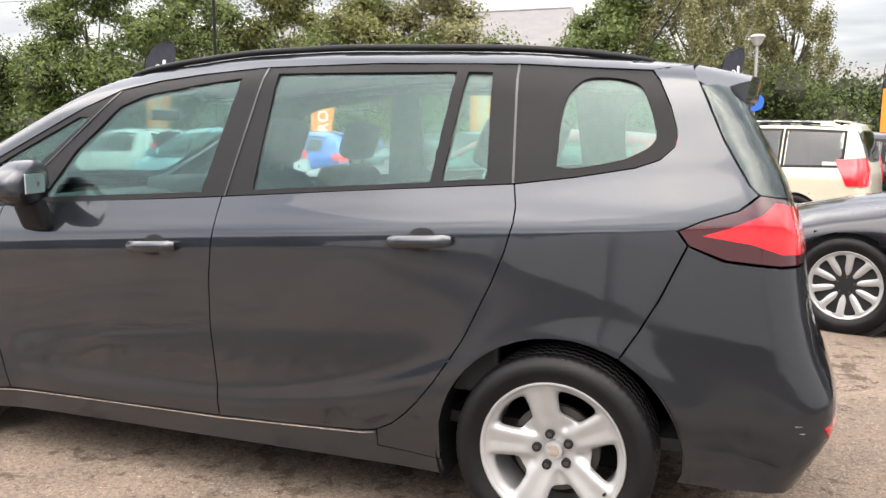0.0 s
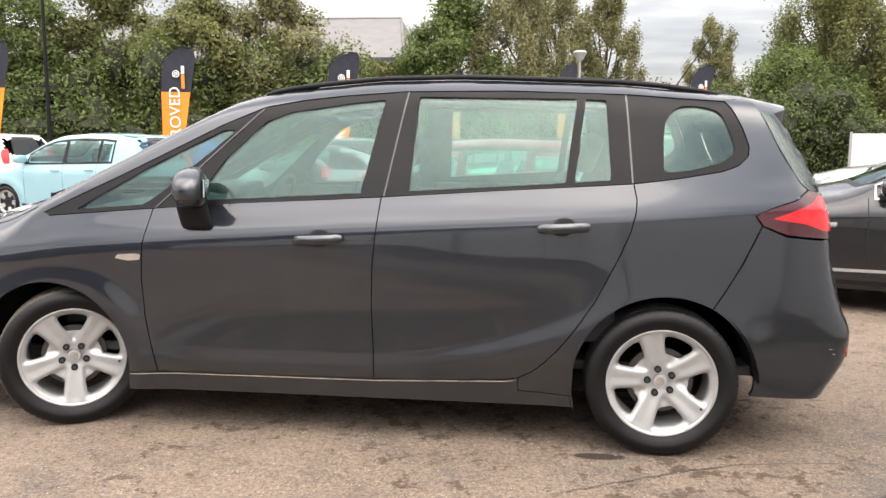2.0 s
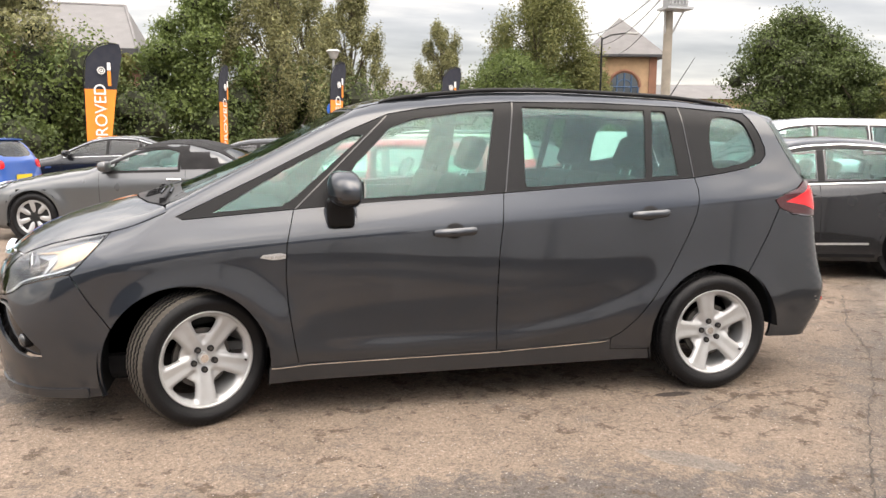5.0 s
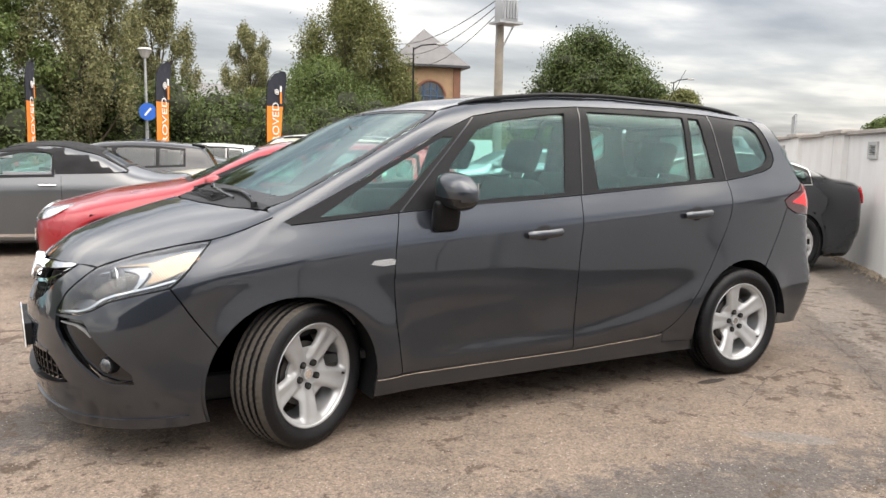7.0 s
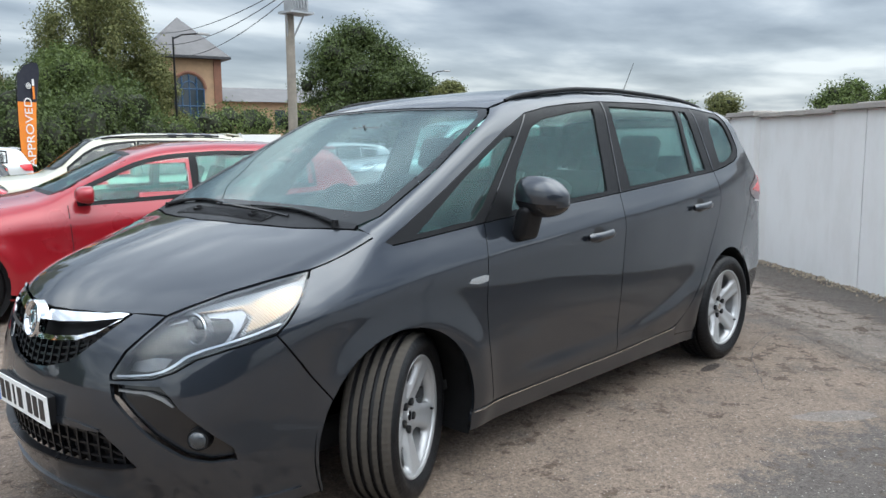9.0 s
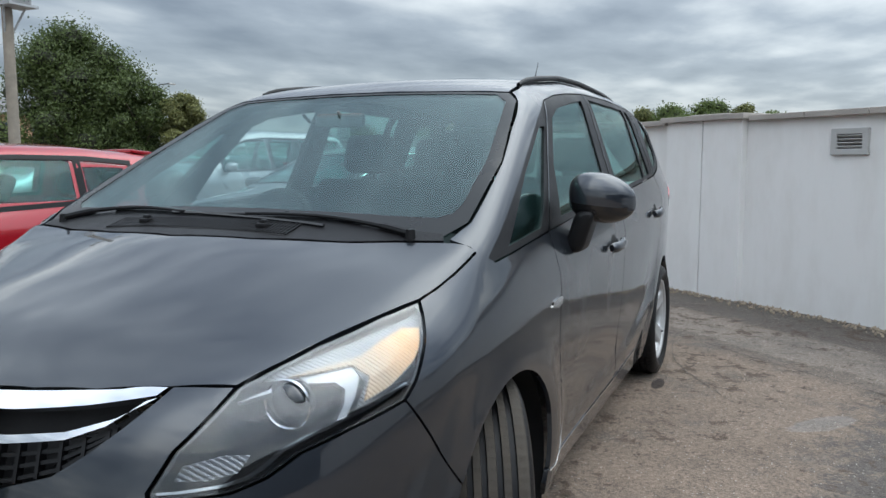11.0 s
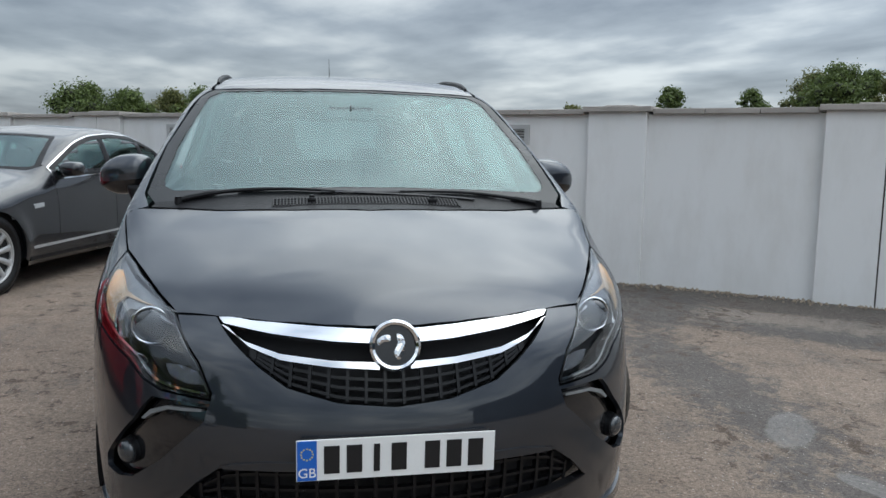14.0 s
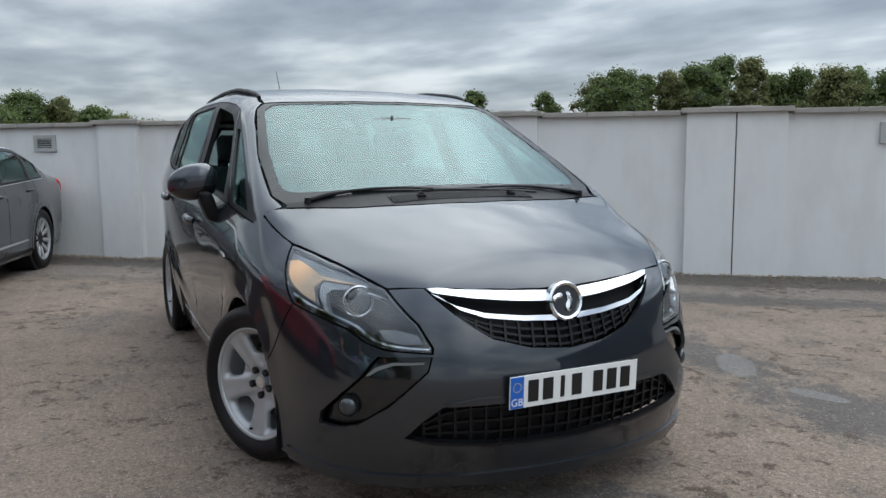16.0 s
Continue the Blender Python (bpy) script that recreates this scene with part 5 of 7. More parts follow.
    base = blend(dot, base, (0.50, 0.475, 0.435))
    L(base, b.inputs["Base Color"])
    rough = calc("SUBTRACT", remap(noise_at(3, 4), 0.3, 0.7, 0.82, 0.98), calc("MULTIPLY", wet, 0.34))
    rough = calc("SUBTRACT", rough, calc("MULTIPLY", damp, 0.12))
    L(rough, b.inputs["Roughness"])
    bp = N("ShaderNodeBump"); bp.inputs["Strength"].default_value, bp.inputs["Distance"].default_value = 1.0, 0.005
    hh = calc("ADD", calc("MULTIPLY", grit.outputs["Distance"], 0.7), noise_at(160, 3))
    L(calc("MULTIPLY", hh, calc("SUBTRACT", 1.0, calc("MULTIPLY", wet, 0.8))), bp.inputs["Height"])
    L(bp.outputs[0], b.inputs["Normal"])
    return m


TARMAC_PALE, TARMAC_DUSTY, TARMAC_DARK = (0.215, 0.166, 0.129), (0.162, 0.125, 0.098), (0.086, 0.068, 0.053)
M["tarmac"] = ground_material()
M["render_white"] = mat("white_render", (0.72, 0.715, 0.705), 0.88, vary=0.14, scale=0.8, bump=0.3, bump_scale=140)


def streaked(m, base, dirt):
    """Adds grime to a wall's paint: broad patches and thin upright runs."""
    nt = m.node_tree
    N, L, b = nt.nodes.new, nt.links.new, nt.nodes["Principled BSDF"]
    co, mp, runs, wide = N("ShaderNodeTexCoord"), N("ShaderNodeMapping"), N("ShaderNodeTexNoise"), N("ShaderNodeTexNoise")
    mp.inputs["Scale"].default_value = (1.3, 1.3, 0.45)
    L(co.outputs["Object"], mp.inputs[0]); L(mp.outputs[0], runs.inputs["Vector"]); L(co.outputs["Object"], wide.inputs["Vector"])
    for n, sc in ((runs, 3.0), (wide, 0.35)):
        n.inputs["Scale"].default_value, n.inputs["Detail"].default_value, n.inputs["Roughness"].default_value = sc, 7, 0.62
    add = N("ShaderNodeMath"); add.operation = "ADD"
    L(runs.outputs["Fac"], add.inputs[0]); L(wide.outputs["Fac"], add.inputs[1])
    rg = N("ShaderNodeMapRange")
    for i, v in enumerate((0.90, 1.35, 0.0, 0.42)):
        rg.inputs[i + 1].default_value = v
    L(add.outputs[0], rg.inputs[0])
    mx = N("ShaderNodeMix"); mx.data_type = "RGBA"
    mx.inputs[6].default_value, mx.inputs[7].default_value = (*base, 1), (*dirt, 1)
    L(rg.outputs[0], mx.inputs["Factor"]); L(mx.outputs[2], b.inputs["Base Color"])


streaked(M["render_white"], (0.74, 0.735, 0.725), (0.50, 0.475, 0.43))
M["coping"] = mat("coping_stone", (0.36, 0.33, 0.30), 0.85, vary=0.25, scale=3, bump=0.5, bump_scale=60)
M["grey_plastic"] = mat("grey_vent", (0.42, 0.42, 0.41), 0.5, vary=0.06)
M["gravel_mat"] = mat("gravel", (0.34, 0.28, 0.21), 0.9, vary=0.4, scale=9)
M["crack"] = mat("open_crack", (0.07, 0.06, 0.052), 0.95)

bm = bmesh.new()
bmesh.ops.create_grid(bm, x_segments=8, y_segments=8, size=600)
ground = part("ground", bm, M["tarmac"], None)
tagged(ground, "worn brown-grey tarmac yard with damp patches", "ground", kind="structure")

# cracks in the tarmac, as thin sunk strips of dark filler
rnd = random.Random(4)
for way in ([(3.3, .3), (2.9, -.36), (2.5, -.85), (1.9, -1.5), (1.2, -2.3), (.2, -3.4)], [(4.1, 1.3), (3.3, .3)], [(2.5, -.85), (1.7, -.95), (.9, -1.35)], [(-2.4, -2.9), (-3.2, -2.0), (-4.6, -1.2)]):
    c = resample(curve_through(way, 4, False), .05, False)
    vs, fs = [], []
    for i, p in enumerate(c):
        w = .0015 + .003 * rnd.random()
        j = (rnd.random() - .5) * .03
        vs += [(p[0] - w + j, p[1] + w * .5, .004), (p[0] + w + j, p[1] - w * .5, .004)]
        if i:
            fs.append((2 * i - 2, 2 * i - 1, 2 * i + 1, 2 * i))
    tagged(link("crack", mesh("crack", vs, fs, M["crack"], smooth=False)), "dark irregular crack across the tarmac", "crack", kind="structure")

WALL = Matrix.Translation((4.3, -1.05, 0)) @ pose(0, 0, 0, 0, 0, math.degrees(math.atan2(.768, .64)))


def boundary_wall():
    """White rendered wall with piers, coping slabs, vents; along is its own x, the yard lies on +y."""
    w = thing("wall_boundary", WALL, "white rendered boundary wall with stone coping", "wall", kind="structure")
    lo, hi = -30, 34
    part("wall_body", block((hi - lo, .22, 1.62), ((lo + hi) / 2, -.11, .81), 0), M["render_white"], w)
    c = -4.58
    k = -6
    while c + k * 4.85 < hi:
        for at, wide, groove in ((c + k * 4.85, .95, True), (c + k * 4.85 + 2.27, .56, False)):
            if lo + 1 < at < hi - 1:
                if groove:
                    half = wide / 2 - .006
                    for s in (-1, 1):
                        part("pier", block((half, .34, 1.64), (at + s * (half / 2 + .006), -.10, .82), .004), M["render_white"], w)
                    part("joint", block((.012, .31, 1.62), (at, -.10, .81)), M["crack"], w)
                else:
                    part("pier", block((wide, .34, 1.64), (at, -.10, .82), .004), M["render_white"], w)
                bm = block((wide + .10, .44, .05), (at, -.10, 1.665), .006)
                top = [v for v in bm.verts if v.co.z > 1.68]
                for v in top:
                    v.co.z += .035 * (1 - abs(v.co.x - at) / (wide / 2 + .05))
                peak = block((wide * .5, .22, .018), (at, -.10, 1.697), .006)
                part("pier_cap", join(bm, peak), M["coping"], w)
        # coping slabs between the piers
        for a, b in ((c + k * 4.85 + .53, c + k * 4.85 + 1.94), (c + k * 4.85 + 2.60, c + k * 4.85 + 4.32)):
            n = 3
            for i in range(n):
                x0, x1 = a + (b - a) * i / n, a + (b - a) * (i + 1) / n
                if lo < x0 and x1 < hi:
                    part("coping_slab", block((x1 - x0 - .006, .34, .05), ((x0 + x1) / 2, -.11, 1.645), .007), M["coping"], w)
        k += 1
    return w


boundary_wall()


def vent(along):
    v = thing("wall_vent", WALL @ pose(along, .002, 1.42), "grey plastic louvred vent in the white wall", "vent", "wall vents")
    part("frame", join(block((.32, .03, .045), (0, .012, .08), .004), block((.32, .03, .045), (0, .012, -.08), .004), block((.05, .03, .12), (-.135, .012, 0), .004), block((.05, .03, .12), (.135, .012, 0), .004)), M["grey_plastic"], v)
    part("backing", block((.24, .006, .13), (0, .004, 0)), M["ink"], v)
    for i in range(4):
        part("slat", block((.23, .022, .006), (0, .014, -.042 + i * .028), 0, pose(0, 0, 0, 38, 0, 0)), M["grey_plastic"], v)


for a in (-1.23, 3.63, -6.05, 8.5):
    vent(a)

# gravel strip along the wall's foot
bm = bmesh.new()
rnd = random.Random(9)
for i in range(2600):
    x = rnd.uniform(-9, 9)
    y = .02 + abs(rnd.gauss(0, .09))
    if y > .30:
        continue
    s = rnd.uniform(.008, .022)
    m = WALL @ Matrix.Translation((x, y, s * .4)) @ Euler((rnd.random() * 6, rnd.random() * 6, rnd.random() * 6)).to_matrix().to_4x4() @ Matrix.Diagonal((s, s * .8, s * .6, 1))
    vs = [bm.verts.new(m @ Vector(c)) for c in ((1, 0, 0), (-1, 0, 0), (0, 1, 0), (0, -1, 0), (0, 0, 1), (0, 0, -1))]
    for a in (0, 1):
        for b in (2, 3):
            for c in (4, 5):
                bm.faces.new((vs[a], vs[b], vs[c]))
bmesh.ops.recalc_face_normals(bm, faces=bm.faces)
tagged(part("gravel", bm, M["gravel_mat"], None), "loose tan gravel along the wall's foot", "gravel", kind="stuff")


# ---- other parked cars ----
SALOON = dict(
    shape=Body(belt=[-2.4, .82, -1, .93, 0, .965, 1.5, 1.02, 2.6, 1.04], plan=[-2.4, .86, -1.4, .91, 0, .925, 1.4, .925, 2.6, .84],
               top=[-2.4, .62, -2.28, .74, -1.6, .90, -1.0, .985, -.75, 1.03, .0, 1.36, .3, 1.43, .7, 1.455, 1.1, 1.435, 1.6, 1.29, 2.0, 1.13, 2.35, 1.085, 2.62, 1.04],
               crown=[-2.4, .22, -1, .12, 0, .10, 1, .10, 2.6, .10], nose=[.1, -2.22, .25, -2.30, .5, -2.335, .65, -2.32, .75, -2.27, .9, -2.1], tail=[.1, 2.28, .3, 2.36, .5, 2.44, .75, 2.43, 1.0, 2.44, 1.1, 2.38, 1.4, 2.2],
               axles=(-1.455, 1.455), floor=.17, corner=(.16, .75, .78), wheel=.335),
    fx=-1.455, rx=1.455, ends=(-2.33, 2.44), cowl=-.72, screen=(-.70, -.02), back=(1.18, 1.95), doors=(-.55, .48, 1.32), panes=((-.48, .44), (.50, 1.18), (1.24, 1.62)), wheel_r=.335, spokes=10, lamp_z=(.62, .74), tail_z=(.80, .98), drop=.125, high=1.40, bright=True)
HATCH = dict(
    shape=Body(belt=[-2.2, .80, -1, .90, 0, .935, 1.5, 1.0, 2.2, 1.03], plan=[-2.2, .83, -1.3, .87, 0, .88, 1.3, .88, 2.2, .79],
               top=[-2.2, .62, -2.05, .74, -1.45, .90, -.95, .97, -.72, 1.01, .0, 1.34, .25, 1.395, .7, 1.42, 1.2, 1.41, 1.75, 1.36, 2.2, 1.28],
               crown=[-2.4, .22, -1, .12, 0, .10, 1, .10, 2.6, .10], nose=[.1, -2.02, .25, -2.09, .5, -2.12, .65, -2.10, .75, -2.05, .9, -1.9], tail=[.1, 2.05, .3, 2.13, .5, 2.20, .7, 2.16, .95, 2.12, 1.05, 2.05, 1.4, 1.83],
               axles=(-1.345, 1.345), floor=.17, corner=(.18, .85, .78), wheel=.32),
    fx=-1.345, rx=1.345, ends=(-2.12, 2.2), cowl=-.72, screen=(-.70, -.03), back=None, doors=(-.52, .48, 1.22), panes=((-.45, .44), (.50, 1.12), (1.17, 1.55)), wheel_r=.32, spokes=6, lamp_z=(.60, .74), tail_z=(.80, .95), drop=.125, high=1.36, rear_glass=(1.03, 1.30))
SMALL = dict(
    shape=Body(belt=[-1.9, .88, -1, .93, 0, .95, 1.0, .98, 1.7, 1.0], plan=[-1.9, .78, -1.1, .81, 0, .82, 1.1, .82, 1.7, .76],
               top=[-1.9, .66, -1.75, .80, -1.35, .95, -1.05, 1.02, -.35, 1.36, -.1, 1.43, .4, 1.465, .9, 1.455, 1.4, 1.40, 1.7, 1.34],
               crown=[-2.4, .22, -1, .12, 0, .10, 1, .10, 2.6, .10], nose=[.1, -1.72, .25, -1.78, .5, -1.81, .7, -1.77, .85, -1.68], tail=[.1, 1.55, .3, 1.60, .5, 1.64, .8, 1.60, 1.0, 1.56, 1.4, 1.38],
               axles=(-1.17, 1.17), floor=.17, corner=(.22, 1.0, .78), wheel=.29),
    fx=-1.17, rx=1.17, ends=(-1.80, 1.63), cowl=-1.03, screen=(-1.0, -.32), back=None, doors=(-.72, .12, .82), panes=((-.66, .08), (.14, .78), (.83, 1.06)), wheel_r=.28, spokes=5, lamp_z=(.66, .84), tail_z=(.85, 1.12), drop=.13, high=1.38, rear_glass=(1.0, 1.36))
OFFROAD = dict(
    shape=Body(belt=[-2.4, 1.05, -1, 1.10, 0, 1.12, 1.5, 1.15, 2.4, 1.16], plan=[-2.4, .90, -1.4, .95, 0, .96, 1.4, .96, 2.4, .90],
               top=[-2.4, .95, -2.3, 1.05, -1.6, 1.14, -1.0, 1.18, -.85, 1.22, -.30, 1.68, -.05, 1.77, .4, 1.81, 1.5, 1.80, 2.1, 1.77, 2.4, 1.74],
               crown=[-2.4, .12, -1, .08, 0, .07, 1, .07, 2.6, .07], nose=[.1, -2.2, .3, -2.31, .6, -2.35, .95, -2.32, 1.1, -2.26], tail=[.1, 2.25, .4, 2.38, .7, 2.40, 1.1, 2.36, 1.4, 2.28, 1.8, 2.15],
               axles=(-1.44, 1.44), floor=.24, corner=(.10, .6, .78), wheel=.38),
    fx=-1.44, rx=1.44, ends=(-2.34, 2.38), cowl=-.83, screen=(-.81, -.24), back=None, doors=(-.70, .40, 1.28), panes=((-.60, .36), (.43, 1.22), (1.30, 2.02)), wheel_r=.38, spokes=7, lamp_z=(.85, 1.02), tail_z=(.90, 1.25), drop=.16, high=1.72, rear_glass=(1.22, 1.62))
CABRIO = dict(
    shape=Body(belt=[-2.3, .78, -1, .90, 0, .94, 1.5, .98, 2.3, 1.0], plan=[-2.3, .84, -1.3, .89, 0, .90, 1.3, .90, 2.3, .80],
               top=[-2.3, .62, -2.15, .74, -1.5, .88, -.9, .97, -.62, 1.01, .05, 1.30, .3, 1.355, .7, 1.36, 1.1, 1.27, 1.45, 1.06, 1.7, 1.0, 2.2, .96],
               crown=[-2.4, .22, -1, .12, 0, .12, 1, .14, 2.6, .10], nose=[.1, -2.1, .25, -2.18, .5, -2.21, .65, -2.19, .75, -2.13, .9, -2.0], tail=[.1, 2.05, .3, 2.13, .5, 2.22, .75, 2.20, .95, 2.17, 1.1, 2.0],
               axles=(-1.32, 1.32), floor=.16, corner=(.18, .85, .78), wheel=.325),
    fx=-1.32, rx=1.32, ends=(-2.2, 2.2), cowl=-.60, screen=(-.58, .02), back=(1.10, 1.40), doors=(-.40, .75, None), panes=((-.36, .62),), wheel_r=.325, spokes=7, lamp_z=(.60, .74), tail_z=(.78, .92), drop=.125, high=1.30, soft=True)


def shell(sp, material):
    """The painted hull as one closed skin, open at the panes and wheel arches."""
    B = sp["shape"]
    F = B.field
    n = 72
    rings_o, rings_d = [], []
    x0, x1 = sp["ends"][0] + .75, sp["ends"][1] - .70
    ang = np.linspace(0, math.tau, n, endpoint=False)
    ring = np.stack([np.zeros(n), np.cos(ang), np.sin(ang)], 1)
    zc = .62
    for lat in np.radians(np.linspace(4, 84, 20)):
        rings_o.append(np.tile([x0, 0, zc], (n, 1)))
        d = ring * math.sin(lat)
        d[:, 0] = -math.cos(lat)
        rings_d.append(d)
    for x in np.linspace(x0, x1, 64):
        rings_o.append(np.tile([x, 0, zc], (n, 1)))
        rings_d.append(ring.copy())
    for lat in np.radians(np.linspace(84, 4, 20)):
        rings_o.append(np.tile([x1, 0, zc], (n, 1)))
        d = ring * math.sin(lat)
        d[:, 0] = math.cos(lat)
        rings_d.append(d)
    o, d = np.concatenate(rings_o), np.concatenate(rings_d)
    lo, hi = np.zeros(len(o)), np.full(len(o), 2.4)
    for s in np.linspace(0, 2.4, 97)[1:]:
        p = o + d * s
        out = F(p[:, 0], p[:, 1], p[:, 2]) > 0
        hit = out & (hi > 2.39)
        hi[hit], lo[hit] = s, s - .025
    for _ in range(14):
        m = (lo + hi) / 2
        p = o + d * m[:, None]
        out = F(p[:, 0], p[:, 1], p[:, 2]) > 0
        hi, lo = np.where(out, m, hi), np.where(out, lo, m)
    p = o + d * hi[:, None]
    nr = len(rings_o)
    idx = np.arange(nr * n).reshape(nr, n)
    a, b = idx[:-1], idx[1:]
    q = np.stack([a, np.roll(a, -1, 1), np.roll(b, -1, 1), b], -1).reshape(-1, 4)
    c = p[q].mean(1)
    keep = np.ones(len(q), bool)
    side = np.abs(c[:, 1]) > .45
    for ax in (sp["fx"], sp["rx"]):
        keep &= ~(side & (np.hypot(c[:, 0] - ax, c[:, 2] - sp["wheel_r"]) < sp["wheel_r"] + .055))
    for pane in sp["outlines"]:
        keep &= ~(side & inside(shrink(pane, .012), c[:, [0, 2]]))
    keep &= ~(inside(shrink(sp["screen_line"], .02), c[:, [1, 0]]) & (c[:, 2] > .9))
    if sp.get("back_line") is not None:
        keep &= ~(inside(shrink(sp["back_line"], .02), c[:, [1, 0]]) & (c[:, 2] > .9))
    if sp.get("rear_glass"):
        z0, z1 = sp["rear_glass"]
        keep &= ~((np.abs(c[:, 1]) < .50) & (c[:, 2] > z0 + .02) & (c[:, 2] < z1 - .02) & (c[:, 0] > sp["ends"][1] - .6))
    return mesh("body", p, q[keep], material, slope(F, p))


def parked_car(name, sp, colour, at, yaw, label, inside_too=True, plate=True, face=None, rails=False):
    """A parked car of the given kind; its nose points along its own -x."""
    car = thing(name, pose(at[0], at[1], 0, 0, 0, yaw), label, "car", "parked cars")
    B = sp["shape"]
    F = B.field
    outlines = []
    for a, b in sp["panes"]:
        xs = np.linspace(a, b, 9)
        low = B.belt(xs) + .012
        up = np.minimum(B.top(xs) - sp["drop"], sp["high"] - .045)
        ok = up > low + .03
        xs, low, up = xs[ok], low[ok], up[ok]
        if len(xs) > 2:
            outlines.append(np.concatenate([np.stack([xs, low], 1), np.stack([xs, up], 1)[::-1]]))
    sp = dict(sp, outlines=outlines)
    s0, s1 = sp["screen"]
    W = float(B.plan(0.0))
    sp["screen_line"] = both([(0, s1), (W * .58, s1 + .01), (W * .68, (s0 + s1) / 2 + .06), (W * .78, s0 + .14), (W * .72, s0 + .05), (W * .4, s0), (0, s0 - .02)])
    sp["back_line"] = both([(0, sp["back"][0]), (W * .55, sp["back"][0] + .02), (W * .66, sp["back"][1]), (0, sp["back"][1] + .03)]) if sp["back"] else None
    link("body", shell(sp, colour), car)
    nose = lambda fld, q: on_end(fld, q, sp["fx"] - .05, -1)
    tail = lambda fld, q: on_end(fld, q, sp["rx"] - .2, 1)
    swap = lambda fld, q: on_top(fld, q[:, ::-1])
    deg = lambda l: np.array([(a / 100, z) for a, z in l])
    G = M["glass"] if inside_too else M["glass_dark"]
    for o in outlines:
        panel("window", on_side, F, [o], G, car, off=.001, thick=.004, gap=.12, seam=-.004, mirror=True)
        panel("window_frame", on_side, F, [shrink(o, -.030), shrink(o, .004)], M["trim"], car, off=.004, thick=.012, gap=.12, seam=0, mirror=True)
    if sp.get("bright"):
        xs = np.linspace(outlines[0][:, 0].min() - .05, outlines[-1][:, 0].max() + .03, 40)
        low, up = B.belt(xs) - .012, np.minimum(B.top(xs) - sp["drop"], sp["high"] - .045) + .036
        up = np.maximum(up, low + .03)
        loop = np.concatenate([np.stack([xs, low], 1), np.stack([xs, up], 1)[::-1]])
        panel("window_trim", on_side, F, [shrink(loop, -.004), shrink(loop, .004)], M["chrome"], car, off=.006, thick=.012, gap=.1, seam=0, mirror=True, label="bright chrome window trim")
        fx = sp["fx"]
        panel("wing_vent", on_side, F, [[(fx + .52, .69), (fx + .66, .70), (fx + .66, .74), (fx + .52, .73)]], M["chrome"], car, off=.006, thick=.01, gap=.05, seam=0, mirror=True)
        panel("lower_strip", on_side, F, [[(fx + .50, .335), (sp["rx"] - .50, .365), (sp["rx"] - .50, .385), (fx + .50, .36)]], M["alloy"], car, off=.006, thick=.01, gap=.08, seam=0, mirror=True)
    panel("windscreen", swap, F, [sp["screen_line"]], M["glass_front"] if inside_too else M["glass_dark"], car, off=.001, thick=.005, gap=.10)
    panel("windscreen_frame", swap, F, [shrink(sp["screen_line"], -.02), shrink(sp["screen_line"], .03)], M["trim"], car, off=.003, thick=.006, gap=.12)
    if sp["back_line"] is not None:
        panel("rear_window", swap, F, [sp["back_line"]], M["glass_dark"], car, off=.002, thick=.005, gap=.12)
        panel("rear_window_frame", swap, F, [shrink(sp["back_line"], -.015), shrink(sp["back_line"], .03)], M["trim"], car, off=.003, thick=.006, gap=.12)
    if sp.get("rear_glass"):
        z0, z1 = sp["rear_glass"]
        lp = both(deg([(0, z0), (24, z0 + .01), (30, z0 + .05), (33, z1), (0, z1 + .01)]))
        panel("rear_window", tail, F, [lp], M["glass_dark"], car, off=.006, thick=.005, gap=.12)
        panel("rear_window_frame", tail, F, [shrink(lp, -.02), shrink(lp, .03)], M["gloss_black"], car, off=.004, thick=.01, gap=.12)
        part("rear_spoiler", block((.22, W * 1.25, .03), (sp["ends"][1] - .42, 0, float(B.top(sp["ends"][1] - .45)) - .012), .012, pose(0, 0, 0, 0, 7, 0)), colour, car, "", True)
    # arch lips, liners, wheels
    wr = sp["wheel_r"]
    for ax in (sp["fx"], sp["rx"]):
        ring = arc(ax, wr, wr + .075, -12, 192, 26) + arc(ax, wr, wr + .035, 192, -12, 26)
        panel("arch_lip", on_side, F, [ring], colour, car, off=.006, thick=.05, gap=.05, seam=0, mirror=True, lip=.004)
        for s in (-1, 1):
            part("arch_liner", rod((ax, s * (W - .06), wr + .02), (ax, s * (W - .34), wr + .02), wr + .06, None, 28), M["cavity"], car)
            wheel(car, (ax, s * (W - .115), wr), radius=wr, rim=wr * .70, out=s, spokes=sp["spokes"], face=face, width=.20, spin=.3 + ax)
    part("underbody", block((sp["ends"][1] - sp["ends"][0] - .6, W * 1.55, .12), (.05, 0, .24)), M["cavity"], car)
    # seams
    d0, d1, d2 = sp["doors"]
    for d in (d0, d1, d2):
        if d is not None:
            z1 = float(B.belt(d)) - .005
            low = .30 if abs(d - sp["rx"]) > .45 else wr + .12
            panel("door_seam", on_side, F, [[(d - .003, low), (d + .003, low), (d + .003 - .03, z1), (d - .003 - .03, z1)]], M["cavity"], car, off=.002, thick=.004, gap=.08, seam=0, mirror=True)
    panel("sill_trim", on_side, F, [[(sp["fx"] + wr + .10, .235), (sp["rx"] - wr - .10, .235), (sp["rx"] - wr - .10, .27), (sp["fx"] + wr + .10, .27)]], M["trim"] if not sp.get("soft") else M["chrome"], car, off=.006, thick=.01, gap=.1, seam=0, mirror=True)
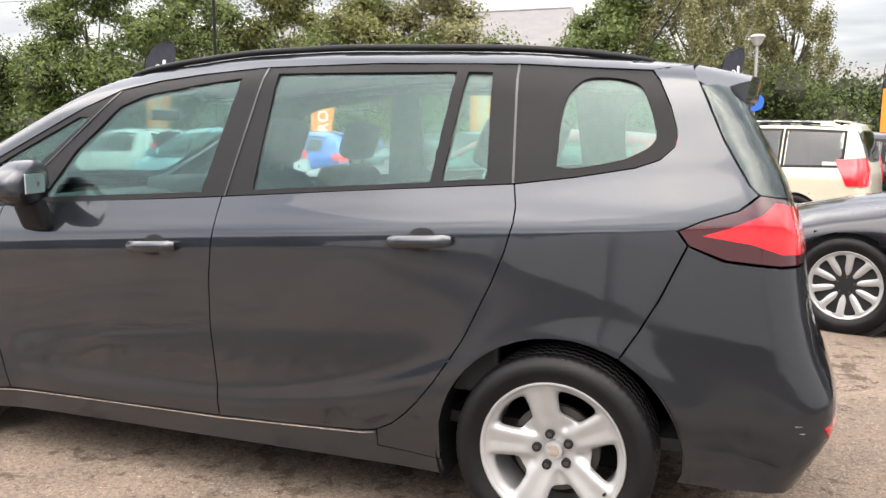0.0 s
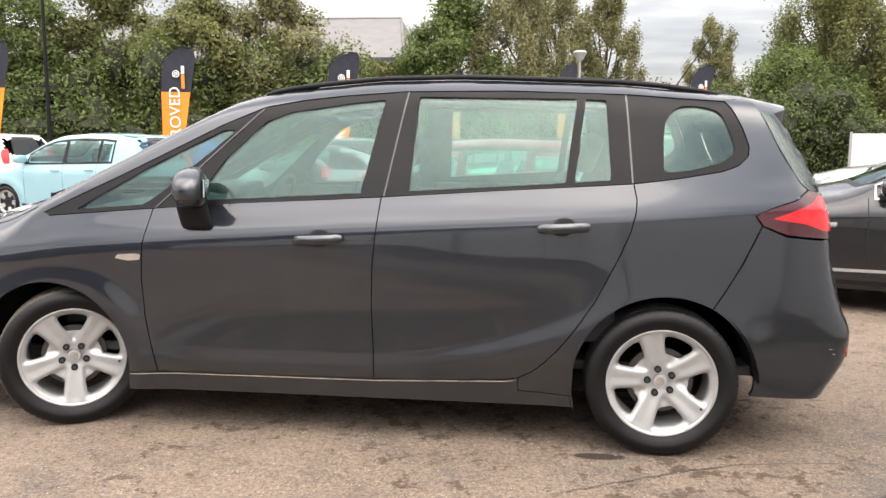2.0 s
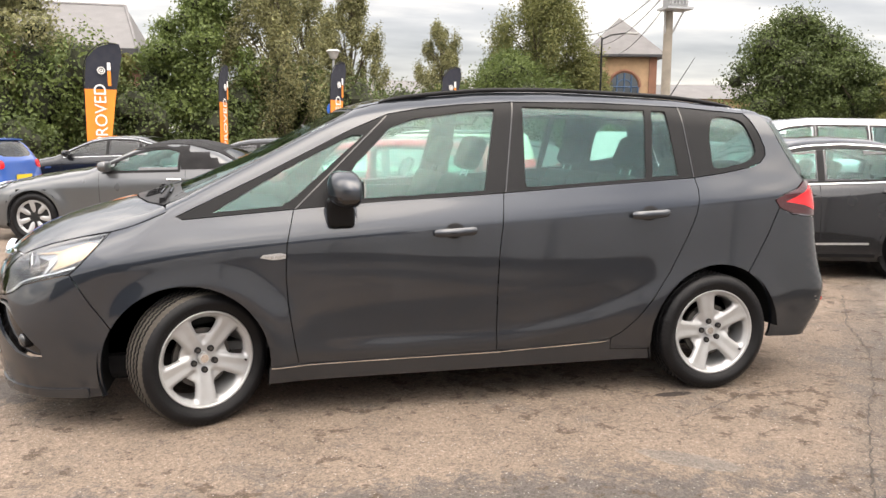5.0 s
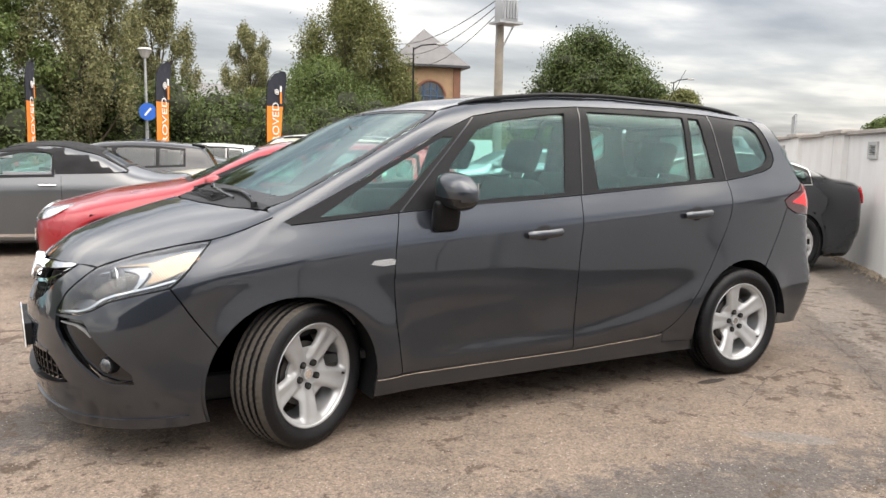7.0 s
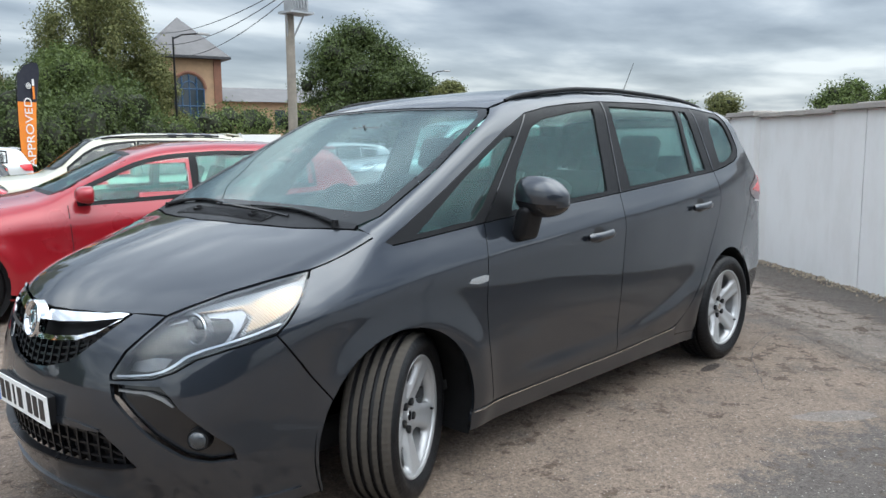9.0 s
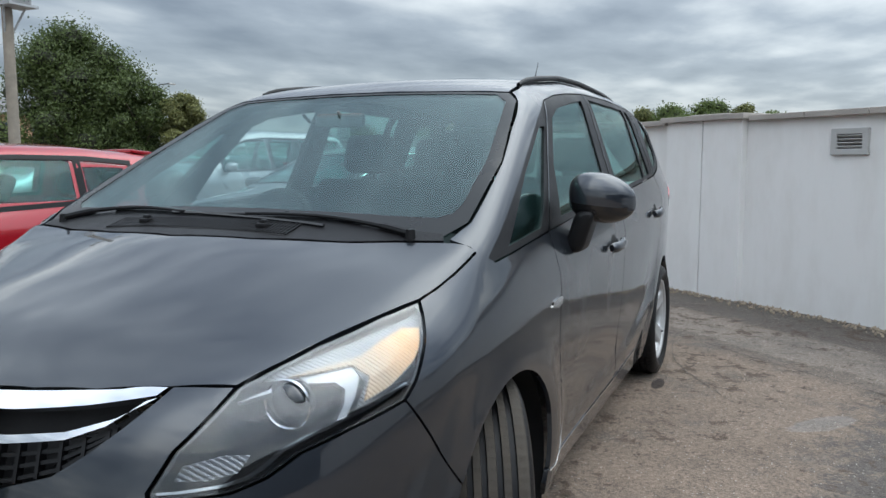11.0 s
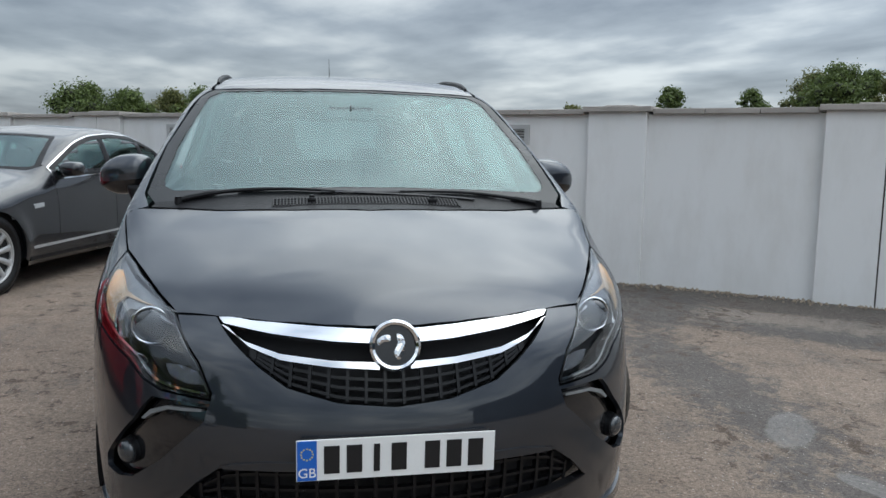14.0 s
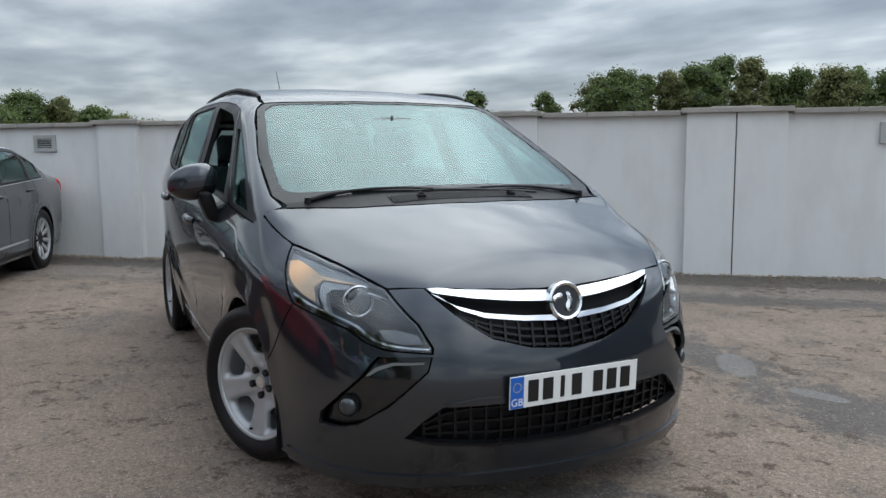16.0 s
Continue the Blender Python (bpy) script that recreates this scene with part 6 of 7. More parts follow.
    for d, nxt in ((d0, d1), (d1, d2)):
        if nxt is not None:
            hx = nxt - .16
            for s in (-1, 1):
                ps = on_side(F, np.stack([np.linspace(hx - .10, hx + .08, 7), np.full(7, float(B.belt(hx)) - .11)], 1))
                ps[:, 1] -= .03 - .018 * (np.linspace(-1, 1, 7)) ** 4
                ps[:, 1] *= -s
                part("door_handle", tube(ps, .012, 8), colour if not sp.get("soft") else M["chrome"], car, "", True)
    for s in (-1, 1):
        my = s * (W + .045)
        mx, mz = sp["cowl"] + .32, float(B.belt(sp["cowl"] + .32)) + .075
        bm = bmesh.new()
        bmesh.ops.create_uvsphere(bm, u_segments=18, v_segments=12, radius=1)
        for v in bm.verts:
            q = lambda a, k: math.copysign(abs(a) ** k, a)
            x, y, z = q(v.co.x, .75), q(v.co.y, .7), q(v.co.z, .7)
            v.co = (mx + (x * .3 if x > 0 else x) * .11, my + y * .115, mz + z * .07)
        part("door_mirror", bm, colour, car, "", True)
        part("mirror_foot", tube([(mx, s * (W - .10), mz - .07), (mx, s * (W - .02), mz - .05)], [.03, .025], 8), M["trim"], car)
    # lamps, grille, plate
    l0, l1 = sp["lamp_z"]
    t0, t1 = sp["tail_z"]
    for s in (-1, 1):
        k = np.array([s, 1])
        hl = curve_through(deg([(34, l0), (46, l0 + .02), (58, l0 + .07), (66, l1 + .03), (56, l1 + .02), (44, l1), (35, l1 - .02)]), 3) * k
        panel("headlamp", nose, F, [hl], M["lamp_glass"], car, off=.014, thick=.004, gap=.06, seam=0)
        panel("headlamp_bowl", nose, F, [shrink(hl, .006)], M["reflector"], car, off=.010, thick=.01, gap=.06, seam=0)
        tl = curve_through(deg([(30 if sp["back"] or sp["ends"][1] > 2 else 40, t0 + .02), (36 if sp["back"] else 43, t0), (37 if sp["back"] else 47, t0 + .02), (38 if sp["back"] else 50, t1 - .03), (36 if sp["back"] else 46, t1), (31 if sp["back"] or sp["ends"][1] > 2 else 41, t1)]), 3) * k
        panel("tail_lamp", tail, F, [tl], M["lamp_red"], car, off=.014, thick=.03, gap=.03, seam=0)
    gr = both(deg([(0, l0 - .05), (14, l0 - .04), (20, l0), (22, l1 - .02), (16, l1), (0, l1 + .005)]))
    panel("grille", nose, F, [gr], M["cavity"], car, off=.010, thick=.03, gap=.04)
    panel("grille_rim", nose, F, [shrink(gr, -.012), gr], M["chrome"], car, off=.016, thick=.03, gap=.04, seam=0)
    panel("lower_intake", nose, F, [both(deg([(0, .30), (26, .31), (34, .36), (30, .43), (0, .42)]))], M["cavity"], car, off=.010, thick=.03, gap=.04)
    if plate:
        xf, xb = float(B.nose(.46)) - .012, float(B.tail(.62)) + .012
        part("number_plate", block((.006, .52, .11), (xf, 0, .46)), M["plate_white"], car, "white number plate")
        part("rear_plate", block((.006, .52, .11), (xb, 0, .64)), M["plate_yellow"], car, "yellow number plate")
    if sp.get("soft"):
        hood = both([(0, .06), (W * .60, .07), (W * .70, .4), (W * .74, 1.0), (W * .70, 1.40), (0, 1.46)])
        panel("fabric_hood", swap, F, [hood, sp["back_line"]], M["soft_top"], car, off=.008, thick=.01, gap=.08)
        xs = np.linspace(.0, 1.45, 16)
        low = B.belt(xs) + .015
        up = np.maximum(B.top(xs) - .05, low + .02)
        panel("hood_side", on_side, F, [np.concatenate([np.stack([xs[7:], low[7:]], 1), np.stack([xs, up], 1)[::-1], [[.0, float(B.top(0.)) - .06], [.40, 1.255], [.63, 1.20], [.66, float(low[7])]]])], M["soft_top"], car, off=.009, thick=.01, gap=.08, seam=0, mirror=True)
    if rails:
        for s in (-1, 1):
            xs = np.linspace(-.1, 1.7, 14)
            ps = on_top(F, np.stack([xs, np.full(14, W * .68)], 1))
            ps[:, 2] += .03
            ps[:, 1] *= s
            part("roof_rail", tube(ps, .014, 8), M["trim"], car, "", True)
    if inside_too:
        part("cabin_floor", block((2.6, W * 1.5, .04), (.4, 0, .34)), M["plastic"], car)
        part("dashboard", block((.4, W * 1.5, .34), (sp["cowl"] + .30, 0, float(B.belt(0)) - .19), .06, None, 3), M["plastic"], car, "", True)
        for y in (-.36, .36):
            seat(car, sp["cowl"] + .98, y, .30 + sp["floor_up"] if "floor_up" in sp else .32, .48, .56)
        if not sp.get("soft"):
            for y in (-.36, .36):
                seat(car, sp["cowl"] + 1.85, y, .36, .48, .52)
    return car


M["plate_yellow"] = mat("plate_yellow", (0.75, 0.56, 0.03), 0.4, vary=0.04)
M["soft_top"] = mat("black_hood_cloth", (0.012, 0.012, 0.013), 0.9, bump=0.4, bump_scale=300)

parked_car("saloon_car", SALOON, M["paint_charcoal"], (4.27, 3.09), -17, "dark charcoal saloon car with silver multi-spoke wheels beside the white wall")
parked_car("hatchback_car", HATCH, M["paint_red"], (-.15, 4.15), -15, "bright red hatchback car with dark-spoked alloy wheels", face=M["dark_alloy"])
parked_car("convertible_car", CABRIO, M["paint_mid"], (-2.4, 7.25), -15, "mid grey convertible car with closed black fabric hood")
parked_car("small_car", SMALL, M["paint_sky"], (-6.84, 8.74), -13, "pale sky-blue small hatchback car")
parked_car("offroad_car", OFFROAD, M["paint_silver"], (7.9, 7.6), -17, "silver boxy off-road car with black pillars", rails=False)
FAR = [("dark_hatchback", HATCH, "paint_charcoal", (-1.2, 10.6), "dark grey hatchback car parked behind the convertible"), ("saloon_car", SALOON, "paint_black", (-.6, 13.6), "blue-black saloon car with red tail lamps"),
       ("white_hatchback", HATCH, "paint_white", (1.9, 18.6), "white hatchback car with red tail lamps"), ("blue_hatchback", HATCH, "paint_blue", (-7.3, 12.2), "bright blue hatchback car with dark windows"),
       ("white_car", SMALL, "paint_white", (-11.2, 11.6), "white small car parked by the hedge"), ("offroad_car", OFFROAD, "paint_cream", (1.5, 8.3), "cream off-road car with black roof and rails"),
       ("grey_hatchback", HATCH, "paint_charcoal", (2.9, 10.5), "dark grey hatchback car with red tail lamps"), ("silver_hatchback", HATCH, "paint_silver", (8.6, 13.0), "silver hatchback car among parked cars"),
       ("dark_saloon", SALOON, "paint_charcoal", (-4.4, 15.4), "dark grey saloon car near the hedge"), ("black_hatchback", HATCH, "paint_black", (10.2, 9.6), "black hatchback car beside the silver ones"),
       ("silver_saloon", SALOON, "paint_silver", (12.4, 13.6), "silver saloon car among parked cars")]
for n, kind, colour, where, label in FAR:
    far = parked_car(n, kind, M[colour], where, -15, label, inside_too=False, rails=kind is OFFROAD)
    if kind is OFFROAD:
        far.scale = (.88, .88, .86)
        panel("roof_panel", lambda fld, q: on_top(fld, q[:, ::-1]), OFFROAD["shape"].field, [both([(0, -.2), (.60, -.18), (.66, .3), (.66, 1.9), (.5, 2.1), (0, 2.12)])], M["gloss_black"], far, off=.005, gap=.15, label="black roof panel")


# ---- trees, hedge, buildings, flags and poles ----
def leaf_material(name, colour):
    """Leaves that let some light through, with colour that changes from leaf to leaf and over the crown."""
    m = bpy.data.materials.new(name)
    m.use_nodes = True
    nt = m.node_tree
    nt.nodes.clear()
    N, L = nt.nodes.new, nt.links.new
    out, mix, df, tl = N("ShaderNodeOutputMaterial"), N("ShaderNodeMixShader"), N("ShaderNodeBsdfPrincipled"), N("ShaderNodeBsdfTranslucent")
    df.inputs["Roughness"].default_value, df.inputs["Specular IOR Level"].default_value = 0.55, 0.35
    geo, co, n = N("ShaderNodeNewGeometry"), N("ShaderNodeTexCoord"), N("ShaderNodeTexNoise")
    n.inputs["Scale"].default_value, n.inputs["Detail"].default_value = 0.6, 3
    L(co.outputs["Object"], n.inputs["Vector"])
    a = N("ShaderNodeMath"); a.operation = "ADD"
    L(geo.outputs["Random Per Island"], a.inputs[0]); L(n.outputs["Fac"], a.inputs[1])
    r = N("ShaderNodeMapRange"); r.inputs[1].default_value, r.inputs[2].default_value = 0.35, 1.25
    L(a.outputs[0], r.inputs[0])
    ramp = N("ShaderNodeValToRGB")
    e = ramp.color_ramp.elements
    e[0].color = (*[v * 0.55 for v in colour], 1)
    e[1].color = (colour[0] * 1.7, colour[1] * 1.5, colour[2] * 1.3, 1)
    L(r.outputs[0], ramp.inputs[0])
    L(ramp.outputs[0], df.inputs["Base Color"]); L(ramp.outputs[0], tl.inputs["Color"])
    mix.inputs[0].default_value = 0.35
    L(df.outputs[0], mix.inputs[1]); L(tl.outputs[0], mix.inputs[2]); L(mix.outputs[0], out.inputs[0])
    return m


M["leaf"] = leaf_material("leaves_green", (0.090, 0.134, 0.046))
M["leaf_olive"] = leaf_material("leaves_olive", (0.126, 0.148, 0.062))
M["leaf_dark"] = leaf_material("leaves_dark", (0.062, 0.094, 0.034))
M["leaf_grey"] = leaf_material("leaves_grey_green", (0.165, 0.182, 0.100))
# near-black, so the gaps between leaves get their shade from this colour
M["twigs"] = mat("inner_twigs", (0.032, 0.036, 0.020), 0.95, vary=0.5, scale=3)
M["bark"] = mat("bark", (0.10, 0.08, 0.06), 0.9, vary=0.4, scale=8, bump=0.6, bump_scale=30)
M["slate"] = mat("slate_roof", (0.17, 0.165, 0.165), 0.8, vary=0.3, scale=1.5, bump=0.4, bump_scale=20)
M["brick"] = mat("tan_brick", (0.42, 0.28, 0.17), 0.85, vary=0.22, scale=2.5, bump=0.3, bump_scale=40)
M["brick_dark"] = mat("red_brick", (0.24, 0.12, 0.08), 0.85, vary=0.25, scale=2.5)
M["fascia"] = mat("dark_fascia", (0.05, 0.05, 0.055), 0.6)
M["blue_frame"] = mat("blue_frame", (0.04, 0.10, 0.20), 0.5)
M["pane_far"] = mat("far_glass", (0.03, 0.045, 0.06), 0.08, coat=0.5)
M["wood_pole"] = mat("wood_pole", (0.25, 0.22, 0.18), 0.9, vary=0.3, scale=4, bump=0.5, bump_scale=40)
M["galv"] = mat("galvanised", (0.40, 0.41, 0.42), 0.5, 0.5)
M["flag_navy"] = mat("navy_cloth", (0.022, 0.024, 0.036), 0.8, vary=0.15, bump=0.2)
M["flag_orange"] = mat("orange_cloth", (0.80, 0.25, 0.03), 0.75, vary=0.10, bump=0.2)
M["flag_white"] = mat("white_print", (0.80, 0.80, 0.78), 0.7, vary=0.05)


def leaves(rng, lobes, count, size, droop=0.0, fuzz=0.75):
    """Vertices and faces of many folded leaves spread through the lobes (centre, radii)."""
    w = np.array([l[1][0] * l[1][1] + l[1][0] * l[1][2] for l in lobes])
    pick = rng.choice(len(lobes), count, p=w / w.sum())
    c = np.array([l[0] for l in lobes])[pick]
    r = np.array([l[1] for l in lobes])[pick]
    d = rng.normal(size=(count, 3))
    d /= np.linalg.norm(d, axis=1)[:, None]
    depth = 1 - fuzz * rng.random(count) ** (1.6 if fuzz > .5 else 2.2)
    # ragged surface
    rag = 1 + 0.16 * np.sin(d[:, 0] * 7 + c[:, 1] * 3) * np.cos(d[:, 2] * 6 + c[:, 0]) + 0.27 * fuzz * rng.normal(size=count)
    p = c + d * r * (depth * rag)[:, None]
    n = d + rng.normal(size=(count, 3)) * 0.8
    n[:, 2] += 0.5
    n /= np.linalg.norm(n, axis=1)[:, None]
    t = np.cross(n, rng.normal(size=(count, 3)))
    t /= np.linalg.norm(t, axis=1)[:, None]
    if droop:
        t[:, 2] -= droop
        t /= np.linalg.norm(t, axis=1)[:, None]
    b = np.cross(n, t)
    s = size * (0.6 + 0.8 * rng.random(count))[:, None]
    lift = n * s * 0.18
    v = np.stack([p - t * s * .5, p + b * s * .30 + lift, p + t * s * .5, p - b * s * .30 + lift], 1).reshape(-1, 3)
    i = np.arange(count)[:, None] * 4
    f = np.concatenate([i + np.array([[0, 1, 2]]), i + np.array([[0, 2, 3]])])
    return v, f


def fast_mesh(name, v, f, material):
    me = bpy.data.meshes.new(name)
    me.vertices.add(len(v)); me.loops.add(len(f) * 3); me.polygons.add(len(f))
    me.vertices.foreach_set("co", np.asarray(v, np.float32).ravel())
    me.loops.foreach_set("vertex_index", np.asarray(f, np.int32).ravel())
    me.polygons.foreach_set("loop_start", np.arange(0, len(f) * 3, 3, dtype=np.int32))
    me.polygons.foreach_set("loop_total", np.full(len(f), 3, np.int32))
    me.materials.append(material)
    me.update()
    me.validate()
    return me


def shade_mass(rng, lobes, k):
    """Rough lumps for the twigs inside a crown, with the shade between leaves as their dark colour."""
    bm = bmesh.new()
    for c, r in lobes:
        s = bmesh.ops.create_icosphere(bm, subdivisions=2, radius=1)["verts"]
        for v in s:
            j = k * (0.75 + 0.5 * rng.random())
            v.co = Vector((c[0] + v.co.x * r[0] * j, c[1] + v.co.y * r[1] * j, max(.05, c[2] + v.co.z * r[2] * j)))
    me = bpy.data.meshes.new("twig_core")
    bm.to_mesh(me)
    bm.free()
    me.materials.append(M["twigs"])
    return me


def tree(name, at, height, spread, material, label, seed, count=9000, size=.14, wispy=False, base=0.12, many=16):
    """A tapered trunk with limbs and a crown of leaf lobes of uneven outline."""
    rng = np.random.default_rng(seed)
    t = thing(name, pose(at[0], at[1], 0), label, "tree", "trees round the yard")
    top = height * (.92 if wispy else .72)
    line = [(0, 0, 0)] + [(rng.normal() * .12 * k, rng.normal() * .12 * k, top * k / 4) for k in range(1, 5)]
    wood = [tube(curve_through(line, 4, False), np.linspace(height * .022, height * .004, 17).tolist(), 8)]
    lobes = []
    n = many * (4 if wispy else 3)
    for k in range(n):
        rel = (k + rng.random()) / n
        h = height * (base + (1 - base) * rel * .95)
        wide = spread * (math.sin(math.pi * min(1, rel * .82 + .16)) ** .65)
        reach = wide * math.sqrt(rng.random()) * .85
        a = rng.random() * math.tau
        tip = np.array([math.cos(a) * reach, math.sin(a) * reach, h])
        start = np.array([tip[0] * .1, tip[1] * .1, max(.3, h - reach * .8 - .22 * height * rng.random())])
        mid = (start + tip) / 2 + rng.normal(size=3) * .12
        if start[2] < top and k % (2 if wispy else 3) == 0:
            wood.append(tube(curve_through([start, mid, tip], 3, False), np.linspace(height * .007, height * .0015, 7).tolist(), 5))
        r = spread * rng.uniform(.17, .33) * (.62 if wispy else 1)
        lobes.append((tip, np.array([r, r, r * (2.1 if wispy else .75)])))
    part("trunk", join(*wood), M["bark"], t, "", True)
    v, f = leaves(rng, lobes, count, size, .35 if wispy else .1)
    tagged(link("crown", fast_mesh("crown", v, f, material), t), kind="stuff")
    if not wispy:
        tagged(link("twig_core", shade_mass(rng, lobes, .40), t), kind="stuff")
    return t


def hedge(name, a, b, depth, height, material, label, seed, count):
    """A run of dense, uneven bushes: dark lumps for inner branches and shade under many small leaves."""
    rng = np.random.default_rng(seed)
    a, b = np.array(a, float), np.array(b, float)
    n = int(np.linalg.norm(b - a) / 1.1)
    lobes = []
    for i in range(n):
        for lev in range(3):
            p = a + (b - a) * (i + rng.random()) / n
            h = height * (.8 + .35 * rng.random())
            z = h * (.2 + .3 * lev)
            lobes.append((np.array([p[0], p[1] + rng.normal() * depth * .3 + lev * .3, z]), np.array([1.1, depth * .6, h * .30])))
    v, f = leaves(rng, lobes, count, .145, 0.0, 0.45)
    ob = link(name, fast_mesh(name, v, f, material))
    tagged(link("hedge_twigs", shade_mass(rng, lobes, .58)), "dark lumps for twigs and shade inside the hedge", "hedge", kind="stuff")
    return tagged(ob, label, "hedge", kind="stuff")


hedge("hedge", (-34, 22.5), (-6, 26.5), 2.2, 4.6, M["leaf"], "tall dense green hedge behind the parked cars", 3, 80000)
hedge("hedge", (-6, 26.5), (14, 32), 2.2, 3.6, M["leaf_dark"], "dark green hedge under the trees", 4, 45000)
hedge("bramble", (-30, 20.8), (-8, 24.0), 1.2, 2.2, M["leaf_dark"], "low dark bramble along the hedge foot", 5, 26000)
hedge("hedge", (14, 32), (30, 34), 2.0, 3.0, M["leaf"], "low green hedge along the road", 6, 20000)
TREES = [((-20, 25), 8.5, 3.2, "leaf", 0), ((-16.5, 27), 8.0, 3.0, "leaf_olive", 0), ((-12.6, 26.5), 7.0, 2.8, "leaf_olive", 0), ((-9.6, 27.5), 7.4, 2.8, "leaf_grey", 0), ((-25, 25), 8.5, 3.4, "leaf", 0),
         ((-2.6, 28.5), 7.4, 2.6, "leaf", 0), ((.0, 28.5), 7.9, 2.3, "leaf_grey", 1), ((1.5, 33), 9.0, 2.3, "leaf_grey", 1), ((3.7, 33.6), 8.6, 2.0, "leaf_grey", 1), ((10.6, 43.8), 8.5, 1.9, "leaf_grey", 1),
         ((16.9, 43.5), 11.0, 4.3, "leaf_olive", 1), ((14.6, 42.0), 6.4, 4.2, "leaf", 0), ((19.6, 43.0), 6.4, 2.6, "leaf_olive", 0), ((10.4, 42.0), 4.6, 2.2, "leaf_olive", 0), ((-6.5, 28), 4.6, 2.2, "leaf_olive", 0),
         ((27.8, 33.2), 8.1, 4.3, "leaf_dark", 2), ((29.6, 27.8), 4.7, 1.7, "leaf_olive", 0), ((28.9, 30.4), 5.8, 2.7, "leaf_dark", 0)]
for i, (at, h, sp, lf, wisp) in enumerate(TREES):
    tree("tree", at, h, sp, M[lf], {"leaf": "green broadleaf tree in full leaf", "leaf_olive": "olive-green tree with a loose crown", "leaf_grey": "grey-green willow with thin upright branches", "leaf_dark": "dark green dense broadleaf tree"}[lf], 20 + i, 70000 if wisp == 2 or sp > 4 else 34000, .15 if sp > 4 else .135 if wisp != 1 else .11, wisp == 1, .03 if wisp == 2 else .12, 40 if wisp == 2 else 26 if sp > 4 else 16)
# the far belt beyond the wall: bearing from the yard, height of each crown
BELT = [(-3.2, 3.6), (-5.2, 3.2), (-1.6, 4.3), (0.4, 4.8), (2.4, 5.1), (4.6, 4.9), (7.0, 4.6), (9.6, 4.7), (12.4, 4.9), (20.4, 4.3), (22.2, 3.9), (26.8, 3.7), (-20.6, 4.2), (-27.2, 5.6), (-32.4, 5.4),
        (-36.0, 6.3), (-37.4, 6.9), (-39.0, 6.3), (-40.8, 6.6), (-42.4, 6.9), (-44.2, 7.4), (-46.0, 7.3), (-47.4, 6.0), (-49.0, 6.3), (-50.8, 6.5), (-52.4, 6.2), (-54.2, 6.0), (-56.0, 6.6), (-58.4, 7.0)]
for i, (turn, h) in enumerate(BELT):
    r, lone = 57 + 3 * math.sin(i * 2.3), turn in (-20.6, -27.2, -32.4)
    tree("tree", (-4.6 + r * math.cos(radians(turn)), 1.2 + r * math.sin(radians(turn))), h * r / 57, 1.5 if lone else 2.3 + .5 * math.sin(i * 1.7), M["leaf" if i % 3 else "leaf_olive"], "distant green tree beyond the wall", 60 + i, 9000 if lone else 16000, .17, False, .10, 26)


def slate_building():
    b = thing("slate_building", pose(0, 0, 0), "low brick building with a grey slate hipped roof", "building")
    x0, x1, y0, y1, ze, zr = -34, -6.6, 37, 49, 5.6, 8.5
    part("wall", block((x1 - x0 - 1, y1 - y0 - 1, ze), ((x0 + x1) / 2, (y0 + y1) / 2, ze / 2)), M["brick_dark"], b)
    bm = bmesh.new()
    e = .5
    lo = [bm.verts.new(p) for p in ((x0 - e, y0 - e, ze), (x1 + e, y0 - e, ze), (x1 + e, y1 + e, ze), (x0 - e, y1 + e, ze))]
    r = [bm.verts.new(p) for p in ((x0 + 6, 43, zr), (x1 - .8, 43, zr))]
    for f in ((lo[0], lo[1], r[1], r[0]), (lo[1], lo[2], r[1]), (lo[2], lo[3], r[0], r[1]), (lo[3], lo[0], r[0]), (lo[3], lo[2], lo[1], lo[0])):
        bm.faces.new(f)
    part("roof", bm, M["slate"], b)
    part("ridge", join(tube([(x0 + 6, 43, zr), (x1 - .8, 43, zr)], .09, 6), tube([(x1 - .8, 43, zr), (x1 + e, y0 - e, ze)], .09, 6)), M["slate"], b)
    part("fascia", join(block((x1 - x0 + 1, .08, .28), ((x0 + x1) / 2, y0 - e, ze - .15)), block((.08, y1 - y0 + 1, .28), (x1 + e, (y0 + y1) / 2, ze - .15))), M["fascia"], b)
    for i in range(9):
        w = part("window", block((1.3, .06, 1.3), (x1 - 1.6 - i * 2.8, y0 + .48, 3.9)), M["pane_far"], b)
        part("frame", join(*[block((1.5, .1, .1), (x1 - 1.6 - i * 2.8, y0 + .46, 3.9 + s * .68)) for s in (-1, 1)], *[block((.1, .1, 1.4), (x1 - 1.6 - i * 2.8 + s * .68, y0 + .46, 3.9)) for s in (-1, 0, 1)]), M["flag_white"], w)
    return b


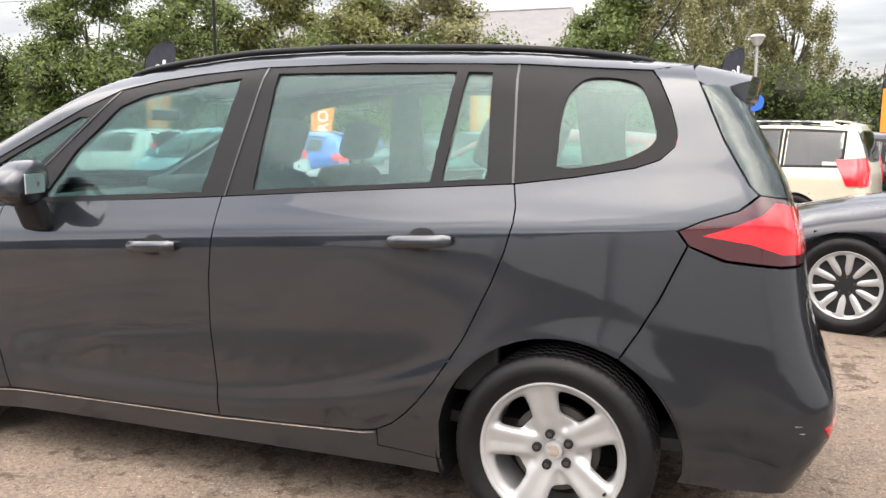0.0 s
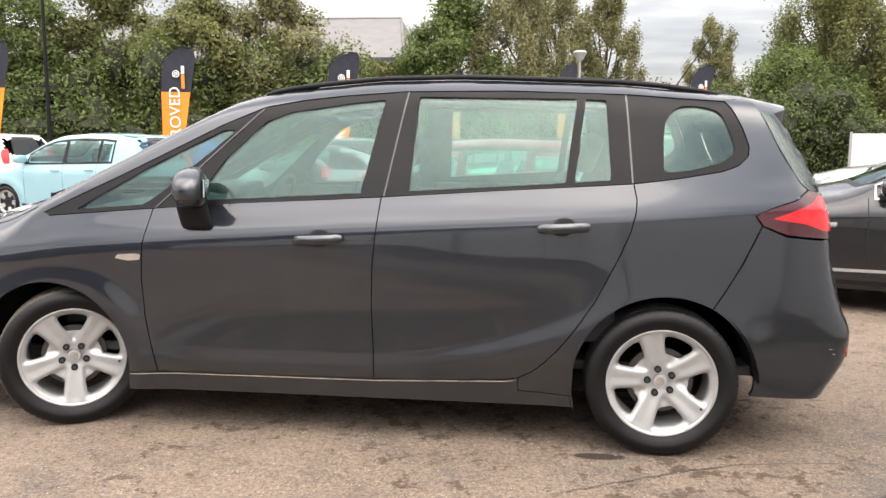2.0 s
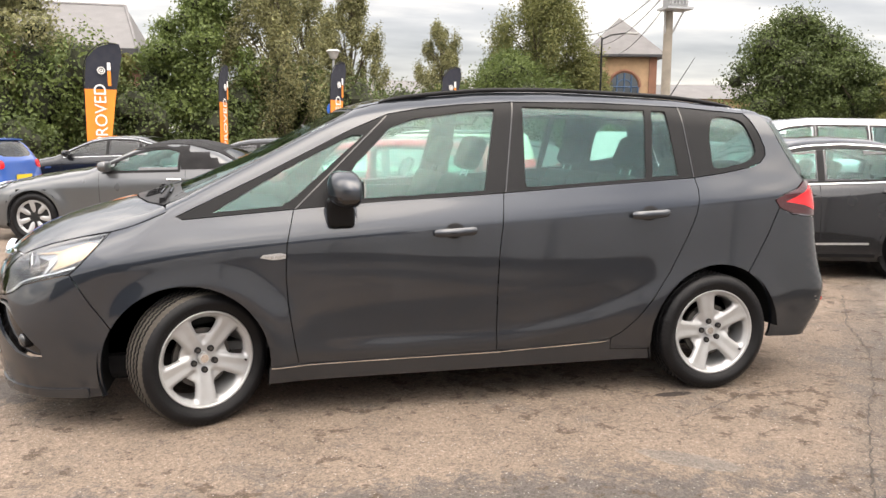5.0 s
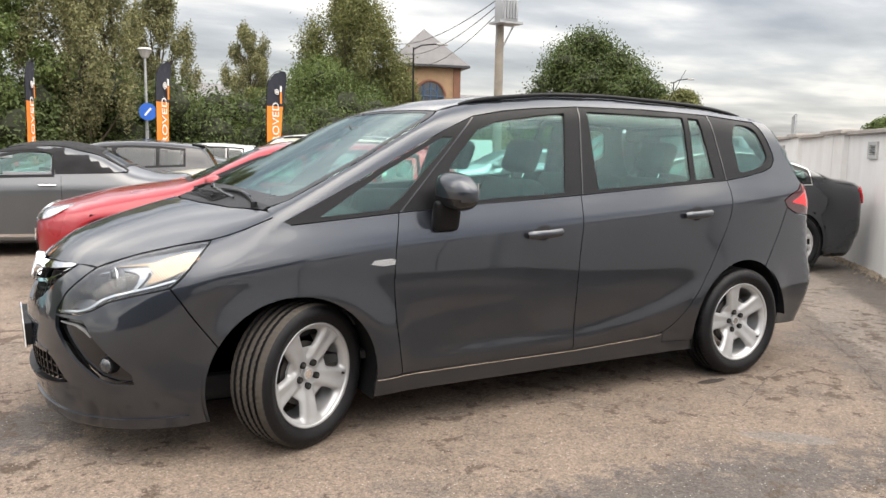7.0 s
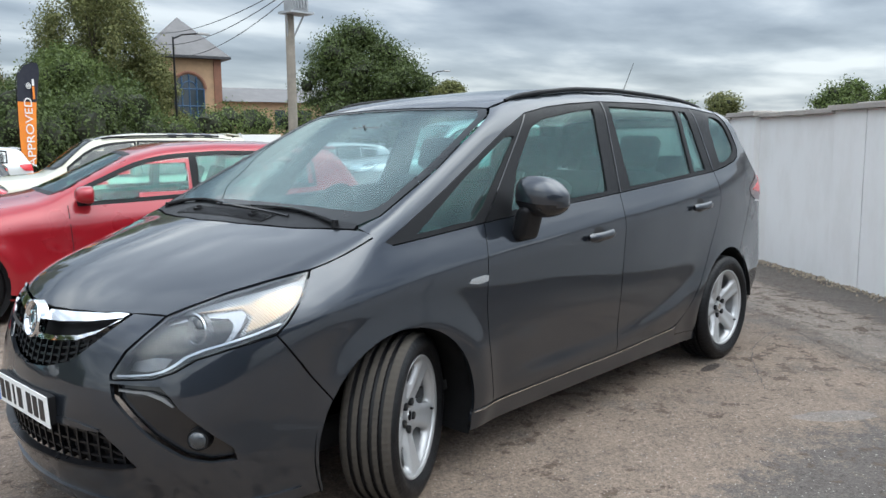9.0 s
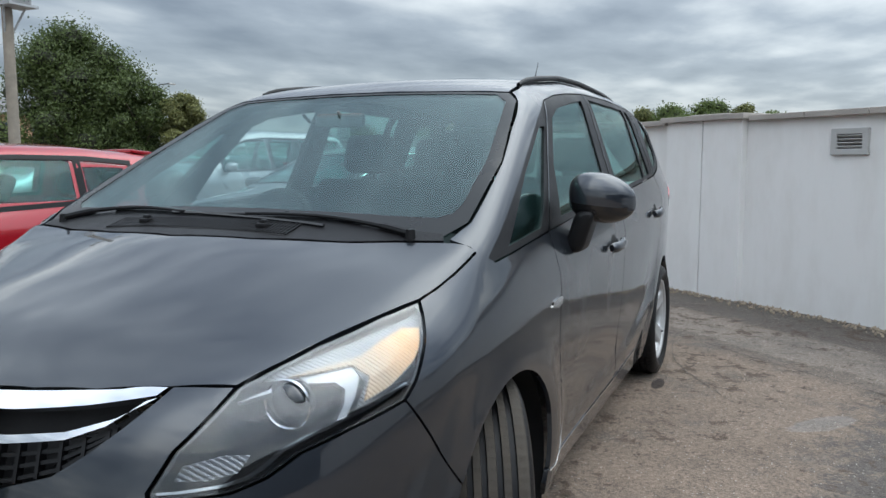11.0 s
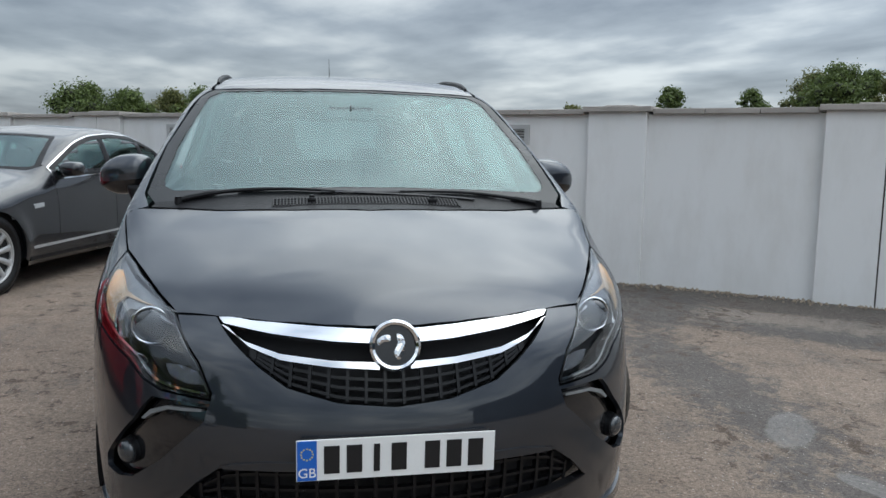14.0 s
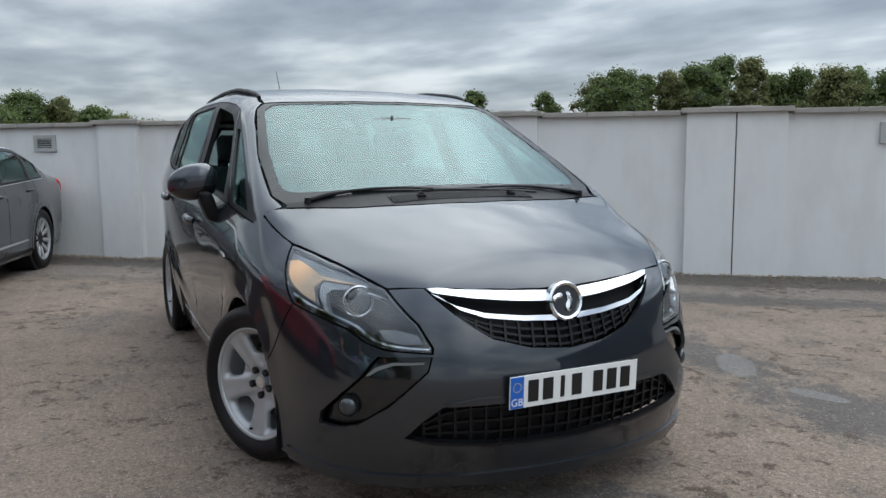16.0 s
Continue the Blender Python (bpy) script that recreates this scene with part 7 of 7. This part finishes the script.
def tower_building():
    b = thing("tower_building", pose(24.2, 47.6, 0, 0, 0, -14), "tan brick building with pyramid slate roof and tall arched window", "building")
    h, w = 7.1, 2.15
    part("wall", block((w * 2, w * 2, h), (0, 0, h / 2)), M["brick"], b)
    for s in (-1, 1):
        part("corner_pier", block((.5, .12, h), (s * (w - .25), -w - .05, h / 2)), M["brick_dark"], b)
    bm = bmesh.new()
    e = .55
    lo = [bm.verts.new((x * (w + e), y * (w + e), h)) for x, y in ((-1, -1), (1, -1), (1, 1), (-1, 1))]
    ap = bm.verts.new((0, 0, h + 2.75))
    for i in range(4):
        bm.faces.new((lo[i], lo[(i + 1) % 4], ap))
    bm.faces.new(lo[::-1])
    part("roof", bm, M["slate"], b)
    part("eave_board", block((w * 2 + 1.1, w * 2 + 1.1, .16), (0, 0, h - .06)), M["fascia"], b)
    arch = [(-.95, 1.6), (.95, 1.6), (.95, 5.0)] + [(.95 * math.cos(a), 5.0 + .95 * math.sin(a)) for a in np.linspace(0, math.pi, 15)[1:-1]] + [(-.95, 5.0)]
    v, f = sheet([arch], .35)
    P = np.stack([v[:, 0], np.full(len(v), -w - .03), v[:, 1]], 1)
    c = np.cross(P[f[:, 1]] - P[f[:, 0]], P[f[:, 2]] - P[f[:, 0]])
    f[c[:, 1] > 0] = f[c[:, 1] > 0][:, ::-1]
    vs, fs, ns = solid(P, np.tile([0., -1., 0.], (len(P), 1)), f, .04)
    win = link("arched_window", mesh("arched_window", vs, fs, M["pane_far"], smooth=False), b)
    bars = [tube([(x, -w - .06, 1.6), (x, -w - .06, 5.0 + math.sqrt(max(0, .9 - x * x)) * .99)], .045, 6) for x in (-.95, -.48, 0, .48, .95)]
    bars += [tube([(-.95, -w - .06, z), (.95, -w - .06, z)], .045, 6) for z in (2.7, 3.9, 5.0)]
    bars += [tube([(.5 * math.cos(a), -w - .06, 5.0 + .5 * math.sin(a)) for a in np.linspace(0, math.pi, 9)], .04, 6)]
    part("frame", join(*bars), M["blue_frame"], win)
    part("arch_bricks", tube([(1.06 * math.cos(a), -w - .03, 5.0 + 1.06 * math.sin(a)) for a in np.linspace(0, math.pi, 15)], .12, 6), M["brick_dark"], b)
    wing = block((12, 6, 4.4), (7.6, 4.0, 2.2))
    part("wing_wall", wing, M["brick"], b)
    bm = bmesh.new()
    q = [bm.verts.new(p) for p in ((1.4, .6, 4.4), (14, .6, 4.4), (14, 7.4, 4.4), (1.4, 7.4, 4.4), (1.4, 4, 5.6), (14, 4, 5.6))]
    for fc in ((q[0], q[1], q[5], q[4]), (q[1], q[2], q[5]), (q[2], q[3], q[4], q[5]), (q[3], q[0], q[4]), (q[3], q[2], q[1], q[0])):
        bm.faces.new(fc)
    part("wing_roof", bm, M["slate"], b)
    for i in range(5):
        part("window", block((.8, .08, 1.3), (3.2 + i * 2.1, 1.0, 3.2)), M["pane_far"], b)
    return b


def far_shed(at, size, yaw, label):
    b = thing("far_shed", pose(*at, 0, 0, 0, yaw), label, "building")
    w, d, h = size
    part("wall", block((w, d, h), (0, 0, h / 2)), M["galv"], b)
    bm = bmesh.new()
    q = [bm.verts.new(p) for p in ((-w / 2 - .3, -d / 2 - .3, h), (w / 2 + .3, -d / 2 - .3, h), (w / 2 + .3, d / 2 + .3, h), (-w / 2 - .3, d / 2 + .3, h), (-w / 2 - .3, 0, h + 1.6), (w / 2 + .3, 0, h + 1.6))]
    for fc in ((q[0], q[1], q[5], q[4]), (q[1], q[2], q[5]), (q[2], q[3], q[4], q[5]), (q[3], q[0], q[4]), (q[3], q[2], q[1], q[0])):
        bm.faces.new(fc)
    part("roof", bm, M["slate"], b)
    return b


slate_building()
tower_building()
far_shed((10, 58), (16, 14, 4.4), 8, "long low shed with a pale grey roof behind the trees")


def feather_flag(at, yaw, top, lean=0.0):
    """A tall curved banner on a pole: dark head with plain printed shapes, orange body with white lettering."""
    f = thing("feather_flag", pose(at[0], at[1], 0, 0, lean, yaw), "tall feather banner with navy head and orange body lettered in white", "flag", "feather flags")
    k = top / 3.8
    pole = curve_through([(0, 0, 0), (0, 0, 2.6 * k), (.075, 0, 3.4 * k), (.46, 0, 3.78 * k), (.84, 0, 3.80 * k)], 6, False)
    part("pole", tube(pole, .014, 6), M["trim"], f, "", True)
    part("base", block((.5, .5, .05), (0, 0, .025), .01), M["trim"], f)
    def cloth(name, z0, z1, material):
        zs = np.linspace(z0, z1, 13)
        left = np.interp(zs, [0, 2.6 * k, 3.4 * k, 3.7 * k, 3.8 * k], [.01, .01, .08, .36, .67])
        right = np.interp(zs, [0, .8 * k, 2.5 * k, 3.55 * k, 3.8 * k], [.46, .55, .78, .97, .90])
        vs, fs = [], []
        n = 7
        for i, z in enumerate(zs):
            for j in range(n):
                t = j / (n - 1)
                vs.append((left[i] + (right[i] - left[i]) * t, .035 * math.sin(t * 3 + z * 1.7) * t, z))
        for i in range(len(zs) - 1):
            for j in range(n - 1):
                a = i * n + j
                fs.append((a, a + 1, a + n + 1, a + n))
        bm = bmesh.new()
        me = mesh("tmp", vs, fs, None)
        bm.from_mesh(me)
        bpy.data.meshes.remove(me)
        bmesh.ops.solidify(bm, geom=list(bm.faces), thickness=.004)
        part(name, bm, material, f, "", True)
    cloth("orange_cloth", .75 * k, 2.62 * k, M["flag_orange"])
    cloth("navy_cloth", 2.62 * k, 3.8 * k, M["flag_navy"])
    for s in (-1, 1):
        face = pose(.40, s * -.045, 1.72 * k, 90, 0, 0) if s > 0 else pose(.40, .06, 1.72 * k, 90, 0, 180)
        writing("APPROVED", .42 * k, M["flag_white"], f, face @ pose(0, 0, 0, 0, 0, 90 if s > 0 else -90))
        y = -.05 if s > 0 else .06
        for r in (.085, .035):
            part("print_ring", tube([(.44 + r * math.cos(a), y, 3.10 * k + r * math.sin(a)) for a in np.linspace(0, math.tau, 17)], .014, 6), M["flag_white"], f, "plain white ring")
        part("print_bar", block((.085, .004, .38 * k), (.63, y, 2.90 * k), 0), M["flag_orange"], f, "plain orange bar")
        part("print_bar", block((.085, .004, .20 * k), (.63, y, 3.21 * k), 0), M["flag_white"], f, "plain white bar")
    return f


for x, y, top, yaw in ((-8.9, 17.0, 3.85, 8), (-4.6, 18.4, 3.85, 8), (-13.5, 15.7, 3.9, 12), (6.5, 24.6, 4.05, 24), (1.75, 20.2, 3.7, 52), (-1.7, 21.0, 3.58, 72)):
    feather_flag((x - .68 * math.cos(radians(yaw)), y - .68 * math.sin(radians(yaw))), yaw, top)


def lamp_post(at, h, label, head="lantern"):
    p = thing("street_lamp", pose(*at, 0), label, "street lamp", "street lamps")
    part("post", rod((0, 0, 0), (0, 0, h), .07, .045, 12), M["galv"] if head == "lantern" else M["trim"], p, "", True)
    if head == "lantern":
        part("lantern", join(rod((0, 0, h), (0, 0, h + .28), .12, .26, 12), rod((0, 0, h + .28), (0, 0, h + .36), .30, .20, 12)), M["grey_plastic"], p, "", True)
    else:
        part("arm", tube([(0, 0, h - .1), (.5, 0, h + .15), (1.5, 0, h + .3)], .04, 8), M["trim"], p, "", True)
        part("head", block((.7, .22, .12), (1.75, 0, h + .3), .03), M["grey_plastic"], p, "", True)
    return p


lamp_post((2.3, 27.8), 4.55, "pale lamp post with a round lantern")
lamp_post((17.6, 36.0), 6.9, "dark street lamp with a long arm", "arm")
lamp_post((44.5, 43.5), 7.0, "grey street lamp with an arm", "arm")
lamp_post((-14.6, 19.5), 6.6, "dark street lamp with a long arm", "arm")

sign = thing("road_sign", pose(2.32, 27.65, 0), "round blue arrow sign on the lamp post", "sign")
part("disc", rod((0, 0, 2.55), (0, -.03, 2.55), .32, None, 28), M["plate_blue"], sign)
part("arrow", block((.07, .01, .36), (0, -.035, 2.55), 0, pose(0, 0, 0, 0, 40, 0)), M["flag_white"], sign, "white arrow")
part("clamp", block((.12, .10, .08), (0, .03, 2.55)), M["galv"], sign)
part("strut", rod((0, .10, 0), (0, .10, 2.7), .03), M["galv"], sign)


def utility_pole():
    p = thing("utility_pole", pose(10.4, 16.0, 0), "wooden utility pole with a grey transformer and cables", "utility pole")
    part("post", rod((0, 0, 0), (0, 0, 8.2), .14, .11, 14), M["wood_pole"], p, "", True)
    part("transformer", block((.55, .42, .62), (.02, -.30, 5.35), .03), M["galv"], p, "", True)
    for i in range(5):
        part("cooling_fin", block((.03, .05, .5), (-.20 + i * .1, -.53, 5.35)), M["galv"], p)
    part("platform", block((.8, .6, .06), (.05, -.25, 5.0)), M["galv"], p)
    for s in (-1, 1):
        part("strut", rod((s * .30 + .05, -.2, 4.98), (s * .08, 0, 4.3), .025), M["galv"], p)
    part("crossarm", block((1.8, .1, .1), (0, 0, 7.6), .01), M["wood_pole"], p)
    for x in (-.8, 0, .8):
        part("insulator", rod((x, 0, 7.65), (x, 0, 7.85), .04, .025, 10), M["grey_plastic"], p)
    for i, (tx, ty, tz) in enumerate(((-40, 30, 8.6), (-40, 31, 8.6), (18, 40, 7.6), (19, 40, 7.0), (20, 40, 6.4))):
        a = Vector(((-.8 if i < 2 else .2 * i - .5), 0, 7.85 if i < 2 else 5.7))
        b = Vector((tx - 10.4, ty - 16.0, tz))
        pts = [a.lerp(b, t) - Vector((0, 0, 4 * (1.0 if i < 2 else .5) * t * (1 - t))) for t in np.linspace(0, 1, 15)]
        part("cable", tube(pts, .014, 5), M["trim"], p)
    return p


utility_pole()

# white hoarding and a wire cage past the wall
h = thing("hoarding", pose(10.7, 20.5, 0, 0, 0, -5), "low white panelled hoarding behind the cars", "fence")
for i in range(2):
    part("panel", block((1.5, .05, 1.6), (i * 1.55, 0, .9), .01), M["flag_white"], h)
    part("post", rod((i * 1.55 - .78, .05, 0), (i * 1.55 - .78, .05, 1.75), .04), M["galv"], h)
c = thing("wire_cage", pose(14.6, 9.0, 0, 0, 0, 40), "galvanised wire cage rack beyond the wall", "cage")
for i in range(5):
    part("upright", rod((i * .4, 0, 0), (i * .4, 0, 2.35), .03), M["galv"], c)
for z in (1.9, 2.05, 2.2, 2.35):
    part("bar", rod((0, 0, z), (1.6, 0, z), .02), M["galv"], c)

M["sales_wall"] = mat("dark_cladding", (0.055, 0.060, 0.070), 0.6, vary=0.2, scale=1.0)
# the sales building that faces the cars from behind the camera's way
s = thing("sales_building", pose(-15.5, -15.5, 0, 0, 0, 3), "long low dark-clad sales building with a dark roof edge", "building")
part("wall", block((34, 8, 3.2), (0, -4, 1.6)), M["sales_wall"], s)
part("roof", block((35, 9, .7), (0, -4, 3.5), .05), M["fascia"], s)
for i in range(9):
    part("window", block((2.2, .08, 1.8), (-14 + i * 3.4, .02, 1.6)), M["pane_far"], s)
